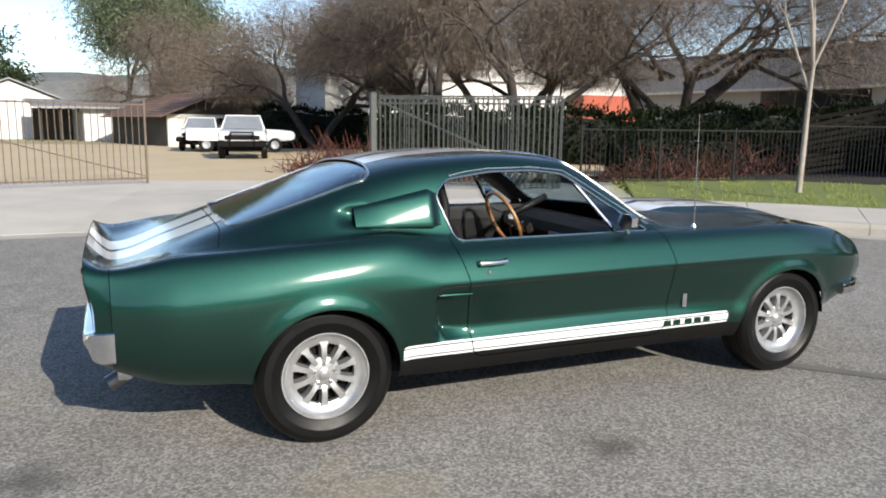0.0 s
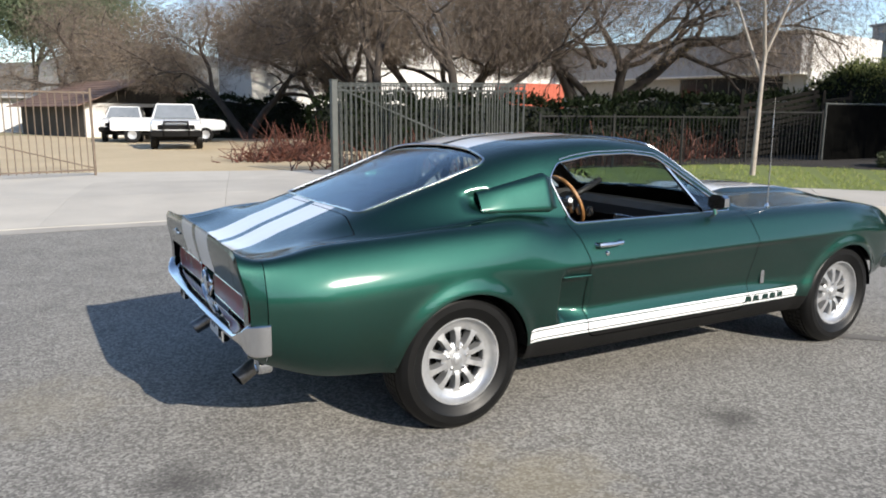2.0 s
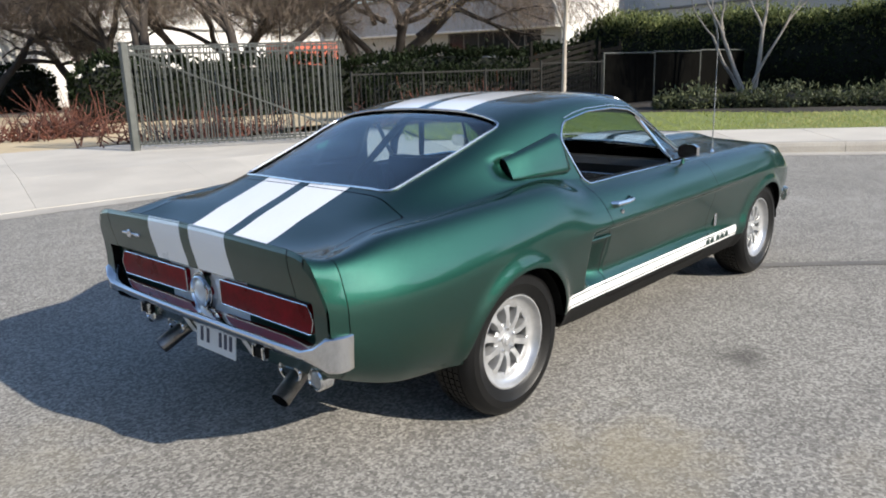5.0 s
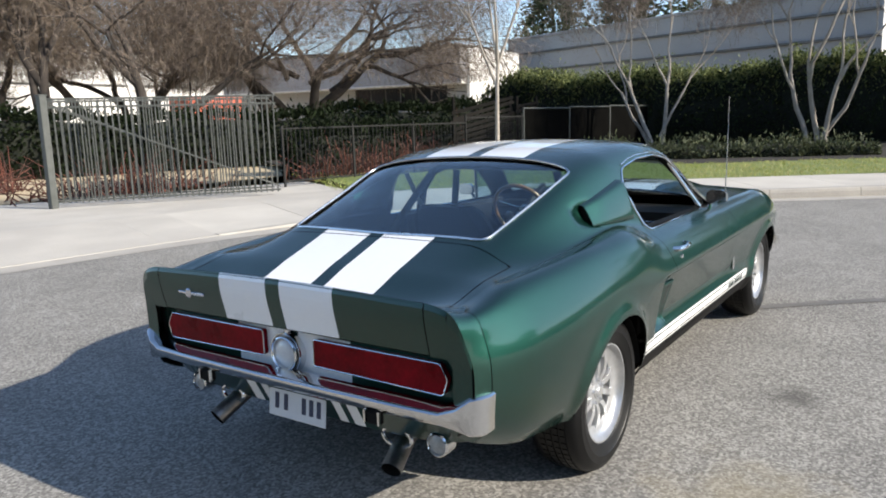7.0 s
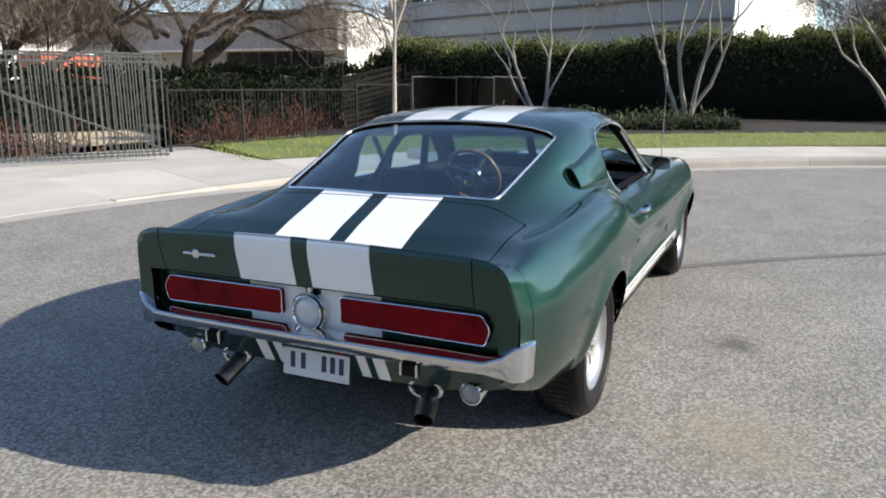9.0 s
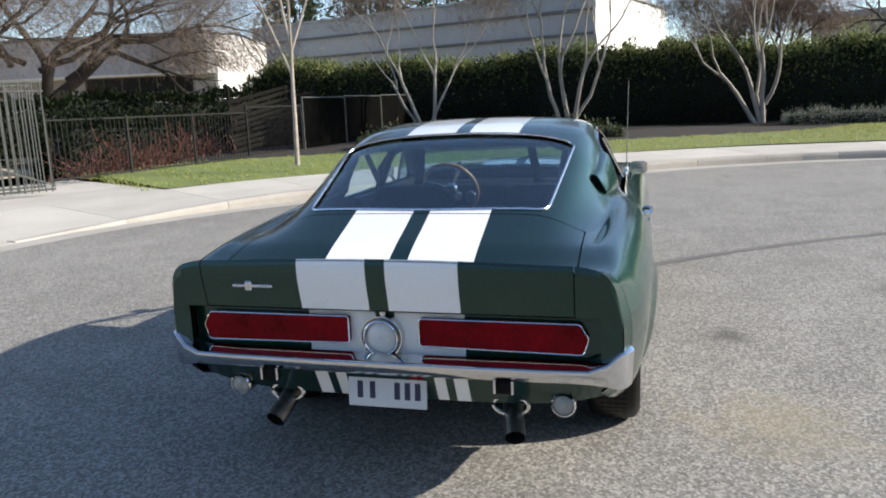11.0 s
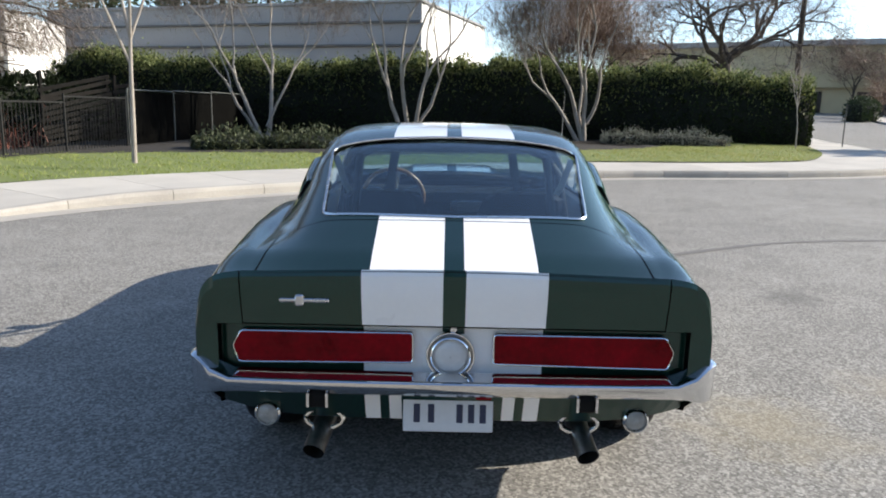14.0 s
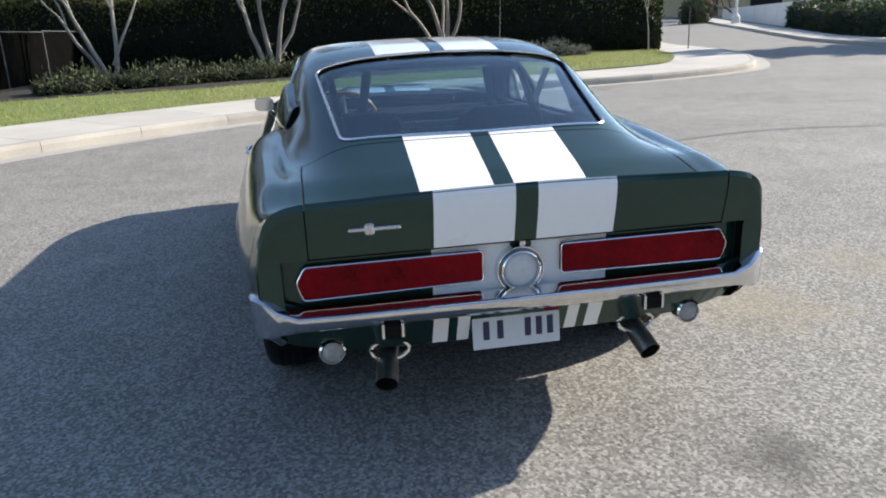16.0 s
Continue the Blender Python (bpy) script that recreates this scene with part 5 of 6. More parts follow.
def blades(name, spots, mat, label, cat, hgt=(0.03, 0.075), wid=0.008, kind="stuff"):
    g = Geo()
    for x, y, z in spots:
        a, h = rng.uniform(0, 6.28), rng.uniform(*hgt)
        dx, dy = math.cos(a) * wid, math.sin(a) * wid
        lx, ly = rng.normal(0, 0.4, 2) * h
        g.v += [(x - dx, y - dy, z), (x + dx, y + dy, z), (x + lx, y + ly, z + h)]
        n = len(g.v)
        g.f.append((n - 3, n - 2, n - 1))
        g.m.append(0)
    return tagged(g.ob(name, mat, None, label, normals=()), label, cat, kind=kind)


green, dry = [], []
for _ in range(60000):
    j = rng.integers(I_LAWN, n_k - 24)
    d = W_PAVE + 0.02 + rng.uniform(0, 1) ** 1.1 * (lawn_edge(j) - W_PAVE)
    p = off(j, d) + TAN[j] * rng.uniform(-0.4, 0.4)
    z = rise(p[0]) + lift(d) - 0.005
    (dry if (p[1] < 7.0 and rng.random() < 0.62) or rng.random() < 0.15 else green).append((p[0], p[1], z))
blades("lawn_grass", green, M_BLADE, "short bright green lawn grass", "grass")
blades("dry_lawn_grass", dry, M_BLADEDRY, "yellowed lawn grass", "grass")

# dirt lot behind the gates
sheet("dirt_lot", [-60, -30, -15, -5, 0, 5, 10, 15, 25, 60], [17.5, 20, 25, 30, 40, 55, 90], lambda x, y: 0.115 - 0.006 * (y - 17.5) + (-0.3 if y < 18 and x < -1 else 0), M_DIRT, "pale dry dirt yard behind the gates", "dirt yard")


# ---- plants ----
def leaf_cloud(g, pts, dirs, length, width, curl=0.3):
    """Many small blades, each a bent four-cornered leaf."""
    P, D = np.asarray(pts, float), np.asarray(dirs, float)
    n = len(P)
    L, w = rng.uniform(*length, (n, 1)), rng.uniform(*width, (n, 1))
    D = D / (np.linalg.norm(D, axis=1, keepdims=True) + 1e-9)
    S = np.cross(D, rng.normal(0, 1, (n, 3)))
    S /= np.linalg.norm(S, axis=1, keepdims=True) + 1e-9
    m = P + D * L * 0.5 + rng.normal(0, 1, (n, 3)) * curl * L * 0.2
    e = P + D * L + rng.normal(0, 1, (n, 3)) * curl * L * 0.4 + np.array((0, 0, -1.0)) * curl * L * 0.3
    k = len(g.v)
    g.v += [tuple(q) for q in np.stack([P, m + S * w / 2, e, m - S * w / 2], 1).reshape(-1, 3).tolist()]
    g.f += [(k + 4 * i, k + 4 * i + 1, k + 4 * i + 2, k + 4 * i + 3) for i in range(n)]
    g.m += [0] * n


def grow(g, tips, p, d, L, r, level, spread, droop=0.0, kids=3, n=6, taper=0.62, bend=0.16):
    """A limb that bends, tapers and forks."""
    pts, rad = [p], [r]
    steps = 5 if level > 1 else 4
    for i in range(steps):
        d = d + rng.normal(0, bend, 3) + np.array((0, 0, -droop))
        d = d / np.linalg.norm(d)
        p = p + d * L / steps
        pts.append(p)
        rad.append(r * (1 - (1 - taper) * (i + 1) / steps))
    g.tube(pts, rad, n if level > 1 else 4, False)
    if level <= 0:
        tips += [(q, d) for q in pts[1:]]
        return
    if level == 1:
        tips += [(pts[-1], d), (pts[-2], d)]
    for k in range(kids):
        a = 2 * math.pi * (k + rng.uniform(-0.3, 0.3)) / kids
        s = np.cross(d, np.array((0.3, 0.2, 1.0)))
        s /= np.linalg.norm(s) + 1e-9
        t = np.cross(d, s)
        e = d + spread * (math.cos(a) * s + math.sin(a) * t) * rng.uniform(0.6, 1.2)
        start = pts[-1] if k else pts[-2]
        grow(g, tips, start, e / np.linalg.norm(e), L * rng.uniform(0.62, 0.85), r * taper * rng.uniform(0.7, 0.95), level - 1, spread, droop, kids, n, taper, bend)


def make_tree(name, base, label, bark, leaf, trunks, L, r, levels, spread, n_leaf, length, width, jitter, droop=0.0, kids=3, hang=0.0, group="", up=0.0, cat="tree", bend=0.16, leaf_label="", low=0.0, stems=(), leans=(0.3,), taper=0.62):
    e = thing(name, label, cat, group, at=base)
    g, tips = Geo(), []
    for o, d, sl, sr in stems:
        limb = Geo()
        grow(limb, tips, np.array(o, float), np.array(d, float) / np.linalg.norm(d), sl, sr, levels, spread, droop, kids, 8, bend=bend)
        limb.ob("limb", bark, e, "", smooth=True)
    for k in range(trunks):
        a = 2 * math.pi * (k + rng.uniform(-0.2, 0.2)) / max(trunks, 1)
        lean = leans[k % len(leans)] if trunks > 1 else 0.01
        d = np.array((lean * math.cos(a), lean * math.sin(a), 1.0))
        o = np.array((0.09 * math.cos(a), 0.09 * math.sin(a), -0.05)) if trunks > 1 else np.array((0, 0, -0.05))
        grow(g, tips, o, d / np.linalg.norm(d), L * rng.uniform(0.85, 1.1), r * rng.uniform(0.8, 1.1), levels, spread, droop, kids, 8, bend=bend)
    if trunks:
        g.ob("trunk", bark, e, "", smooth=True)
    if n_leaf:
        c = Geo()
        idx = rng.integers(0, len(tips), n_leaf)
        P = np.array([tips[i][0] for i in idx]) + rng.normal(0, jitter, (n_leaf, 3))
        D = np.array([tips[i][1] for i in idx]) * 0.6 + rng.normal(0, 0.7, (n_leaf, 3)) + np.array((0, 0, up - hang))
        keep = P[:, 2] > low
        leaf_cloud(c, P[keep], D[keep], length, width)
        c.ob("crown", leaf, e, leaf_label, normals=())
    return e


# young street tree with one pale stem
make_tree("young_tree", (11.3, 10.06, 0.36), "slender leafless young tree with pale straight stem", M_BARKPALE, M_TWIG, 1, 2.6, 0.052, 3, 0.42, 9000, (0.2, 0.55), (0.006, 0.012), 0.2, kids=4, up=0.8, bend=0.024)
# pale many-stemmed trees before the hedge: crooked limbs spreading low from one foot
MYRTLES = (
    ((21.6, 10.25), M_TWIG, 7000, [((0, 0.06, -0.05), (0.05, 0.46, 0.9), 2.3, 0.062), ((0, 0.0, -0.05), (-0.1, 0.12, 1), 2.6, 0.075), ((0, -0.1, -0.05), (0.1, -0.16, 1), 2.7, 0.075), ((0.05, -0.14, 0.5), (0.0, -0.45, 0.9), 2.0, 0.05)]),
    ((21.3, 5.5), M_TWIG, 7000, [((0, 0.08, -0.05), (0.0, 0.5, 0.85), 2.4, 0.08), ((0, 0.0, -0.05), (-0.1, 0.05, 1), 2.6, 0.08), ((0, -0.08, -0.05), (0.05, -0.2, 1), 2.5, 0.08), ((0, -0.15, 0.5), (0.1, -0.5, 0.85), 2.2, 0.06)]),
    ((24.6, -0.55), M_TWIGRED, 17000, [((0, 0.1, -0.05), (0.0, 0.34, 0.95), 2.2, 0.085), ((0, 0.0, -0.05), (0.1, 0.08, 1), 2.5, 0.085), ((0, -0.08, -0.05), (-0.05, -0.06, 1), 2.6, 0.09), ((0, -0.1, 0.7), (0.0, -0.5, 0.85), 2.1, 0.07), ((0.1, 0.05, 0.6), (0.3, 0.2, 1), 2.2, 0.06)]),
)
for (x, y), leaf, n, stems in MYRTLES:
    make_tree("crape_myrtle", (x, y, land(x, y) - 0.05), "bare many-stemmed tree with smooth pale bark", M_BARKPALE, leaf, 0, 2, 0.07, 3, 0.36, n, (0.25, 0.75), (0.007, 0.014), 0.36, kids=2, up=0.9, droop=-0.10, group="pale trees along the hedge", bend=0.14, low=1.9, stems=stems)
make_tree("winter_tree", (34.0, -2.7, 0.6), "reddish-brown bare tree behind the clipped hedge", M_BARK, M_TWIGRED, 2, 2.5, 0.15, 3, 0.5, 26000, (0.25, 0.7), (0.012, 0.025), 0.7, kids=3, up=0.4, bend=0.18, low=1.5)
make_tree("sapling", (24.05, -8.0, land(24.05, -8.0)), "thin young sapling beside the corner", M_BARKPALE, M_TWIGPALE, 1, 1.5, 0.03, 2, 0.22, 120, (0.2, 0.4), (0.006, 0.012), 0.1, up=0.8, bend=0.05)

# the yard's big winter trees
for x, y, h, sp, n in ((14.2, 36.0, 1.0, 0.6, 42000), (17.8, 33.5, 1.1, 0.6, 42000), (10.5, 43.0, 1.05, 0.6, 46000), (21.5, 38, 1.05, 0.6, 36000), (12.0, 58.0, 1.35, 0.6, 50000), (6.0, 66.0, 1.3, 0.6, 46000), (17, 47, 1.2, 0.6, 46000)):
    make_tree("winter_tree", (x, y, 0.0), "large spreading tree with brown twiggy winter crown", M_BARK, M_TWIG, 2, 3.5 * h, 0.24 * h, 3, sp, n, (0.2, 0.65), (0.011, 0.027), 0.72 * h, droop=0.015, kids=3, hang=0.25, low=2.7 if x < 12.5 else 3.9, group="winter trees in the yard", bend=0.2)
# the nearest stand behind the ivy hedge: two dark stems, one leaning out over the fence
for (x, y), stems, n in (((22.6, 27.0), [((-0.35, 0.4, 0), (-0.03, 0.02, 1), 4.2, 0.36), ((-0.45, 0.45, 2.1), (-0.5, 0.45, 0.85), 2.8, 0.17), ((0.4, -0.4, 0), (0.05, -0.06, 1), 4.0, 0.29), ((0.43, -0.45, 2.0), (0.62, -0.7, 0.62), 3.9, 0.25), ((1.0, -1.0, 2.9), (0.8, -0.9, 0.6), 3.2, 0.14), ((0.35, -0.35, 3.3), (0.3, -1.0, 0.5), 3.4, 0.14), ((-0.35, 0.35, 3.5), (-0.6, -0.2, 0.7), 2.8, 0.13), ((0.0, 0.0, 3.6), (-0.3, 0.9, 0.6), 2.6, 0.13)], 130000),
                     ((15.2, 26.6), [((0, 0, 0), (-0.15, 0.1, 1), 3.9, 0.25), ((0.1, -0.1, 1.6), (0.5, -0.5, 0.9), 3.4, 0.17)], 26000),
                     ((12.2, 29.0), [((0, 0, 0), (0.1, 0.1, 1), 3.9, 0.25), ((0, 0, 1.6), (-0.55, 0.45, 0.8), 3.4, 0.17)], 26000)):
    wt = make_tree("winter_tree", (x, y, 0.05), "dark-stemmed tree with hanging brown winter twigs behind the ivy hedge", M_BARK, M_TWIG, 0, 3, 0.2, 3, 0.6, n, (0.2, 0.75), (0.008, 0.018), 1.05, droop=0.012 if x > 18 else -0.03, kids=3, hang=0.6, low=3.3, group="winter trees in the yard", bend=0.17, stems=stems)
    if x > 18:
        c = Geo()
        leaf_cloud(c, np.array((1.6, -1.7, 4.5)) + rng.normal(0, 1, (1300, 3)) * np.array((0.8, 0.8, 0.5)), rng.normal(0, 1, (1300, 3)) + np.array((0, 0, -0.8)), (0.06, 0.14), (0.025, 0.05))
        c.ob("last_leaves", M_TWIGGOLD, wt, "sparse ochre leaves left on the twigs", normals=())
make_tree("eucalyptus", (1.6, 84.0, -0.3), "tall grey-green eucalyptus behind the sheds", M_BARK, M_EUCA, 2, 6.0, 0.35, 3, 0.30, 60000, (0.3, 0.6), (0.07, 0.14), 1.5, hang=0.5, kids=3)
make_tree("eucalyptus", (-12.8, 80.0, -0.3), "dark green tree at the edge of the yard", M_BARK, M_PINE, 1, 3.6, 0.3, 3, 0.5, 6000, (0.4, 0.8), (0.12, 0.25), 0.7, kids=3)
oak = make_tree("oak", (40.1, -11.1, 0.55), "broad bare oak with dark twisting limbs", M_BARK, M_TWIG, 0, 3, 0.3, 4, 0.72, 30000, (0.25, 0.7), (0.008, 0.018), 0.5, kids=3, bend=0.27,
                stems=[((0.1 * math.cos(a), 0.1 * math.sin(a), 3.2 + 0.14 * k), (1.2 * math.cos(a), 1.2 * math.sin(a), u), 2.5, 0.17) for k, (a, u) in enumerate(((0.3, 0.9), (1.3, 0.4), (1.75, 1.1), (2.6, 0.8), (3.6, 0.7), (4.5, 0.45), (4.9, 1.2), (0.0, 3.0)))])
Geo().tube([(0, 0, -0.3), (0.05, 0, 0.4), (0.0, 0.08, 1.8), (0.1, 0, 3.1), (0.1, 0, 4.0)], (0.6, 0.44, 0.37, 0.38, 0.22), 12).ob("lower_trunk", M_BARK, oak, smooth=True)
for x, y, h in ((76, -37.5, 1.3), (80.5, -36.5, 1.4), (70, -37.2, 1.2), (63, -35.5, 1.0)):
    make_tree("bare_tree", (x, y, rise(x)), "small reddish bare tree by the far street", M_BARK, M_TWIGRED, 2, 2.3 * h, 0.1, 3, 0.5, 3000, (0.3, 0.8), (0.02, 0.04), 0.4, kids=3, up=0.5, group="bare trees by the far street")
for x, y, h, w in ((70.6, 21.6, 18, 6.5), (69, 29, 15, 3.6), (73, 39, 15, 4.5)):
    e = thing("tall_tree", "tall dark evergreen behind the flat-roofed building", "tree", at=(x, y, 0))
    Geo().tube([(0, 0, 0), (0.1, 0, h * 0.6), (0, 0, h)], (0.35, 0.2, 0.05), 8).ob("trunk", M_BARK, e)
    c = Geo()
    t = rng.uniform(0.3, 1, 5000)
    a = rng.uniform(0, 6.28, 5000)
    rr = w * np.sqrt(rng.uniform(0.05, 1, 5000)) * (0.3 + 0.7 * np.sin(math.pi * np.clip((t - 0.2) / 0.85, 0, 1))) * (0.75 + 0.3 * np.sin(5 * a + t * 9) + 0.2 * np.sin(3 * a - t * 21))
    P = np.stack([rr * np.cos(a), rr * np.sin(a), t * h], 1)
    leaf_cloud(c, P, np.stack([np.cos(a), np.sin(a), rng.normal(0.1, 0.4, 5000)], 1), (0.4, 0.9), (0.15, 0.3))
    c.ob("crown", M_PINE, e, normals=())


def hedge_run(name, pts, height, depth, n, leaf, label, size=(0.10, 0.2), width=(0.05, 0.1), z_of=land, top_bias=0.35, rough=0.3, top_leaf=None, taper=0.0):
    """A clipped hedge along a line: core near-black for inner shade, a skin of leaves with an uneven outline."""
    e = thing(name, label, "hedge", kind="")
    line_p = smooth_line(pts, 0.8)
    tn = np.gradient(line_p, axis=0)
    tn /= np.linalg.norm(tn, axis=1, keepdims=True)
    nm = np.stack([-tn[:, 1], tn[:, 0]], 1)
    rings = []
    hs = []
    for i, (p, q) in enumerate(zip(line_p, nm)):
        z = z_of(p[0], p[1]) - 0.05
        h = height * (1 + 0.05 * math.sin(i * 0.9) + 0.04 * math.sin(i * 0.37 + 1)) * (0.82 if i in (0, len(line_p) - 1) else 1)
        h *= 1 - taper * float(sstep(len(line_p) - 9, len(line_p) - 1, i))
        hs.append(h)
        w = depth / 2 - 0.1
        rings.append([(*(p + q * a), z + b) for a, b in ((-w * 0.9, 0), (-w, h * 0.5), (-w * 0.92, h * 0.9), (-w * 0.6, h - 0.12), (w * 0.6, h - 0.12), (w * 0.92, h * 0.9), (w, h * 0.5), (w * 0.9, 0))])
    Geo().loft(rings).ob("core", M_HEDGECORE, e, "near-black core standing for shade inside the hedge", smooth=True)
    c = Geo()
    m = len(line_p)
    QP, QD = [], []
    zs = [z_of(p[0], p[1]) for p in line_p]
    for _ in range(n):
        f = rng.uniform(0, m - 1.001)
        i = int(f)
        p = line_p[i] + (line_p[i + 1] - line_p[i]) * (f - i)
        q, t = nm[i], tn[i]
        h = hs[i] + (hs[i + 1] - hs[i]) * (f - i)
        z = zs[i] + (zs[i + 1] - zs[i]) * (f - i) - 0.05
        lump = 0.14 * math.sin(f * 2.1) + 0.1 * math.sin(f * 4.7 + 2)
        if rng.random() < top_bias:
            a, b = rng.uniform(-1, 1) * depth / 2, h - 0.1 + abs(rng.normal(0, rough * 0.5)) + lump * 0.5
            d = np.array((*(q * rng.normal(0, 0.5)), 1.0))
        else:
            s = rng.choice((-1, 1))
            b = h * rng.uniform(0.02, 1.0)
            a = s * (depth / 2 + rng.normal(0, 0.06) + lump * 0.5 - 0.25 * max(0, b / h - 0.85))
            d = np.array((*(q * s), rng.normal(0.2, 0.4)))
        QP.append((*(p + q * a + t * rng.normal(0, 0.05)), z + b))
        QD.append(d + rng.normal(0, 0.5, 3))
    for sgn, i in ((-1, 0), (1, m - 1)):
        for _ in range(n // 14):
            h = hs[i]
            p = line_p[i] + nm[i] * rng.uniform(-0.5, 0.5) * depth
            QP.append((*(p + tn[i] * sgn * 0.05), zs[i] + rng.uniform(0, h)))
            QD.append(np.array((*(tn[i] * sgn), 0.2)) + rng.normal(0, 0.5, 3))
    leaf_cloud(c, QP, QD, size, width)
    # sunlight on the hedge top is put in these lighter leaves
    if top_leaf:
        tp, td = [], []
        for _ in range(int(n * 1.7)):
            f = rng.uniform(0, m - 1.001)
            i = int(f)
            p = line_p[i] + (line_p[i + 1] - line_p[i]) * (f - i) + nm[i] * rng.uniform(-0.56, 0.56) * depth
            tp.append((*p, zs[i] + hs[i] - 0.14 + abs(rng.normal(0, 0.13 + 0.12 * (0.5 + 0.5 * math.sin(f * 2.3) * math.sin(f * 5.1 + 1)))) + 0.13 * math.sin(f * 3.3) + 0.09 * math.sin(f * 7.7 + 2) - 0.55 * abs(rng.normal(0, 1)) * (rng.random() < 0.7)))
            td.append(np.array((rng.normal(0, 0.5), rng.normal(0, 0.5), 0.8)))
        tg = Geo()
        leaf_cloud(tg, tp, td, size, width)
        tg.ob("top_growth", top_leaf, e, "top leaves coloured yellow-green as if sunlit", normals=())
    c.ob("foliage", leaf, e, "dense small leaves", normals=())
    return e


hedge_run("tall_hedge", [(27.5, 19.5), (27.2, 14), (27.0, 8), (26.9, 0), (26.8, -5), (26.7, -8.2), (26.5, -9.3)], 2.6, 2.2, 34000, M_HEDGESHADE, "tall dark green clipped hedge", (0.08, 0.18), (0.04, 0.085), top_leaf=M_HEDGELIT, taper=0.17)
hedge_run("ivy_hedge", [(8.6, 27.0), (12.5, 25.4), (18, 22.6), (23, 19.8), (26.3, 18.0)], 1.8, 1.6, 15000, M_IVY, "dark ivy-covered hedge behind the iron fence", (0.12, 0.25), (0.07, 0.13), z_of=lambda x, y: 0.1 + 0.01 * max(0, x - 10))
hedge_run("ivy_hedge", [(7.6, 47.0), (11, 45.5), (14.5, 43.5)], 2.3, 1.5, 3500, M_IVY, "dark ivy-covered hedge beyond the trucks", (0.15, 0.3), (0.08, 0.15), z_of=lambda x, y: -0.1)
flat = lambda x, y: land(x, y)
# leaf mass added to darken what shows through the iron fence
hedge_run("dark_shrubs", [(12.6, 17.3), (16, 16.2), (19, 15.2), (21.5, 14.6)], 1.1, 0.8, 7000, M_IVY, "low dark leaf mass added to darken the view behind the iron fence", (0.1, 0.25), (0.04, 0.09), z_of=lambda x, y: 0.12, rough=0.5)
hedge_run("grey_shrub_row", [(23.4, -1.2), (23.5, -3.6), (23.6, -5.6)], 0.40, 1.0, 3400, M_LAVENDER, "low grey-green shrub row at the hedge foot", (0.08, 0.2), (0.012, 0.025), z_of=flat, rough=0.2)
hedge_run("low_shrub_row", [(16.9, 10.7), (17.8, 8.9), (18.8, 6.6), (19.5, 4.6), (19.7, 3.6)], 0.34, 0.9, 6000, M_LOWSHRUB, "low dark grey-green shrubs before the hedge", (0.08, 0.2), (0.03, 0.06), z_of=flat, rough=0.3)


# ---- gates and fences ----
def bar_fence(name, a, b, h, label, mat, gap=0.12, r=0.011, foot=0.06, rails=(0.06, 0.97), post_every=2.4, post_r=0.022, z=0.1, brace=False, cat="fence", lean=0.0):
    e = thing(name, label, cat)
    a, b = Vector((*a, z)), Vector((*b, z))
    L = (b - a).length
    d = (b - a) / L
    n = int(L / post_every)
    for k in range(n + 1):
        p = a + d * (L * k / max(n, 1))
        Geo().box((p.x, p.y, z + h * 0.51 - 0.03), (post_r * 2, post_r * 2, h * 1.03 + 0.06), Matrix.Rotation(math.atan2(d.y, d.x), 3, "Z"), 0.004).ob("post", mat, e)
    for f in rails:
        m = (a + b) / 2
        Geo().box((m.x, m.y, z + h * f), (L, 0.03, 0.035), Matrix.Rotation(math.atan2(d.y, d.x), 3, "Z"), 0.004).ob("rail", mat, e)
    if brace:
        Geo().tube([a + Vector((0, 0, h * 0.95)), b + Vector((0, 0, h * 0.08))], 0.014, 6).ob("brace", mat, e)
    bar = Geo().tube([(0, 0, foot), (lean * h, 0, h * 0.995)], r, 6).ob("bar", mat, e)
    k, first = 1, True
    while k * gap < L:
        p = a + d * (k * gap)
        o = bar if first else bar.copy()
        if not first:
            scene.collection.objects.link(o)
        o.matrix_basis = Matrix.Translation((p.x, p.y, z + rng.normal(0, 0.004))) @ Matrix.Rotation(rng.normal(0, 0.006), 4, "X")
        first = False
        k += 1
    return e


bar_fence("yard_gate", (4.98, 15.44), (8.15, 13.1), 1.92, "tall grey-green iron bar gate standing open", M_IRON, gap=0.105, r=0.013, post_every=4.0, brace=True, cat="gate", z=0.14, rails=(0.05, 0.91, 0.985))
bar_fence("yard_gate", (5.25, 15.95), (8.6, 13.75), 1.9, "second iron bar gate leaf folded behind the first", M_IRON, gap=0.12, r=0.013, post_every=4.2, brace=True, cat="gate", z=0.14, rails=(0.05, 0.985))
gp = thing("gate_post", "heavy square grey-green steel gate post", "post", at=(4.93, 15.47, 0.1))
Geo().box((0, 0, 0.985), (0.13, 0.13, 2.02), bev=0.01).ob("shaft", M_IRON, gp)
Geo().box((0, 0, 2.0), (0.155, 0.155, 0.025), bev=0.006).ob("cap", M_IRON, gp)
for hz in (0.35, 1.05, 1.75):
    Geo().tube([(0.075, -0.03, hz - 0.05), (0.075, -0.03, hz + 0.05)], 0.02, 8).ob("hinge", M_IRONDARK, gp, "dark iron hinge barrel")
bar_fence("open_gate", (-4.6, 16.25), (0.48, 17.6), 1.72, "weathered brown iron bar gate swung open", M_IRONRUST, gap=0.135, r=0.011, post_every=5.0, brace=True, cat="gate", z=0.13)
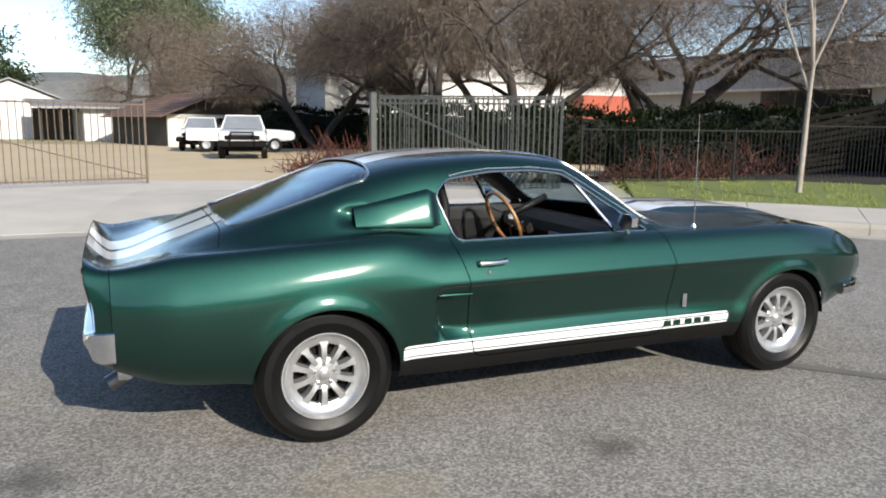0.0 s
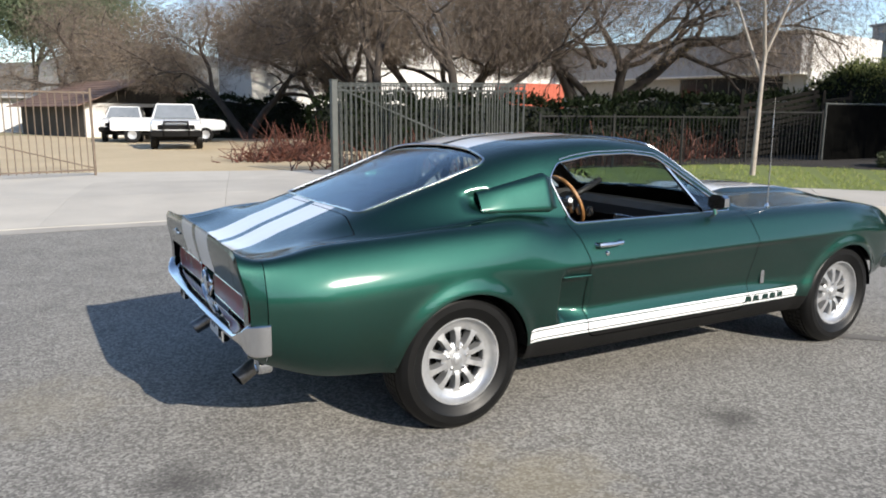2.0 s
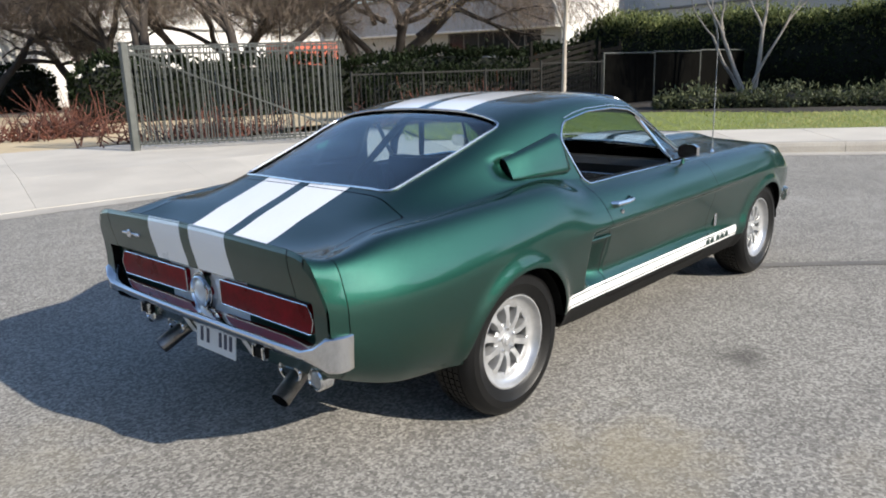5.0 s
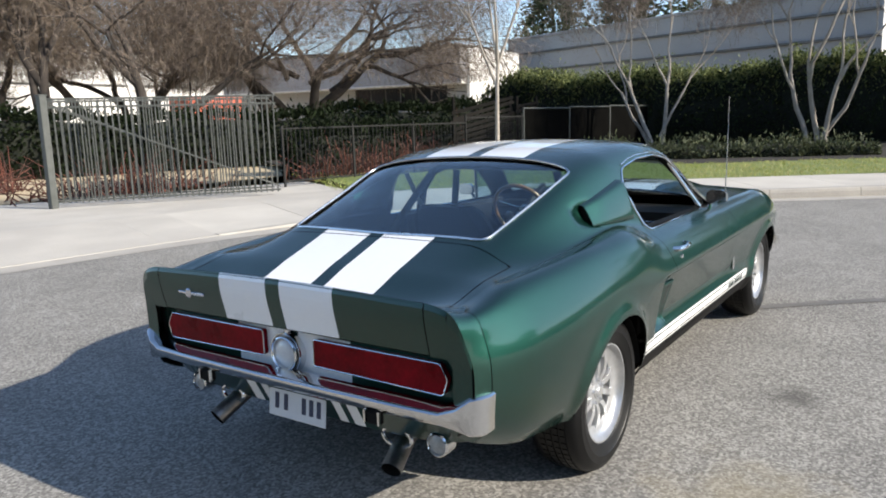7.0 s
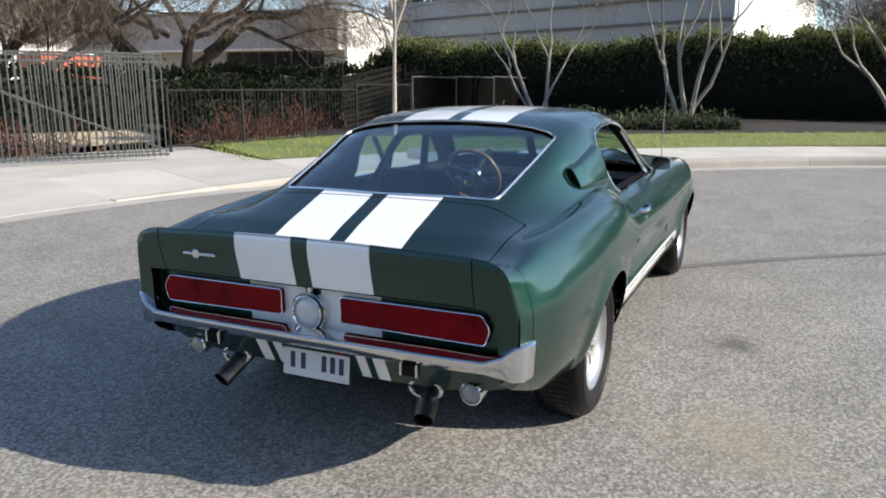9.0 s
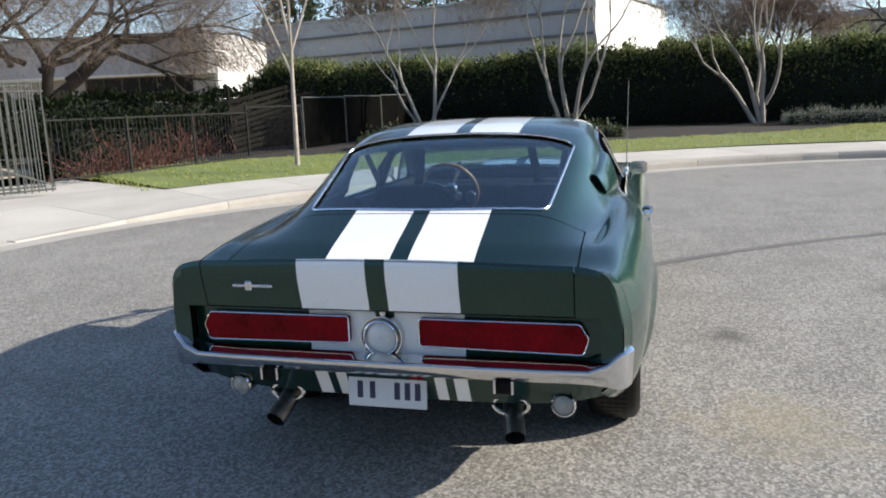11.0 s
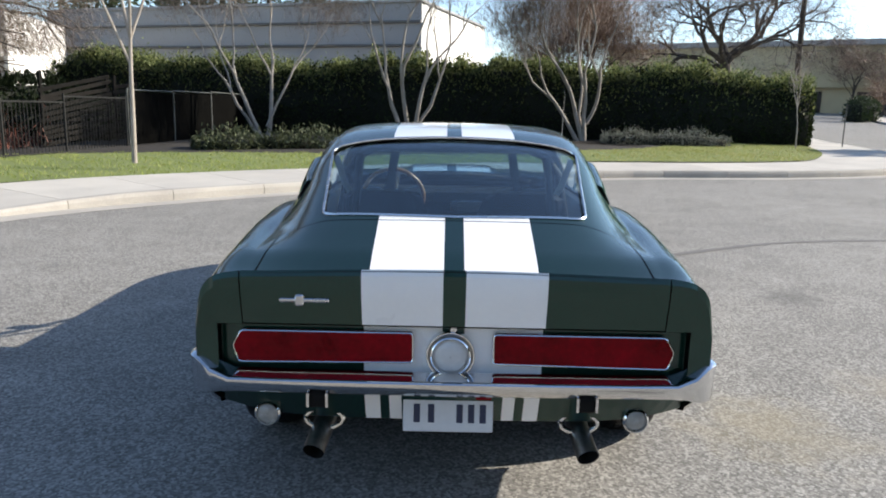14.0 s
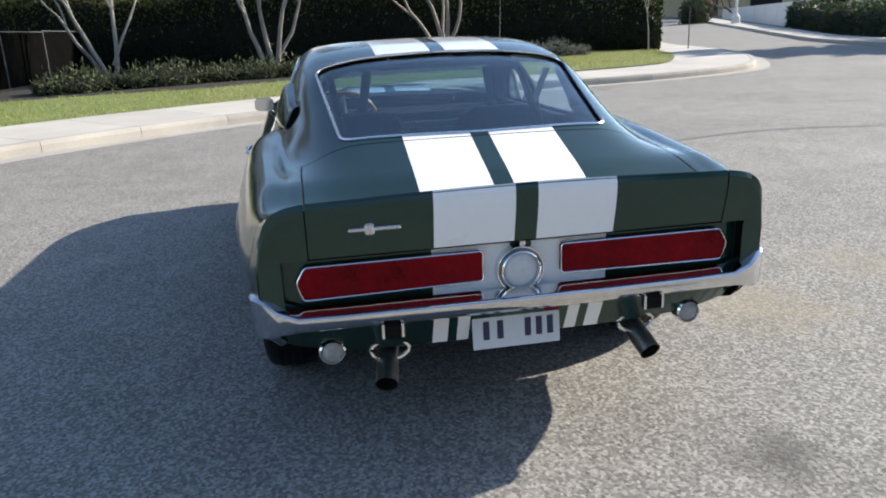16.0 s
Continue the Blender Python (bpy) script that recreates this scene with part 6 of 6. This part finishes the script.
bar_fence("open_gate", (-10.2, 14.7), (-4.7, 16.2), 1.72, "weathered brown iron bar fence panel", M_IRONRUST, gap=0.135, r=0.011, post_every=5.0, brace=True, cat="gate", z=0.13)
bar_fence("iron_fence", (9.45, 14.35), (15.1, 13.25), 1.25, "dark iron bar fence behind the lawn", M_IRONDARK, gap=0.115, r=0.010, post_every=1.9, z=0.18)
bar_fence("iron_fence", (15.1, 13.25), (17.5, 12.85), 1.38, "dark iron bar fence behind the lawn", M_IRONDARK, gap=0.115, r=0.010, post_every=2.2, z=0.19)
# screened wire fence further on
wf = thing("wire_fence", "wire fence covered with dark screen", "fence")
fp = [(17.6, 12.85), (20.0, 12.5), (22.6, 12.2), (25.8, 12.0)]
for (x0, y0), (x1, y1) in zip(fp[:-1], fp[1:]):
    z0 = land(x0, y0) - 0.05
    g = Geo()
    nseg = 6
    g.loft([[(x0 + (x1 - x0) * k / nseg, y0 + (y1 - y0) * k / nseg + 0.03 * math.sin(k * 1.7) + o, z0 + zz) for o, zz in ((0, 0.05), (0, 1.5), (0.006, 1.5), (0.006, 0.05))] for k in range(nseg + 1)])
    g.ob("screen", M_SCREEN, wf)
    Geo().tube([(x0, y0 - 0.02, z0 + 1.55), (x1, y1 - 0.02, z0 + 1.55)], 0.02, 8).ob("rail", M_IRON, wf)
    Geo().tube([(x0, y0 - 0.02, z0 - 0.05), (x0, y0 - 0.02, z0 + 1.58)], 0.028, 8).ob("post", M_IRON, wf)
# leaning timber frames behind the fence, shade put in their dark colour
for x, y, w, rz, tilt in ((17.3, 14.0, 2.5, 17, 9), (19.05, 13.45, 0.95, 16, 7)):
    e = thing("timber_panel", "weathered timber plank panel leaning behind the fence", "timber panel", at=(x, y, 0.3), rz=-rz)
    for k in range(10):
        Geo().box((rng.normal(0, 0.04), 0.02 * k * 0.3, 0.2 + 0.155 * k), (w, 0.04, 0.10), Matrix.Rotation(radians(-tilt + rng.normal(0, 1.5)), 3, "Y"), 0.006).ob("plank", M_TIMBERSHADE, e)
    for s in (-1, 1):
        Geo().box((s * w * 0.45, 0.06, 0.95), (0.09, 0.06, 1.8), bev=0.006).ob("upright", M_TIMBERSHADE, e)


def brush(x, y, z, sx, sy, h, n, label):
    e = thing("brush_pile", label, "brush pile", at=(x, y, z))
    g = Geo()
    for _ in range(n):
        p = Vector((rng.normal(0, sx * 0.5), rng.normal(0, sy * 0.5), 0.02))
        d = Vector((rng.normal(0, 0.6), rng.normal(0, 0.6), rng.uniform(0.15, 1.0))).normalized()
        L = rng.uniform(0.4, 1.1) * h
        k = p + d * L * 0.6 + Vector(rng.normal(0, 0.08, 3))
        g.tube([p, k, k + (d + Vector(rng.normal(0, 0.5, 3))) * L * 0.5], (0.018, 0.012, 0.005), 4, False)
    tagged(g.ob("twig_tangle", M_BRUSH, e), kind="stuff")


brush(5.75, 21.3, 0.08, 1.3, 0.9, 0.9, 380, "pile of rusty red cut brush on the dirt")
brush(7.4, 17.2, 0.1, 2.2, 0.9, 0.8, 260, "tangle of rusty red brush behind the gate")
brush(12.6, 14.9, 0.16, 2.4, 0.45, 0.75, 330, "rusty red brush and scrap behind the iron fence")
brush(16.2, 15.2, 0.22, 1.6, 0.6, 0.9, 150, "rusty red brush and scrap behind the iron fence")


# ---- buildings ----
def block(e, name, x0, x1, y0, y1, z0, z1, mat, label=""):
    return Geo().box(((x0 + x1) / 2, (y0 + y1) / 2, (z0 + z1) / 2), (x1 - x0, y1 - y0, z1 - z0), bev=0.02).ob(name, mat, e, label)


b = thing("office_building", "pale flat-roofed two-storey building, its overhanging upper storey coloured grey as shade", "building", at=(41.5, 30.5, 0.0), rz=9.0)
# west faces are the same white render, greyed to stand for shade
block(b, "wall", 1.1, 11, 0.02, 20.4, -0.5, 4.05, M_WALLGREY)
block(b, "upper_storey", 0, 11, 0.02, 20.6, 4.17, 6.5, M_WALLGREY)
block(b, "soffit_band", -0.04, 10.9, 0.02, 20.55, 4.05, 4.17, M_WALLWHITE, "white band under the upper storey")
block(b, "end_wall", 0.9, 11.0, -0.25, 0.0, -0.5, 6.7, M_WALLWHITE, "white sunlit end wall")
block(b, "roof", -0.1, 11.1, 0.02, 20.7, 6.5, 6.7, M_LEDGE)
win = block(b, "window", 1.04, 1.12, 1.6, 9.2, 2.6, 4.0, M_WINDOWDARK, "long dark window under the overhang")
for k in range(6):
    block(b, "mullion", 1.0, 1.06, 2.8 + 1.25 * k, 2.86 + 1.25 * k, 2.6, 4.0, M_LEDGE)
b = thing("white_building", "white sunlit building wing behind the winter trees", "building")
block(b, "wall", 13, 38.6, 50.9, 60, -0.5, 7.0, M_WALLWHITE)
block(b, "roof", 12.7, 38.6, 50.7, 60.3, 7.0, 7.25, M_WALLGREY)
for k in range(4):
    block(b, "ledge", 14.5 + 5.4 * k, 18.6 + 5.4 * k, 50.8, 50.9, 4.6, 4.75, M_LEDGE, "thin dark ledge")

b = thing("banded_building", "long pale building with dark horizontal ledges and white end wall", "building", at=(48.0, 6.2, 0.3), rz=-17.5)
Lb = 31.0
# long wall darkened in colour for its shaded side, end wall kept white
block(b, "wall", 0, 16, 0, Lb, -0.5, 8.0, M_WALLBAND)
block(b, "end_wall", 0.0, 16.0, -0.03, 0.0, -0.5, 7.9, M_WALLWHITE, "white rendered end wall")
for z in (3.4, 5.2, 6.7):
    block(b, "ledge", -0.22, 0.0, 0.0, Lb, z, z + 0.16, M_LEDGE, "dark horizontal ledge")
block(b, "roof", -0.15, 16.2, -0.15, Lb + 0.2, 8.0, 8.18, M_WALLBAND)

b = thing("orange_container", "faded orange steel container behind the hedge", "container", at=(31.3, 44.6, 0.1), rz=-2)
block(b, "box", -2.2, 2.2, -1.1, 1.1, 0.1, 3.5, M_ORANGE)
for k in range(18):
    block(b, "rib", -2.1 + 0.24 * k, -2.0 + 0.24 * k, -1.13, -1.1, 0.2, 3.4, M_ORANGE)

# small yard house with brown shingle roof
h = thing("garage_house", "low white garage with brown shingle gable roof", "house", at=(6.3, 51.5, -0.25), rz=17)
HW, HE, HA, HD = 3.7, 2.25, 3.75, 11.0
Geo().prism([(-HW, -0.2), (-0.7, -0.2), (-0.7, 2.1), (-HW, 2.1)], 0.0, 0.18, "y").ob("front_wall", M_WALLWHITE, h, "white rendered front wall")
Geo().prism([(2.3, -0.2), (HW, -0.2), (HW, 2.1), (2.3, 2.1)], 0.0, 0.18, "y").ob("front_wall", M_WALLWHITE, h)
Geo().prism([(-HW, 2.1), (HW, 2.1), (HW, HE), (0.0, HA - 0.15), (-HW, HE)], 0.0, 0.18, "y").ob("gable", M_TIMBER, h, "weathered timber gable")
block(h, "lintel", -HW, HW, -0.06, 0.0, 1.98, 2.2, M_WALLWHITE)
# side walls take the dark timber colour to stand for shade under the eaves
block(h, "side_wall", -HW, -HW + 0.18, 0.18, HD, -0.2, 2.2, M_TIMBER, "dark timber side wall")
block(h, "side_wall", HW - 0.18, HW, 0.18, HD, -0.2, 2.2, M_TIMBER, "dark timber side wall")
block(h, "back_wall", -HW, HW, HD, HD + 0.2, -0.2, 2.2, M_TIMBER)
for s in (-1, 1):
    rows_n, ov = 10, HW + 0.75
    for r in range(rows_n):
        f0, f1 = 1 - r / rows_n, 1 - (r + 1) / rows_n
        for k in range(9):
            y0 = -0.8 + k * 1.4
            xa, xb = s * ov * f0, s * ov * f1
            za, zb = HA - (HA - HE + 0.28) * f0, HA - (HA - HE + 0.28) * f1
            Geo().add([(xa, y0, za), (xa, y0 + 1.385, za), (xb, y0 + 1.385, zb), (xb, y0, zb), (xa, y0, za + 0.06), (xa, y0 + 1.385, za + 0.06), (xb, y0 + 1.385, zb + 0.03), (xb, y0, zb + 0.03)], [(0, 1, 2, 3), (4, 7, 6, 5), (0, 4, 5, 1), (1, 5, 6, 2), (2, 6, 7, 3), (3, 7, 4, 0)]).ob("shingle_strip", M_ROOFBROWN, h)
lean = thing("open_shed", "low shed with pale boarded walls and a dark open bay", "shed", at=(-1.2, 66, -0.35), rz=12)
block(lean, "back_wall", -4.5, 4.5, 4.0, 4.2, 0, 2.8, M_TIMBER)
Geo().prism([(-1.4, 2.75), (-1.4, 2.88), (4.6, 3.55), (4.6, 3.42)], -5.0, 5.0, "x").ob("roof", M_ROOFGREY, lean)
for k in range(3):
    block(lean, "post", -4.6 + 1.3 * k, -4.45 + 1.3 * k, -0.9, -0.75, 0, 2.78, M_TIMBER)
block(lean, "side_room", -1.6, 4.6, -0.6, 3.9, 0, 2.78, M_WALLGREY, "pale grey boarded side room")
for k in range(12):
    block(lean, "board", -1.55 + 0.51 * k, -1.10 + 0.51 * k, -0.63, -0.6, 0.05, 2.72, M_WALLWHITE)
barn = thing("white_barn", "white boarded barn with gable roof", "barn", at=(-8.3, 72, -0.3), rz=14)
Geo().prism([(-4, 0), (4, 0), (4, 3.4), (0, 5.0), (-4, 3.4)], 0, 10, "y").ob("gable_block", M_WALLWHITE, barn, "white boarded wall")
for s in (-1, 1):
    Geo().add([(0, -0.4, 5.12), (s * 4.5, -0.4, 3.3), (s * 4.5, 10.4, 3.3), (0, 10.4, 5.12), (0, -0.4, 5.24), (s * 4.5, -0.4, 3.42), (s * 4.5, 10.4, 3.42), (0, 10.4, 5.24)], [(0, 1, 2, 3), (4, 7, 6, 5), (0, 4, 5, 1), (1, 5, 6, 2), (2, 6, 7, 3), (3, 7, 4, 0)]).ob("roof_slope", M_ROOFGREY, barn)
for k in range(16):
    block(barn, "board", -3.95 + 0.5 * k, -3.55 + 0.5 * k, -0.03, 0.0, 0.0, 3.3, M_WALLWHITE)


# ---- parked trucks ----
def pickup(at, rz, label):
    e = thing("pickup_truck", label, "truck", "white trucks in the yard", at=at, rz=rz)
    b = Geo()
    ring = lambda x, w, z0, z1: [(x, -w, z0), (x, w, z0), (x, w * 1.0, z1 - 0.12), (x, w * 0.93, z1), (x, -w * 0.93, z1), (x, -w, z1 - 0.12)]
    b.loft([ring(x, w, a, c) for x, w, a, c in ((-2.6, 0.9, 0.62, 1.12), (-2.5, 0.95, 0.58, 1.18), (0.7, 0.95, 0.55, 1.18), (1.05, 0.94, 0.55, 1.17), (1.9, 0.93, 0.58, 1.13), (2.45, 0.91, 0.62, 1.08), (2.6, 0.88, 0.66, 1.0))])
    b.ob("body", M_TRUCKWHITE, e, "white painted body", smooth="angle")
    c = Geo().loft([[(x, -w, z), (x, w, z), (x2, w * 0.76, z2), (x2, -w * 0.76, z2)] for x, x2, w, z, z2 in ((-0.75, -0.55, 0.9, 1.12, 1.74), (1.05, 0.4, 0.9, 1.12, 1.74))])
    cab = c.ob("cab", M_TRUCKWHITE, e, "white cab")
    Geo().add([(1.02, -0.80, 1.19), (1.02, 0.80, 1.19), (0.45, 0.66, 1.70), (0.45, -0.66, 1.70)], [(0, 1, 2, 3)]).ob("windscreen", M_WINDOWPALE, e, "pale reflecting windscreen").location = (0.012, 0, 0)
    for s in (-1, 1):
        Geo().add([(-0.62, s * 0.905, 1.18), (0.85, s * 0.905, 1.18), (0.42, s * 0.77, 1.7), (-0.5, s * 0.77, 1.7)], [(0, 1, 2, 3)]).ob("side_window", M_WINDOWDARK, e)
    Geo().box((2.60, 0, 0.86), (0.05, 1.30, 0.17), bev=0.01).ob("grille", M_UNDER, e, "black grille")
    Geo().box((2.70, 0, 0.62), (0.18, 1.85, 0.24), bev=0.03).ob("front_bumper", M_UNDER, e, "black front bumper")
    Geo().box((0, 0, 0.5), (4.7, 1.45, 0.3), bev=0.04).ob("chassis", M_UNDER, e, "dark chassis")
    bull = Geo()
    for s in (-0.45, 0.45):
        bull.tube([(2.78, s, 0.55), (2.82, s, 0.85), (2.74, s * 0.9, 1.08)], 0.035, 8)
    bull.tube([(2.74, -0.42, 1.06), (2.75, 0.42, 1.06)], 0.035, 8)
    bull.ob("bull_bar", M_UNDER, e, "black tubular bull bar", smooth=True)
    for s in (-1, 1):
        Geo().box((2.63, s * 0.76, 0.84), (0.05, 0.2, 0.18), bev=0.02).ob("headlamp", M_LENS, e, "headlamp")
        for x in (-1.65, 1.65):
            w = new("wheel")
            w.parent = e
            w.location = (x, s * 0.82, 0.38)
            Geo().lathe([(0.2, -0.12), (0.34, -0.12), (0.38, -0.08), (0.38, 0.08), (0.34, 0.12), (0.2, 0.12)], n=24).ob("tyre", M_RUBBER, w, smooth="angle")
            Geo().lathe([(0.001, 0.09), (0.1, 0.1), (0.2, 0.11), (0.21, 0), (0.2, -0.11), (0.1, -0.1), (0.001, -0.09)], n=20).ob("rim", M_ALLOY, w, smooth="angle")
    Geo().box((-1.6, 0, 1.0), (1.7, 1.6, 0.34)).ob("bed_liner", M_UNDER, e, "dark load bed").location = (0, 0, 0.02)
    return e


pickup((4.75, 32.4, 0.02), -100, "white pickup truck facing the gate on the dirt")
pickup((5.65, 39.3, -0.01), -10, "white pickup truck parked across the yard")
pickup((4.1, 42.5, -0.03), -104, "white truck parked beside the garage")

# ---- far street on the other side ----
FAR = smooth_line([(6, -13.5), (24, -17.3), (47, -25.5), (80, -38)], 1.5)
fk = Geo()
fk.loft([[(p[0], p[1], rise(p[0]) - 0.1), (p[0], p[1], rise(p[0]) + 0.15), (p[0] + 0.6, p[1] - 2.2, rise(p[0]) + 0.18), (p[0] + 0.6, p[1] - 2.2, rise(p[0]) - 0.1)] for p in FAR])
tagged(fk.ob("far_pavement", M_CONCRETE, None, ""), "pale pavement across the far street", "pavement", kind="structure")
b = thing("tan_building", "low tan building across the far street", "building", at=(86.0, -20.0, 1.9), rz=243.2)
block(b, "lower_wall", -6, 60, 0.6, 14, -1.5, 2.6, M_WALLTAN, "tan lower wall")
block(b, "upper_wall", -6, 60, 0, 14, 2.6, 6.9, M_WALLTAN)
block(b, "roof", -6.5, 60.5, -0.5, 14.5, 6.9, 7.5, M_WALLBAND)
for k in range(9):
    block(b, "doorway", 1 + 6.5 * k, 4.2 + 6.5 * k, 0.5, 0.6, -0.5, 2.2, M_WINDOWDARK)
b = thing("white_wall", "low white boundary wall across the far street", "wall", at=(52, -31.2, 1.0), rz=-21)
for k in range(8):
    block(b, "panel", -12 + 3.5 * k, -8.56 + 3.5 * k, 0, 0.25, -0.3, 1.3, M_WALLWHITE)
hedge_run("low_hedge", [(27, -21.5), (36, -24.8), (43, -27.5)], 1.3, 1.2, 3000, M_PINE, "low dark hedge across the far street", (0.15, 0.3), (0.08, 0.15), z_of=lambda x, y: rise(x) + 0.1)
p = thing("utility_pole", "dark timber utility pole behind the hedge", "utility pole", at=(39, -14.6, 0.7))
Geo().tube([(0, 0, -0.2), (0.02, 0, 6), (0.0, 0, 12)], (0.16, 0.14, 0.11), 10).ob("shaft", M_BARK, p)
Geo().box((0, 0, 11.2), (0.12, 2.4, 0.12), bev=0.01).ob("cross_arm", M_BARK, p)

lp = thing("street_lamp", "pale concrete street lamp across the far street", "street lamp", at=(50.0, -27.6, rise(50.0) + 0.17))
Geo().lathe([(0.30, 0.0), (0.30, 0.45), (0.17, 0.62), (0.12, 0.75)], n=12, axis="z").ob("base", M_WALLWHITE, lp)
Geo().tube([(0, 0, 0.7), (0, 0, 3.0), (0, 0, 5.2)], (0.10, 0.085, 0.06), 10).ob("pole", M_WALLWHITE, lp)
Geo().tube([(0, 0, 5.15), (0.1, 0.5, 5.45), (0.15, 1.2, 5.5)], 0.035, 8).ob("arm", M_BRIGHT, lp)
Geo().box((0.16, 1.4, 5.48), (0.22, 0.55, 0.12), bev=0.04).ob("lantern", M_ROOFGREY, lp)
sp = thing("marker_post", "thin grey metal marker post in the corner lawn", "post", at=(25.6, -10.45, land(25.6, -10.45)))
Geo().tube([(0, 0, -0.2), (0, 0, 1.55)], 0.022, 8).ob("shaft", M_IRON, sp)
Geo().box((0, 0, 1.56), (0.05, 0.05, 0.02), bev=0.004).ob("cap", M_IRON, sp)
hedge_run("box_hedge", [(55.6, -26.7), (57.0, -29.3)], 1.5, 1.3, 1600, M_PINE, "dark clipped box hedge before the tan building", (0.12, 0.25), (0.07, 0.13), z_of=lambda x, y: rise(x) + 0.1)

# hills on the skyline, distance haze put in their grey colour
hl = Geo()
ring = []
for k in range(121):
    a = radians(-70 + 250 * k / 120)
    top = 62 + 28 * math.sin(k * 0.19) + 16 * math.sin(k * 0.53 + 1) + 8 * math.sin(k * 1.3)
    R = 1100
    ring.append([(R * math.cos(a), R * math.sin(a), -5), (R * 1.04 * math.cos(a), R * 1.04 * math.sin(a), max(12, top * 0.7)), (R * 1.15 * math.cos(a), R * 1.15 * math.sin(a), max(15, top)), (R * 1.4 * math.cos(a), R * 1.4 * math.sin(a), -5)])
hl.loft(ring, caps=False, closed=False)
tagged(hl.ob("hills", M_HILL, None, "", smooth=True), "low hills on the skyline, haze put in their grey colour", "hills", kind="structure")

# tar seam across the street
seam = Geo()
sl = smooth_line([(3.5, 3.7), (4.4, 2.65), (5.2, 1.5), (5.8, 0.3), (6.0, -0.8), (5.6, -2.6), (4.6, -5)], 0.25)
st = np.gradient(sl, axis=0)
st /= np.linalg.norm(st, axis=1, keepdims=True)
seam.loft([[(p[0] - q[1] * w, p[1] + q[0] * w, 0.004), (p[0] + q[1] * w, p[1] - q[0] * w, 0.004)] for p, q, w in zip(sl, st, 0.035 + 0.02 * rng.random(len(sl)))], caps=False, closed=False)
tagged(seam.ob("tar_seam", M_TAR, None, ""), "dark tar seam curving across the asphalt", "tar seam", kind="structure")

# leaf belt added out of view: closes the place behind the street, darkens reflections
belt = Geo()
bp, bd = [], []
for k in range(15000):
    a = radians(rng.uniform(150, 318))
    R = rng.uniform(34, 38)
    hgt = 8.5 + 5.5 * float(sstep(4.3, 3.9, a)) + 1.8 * math.sin(a * 9) + 1.2 * math.sin(a * 23 + 1)
    bp.append((R * math.cos(a), R * math.sin(a), rng.uniform(0, 1) ** 0.8 * hgt))
    bd.append((-math.cos(a), -math.sin(a), 0.3))
leaf_cloud(belt, bp, np.array(bd) + rng.normal(0, 0.6, (15000, 3)), (0.8, 1.6), (0.5, 1.0))
tagged(belt.ob("backdrop", M_BELT, None, "", normals=()), "dark leaf belt added out of view behind the street to darken reflections", "trees", kind="structure")
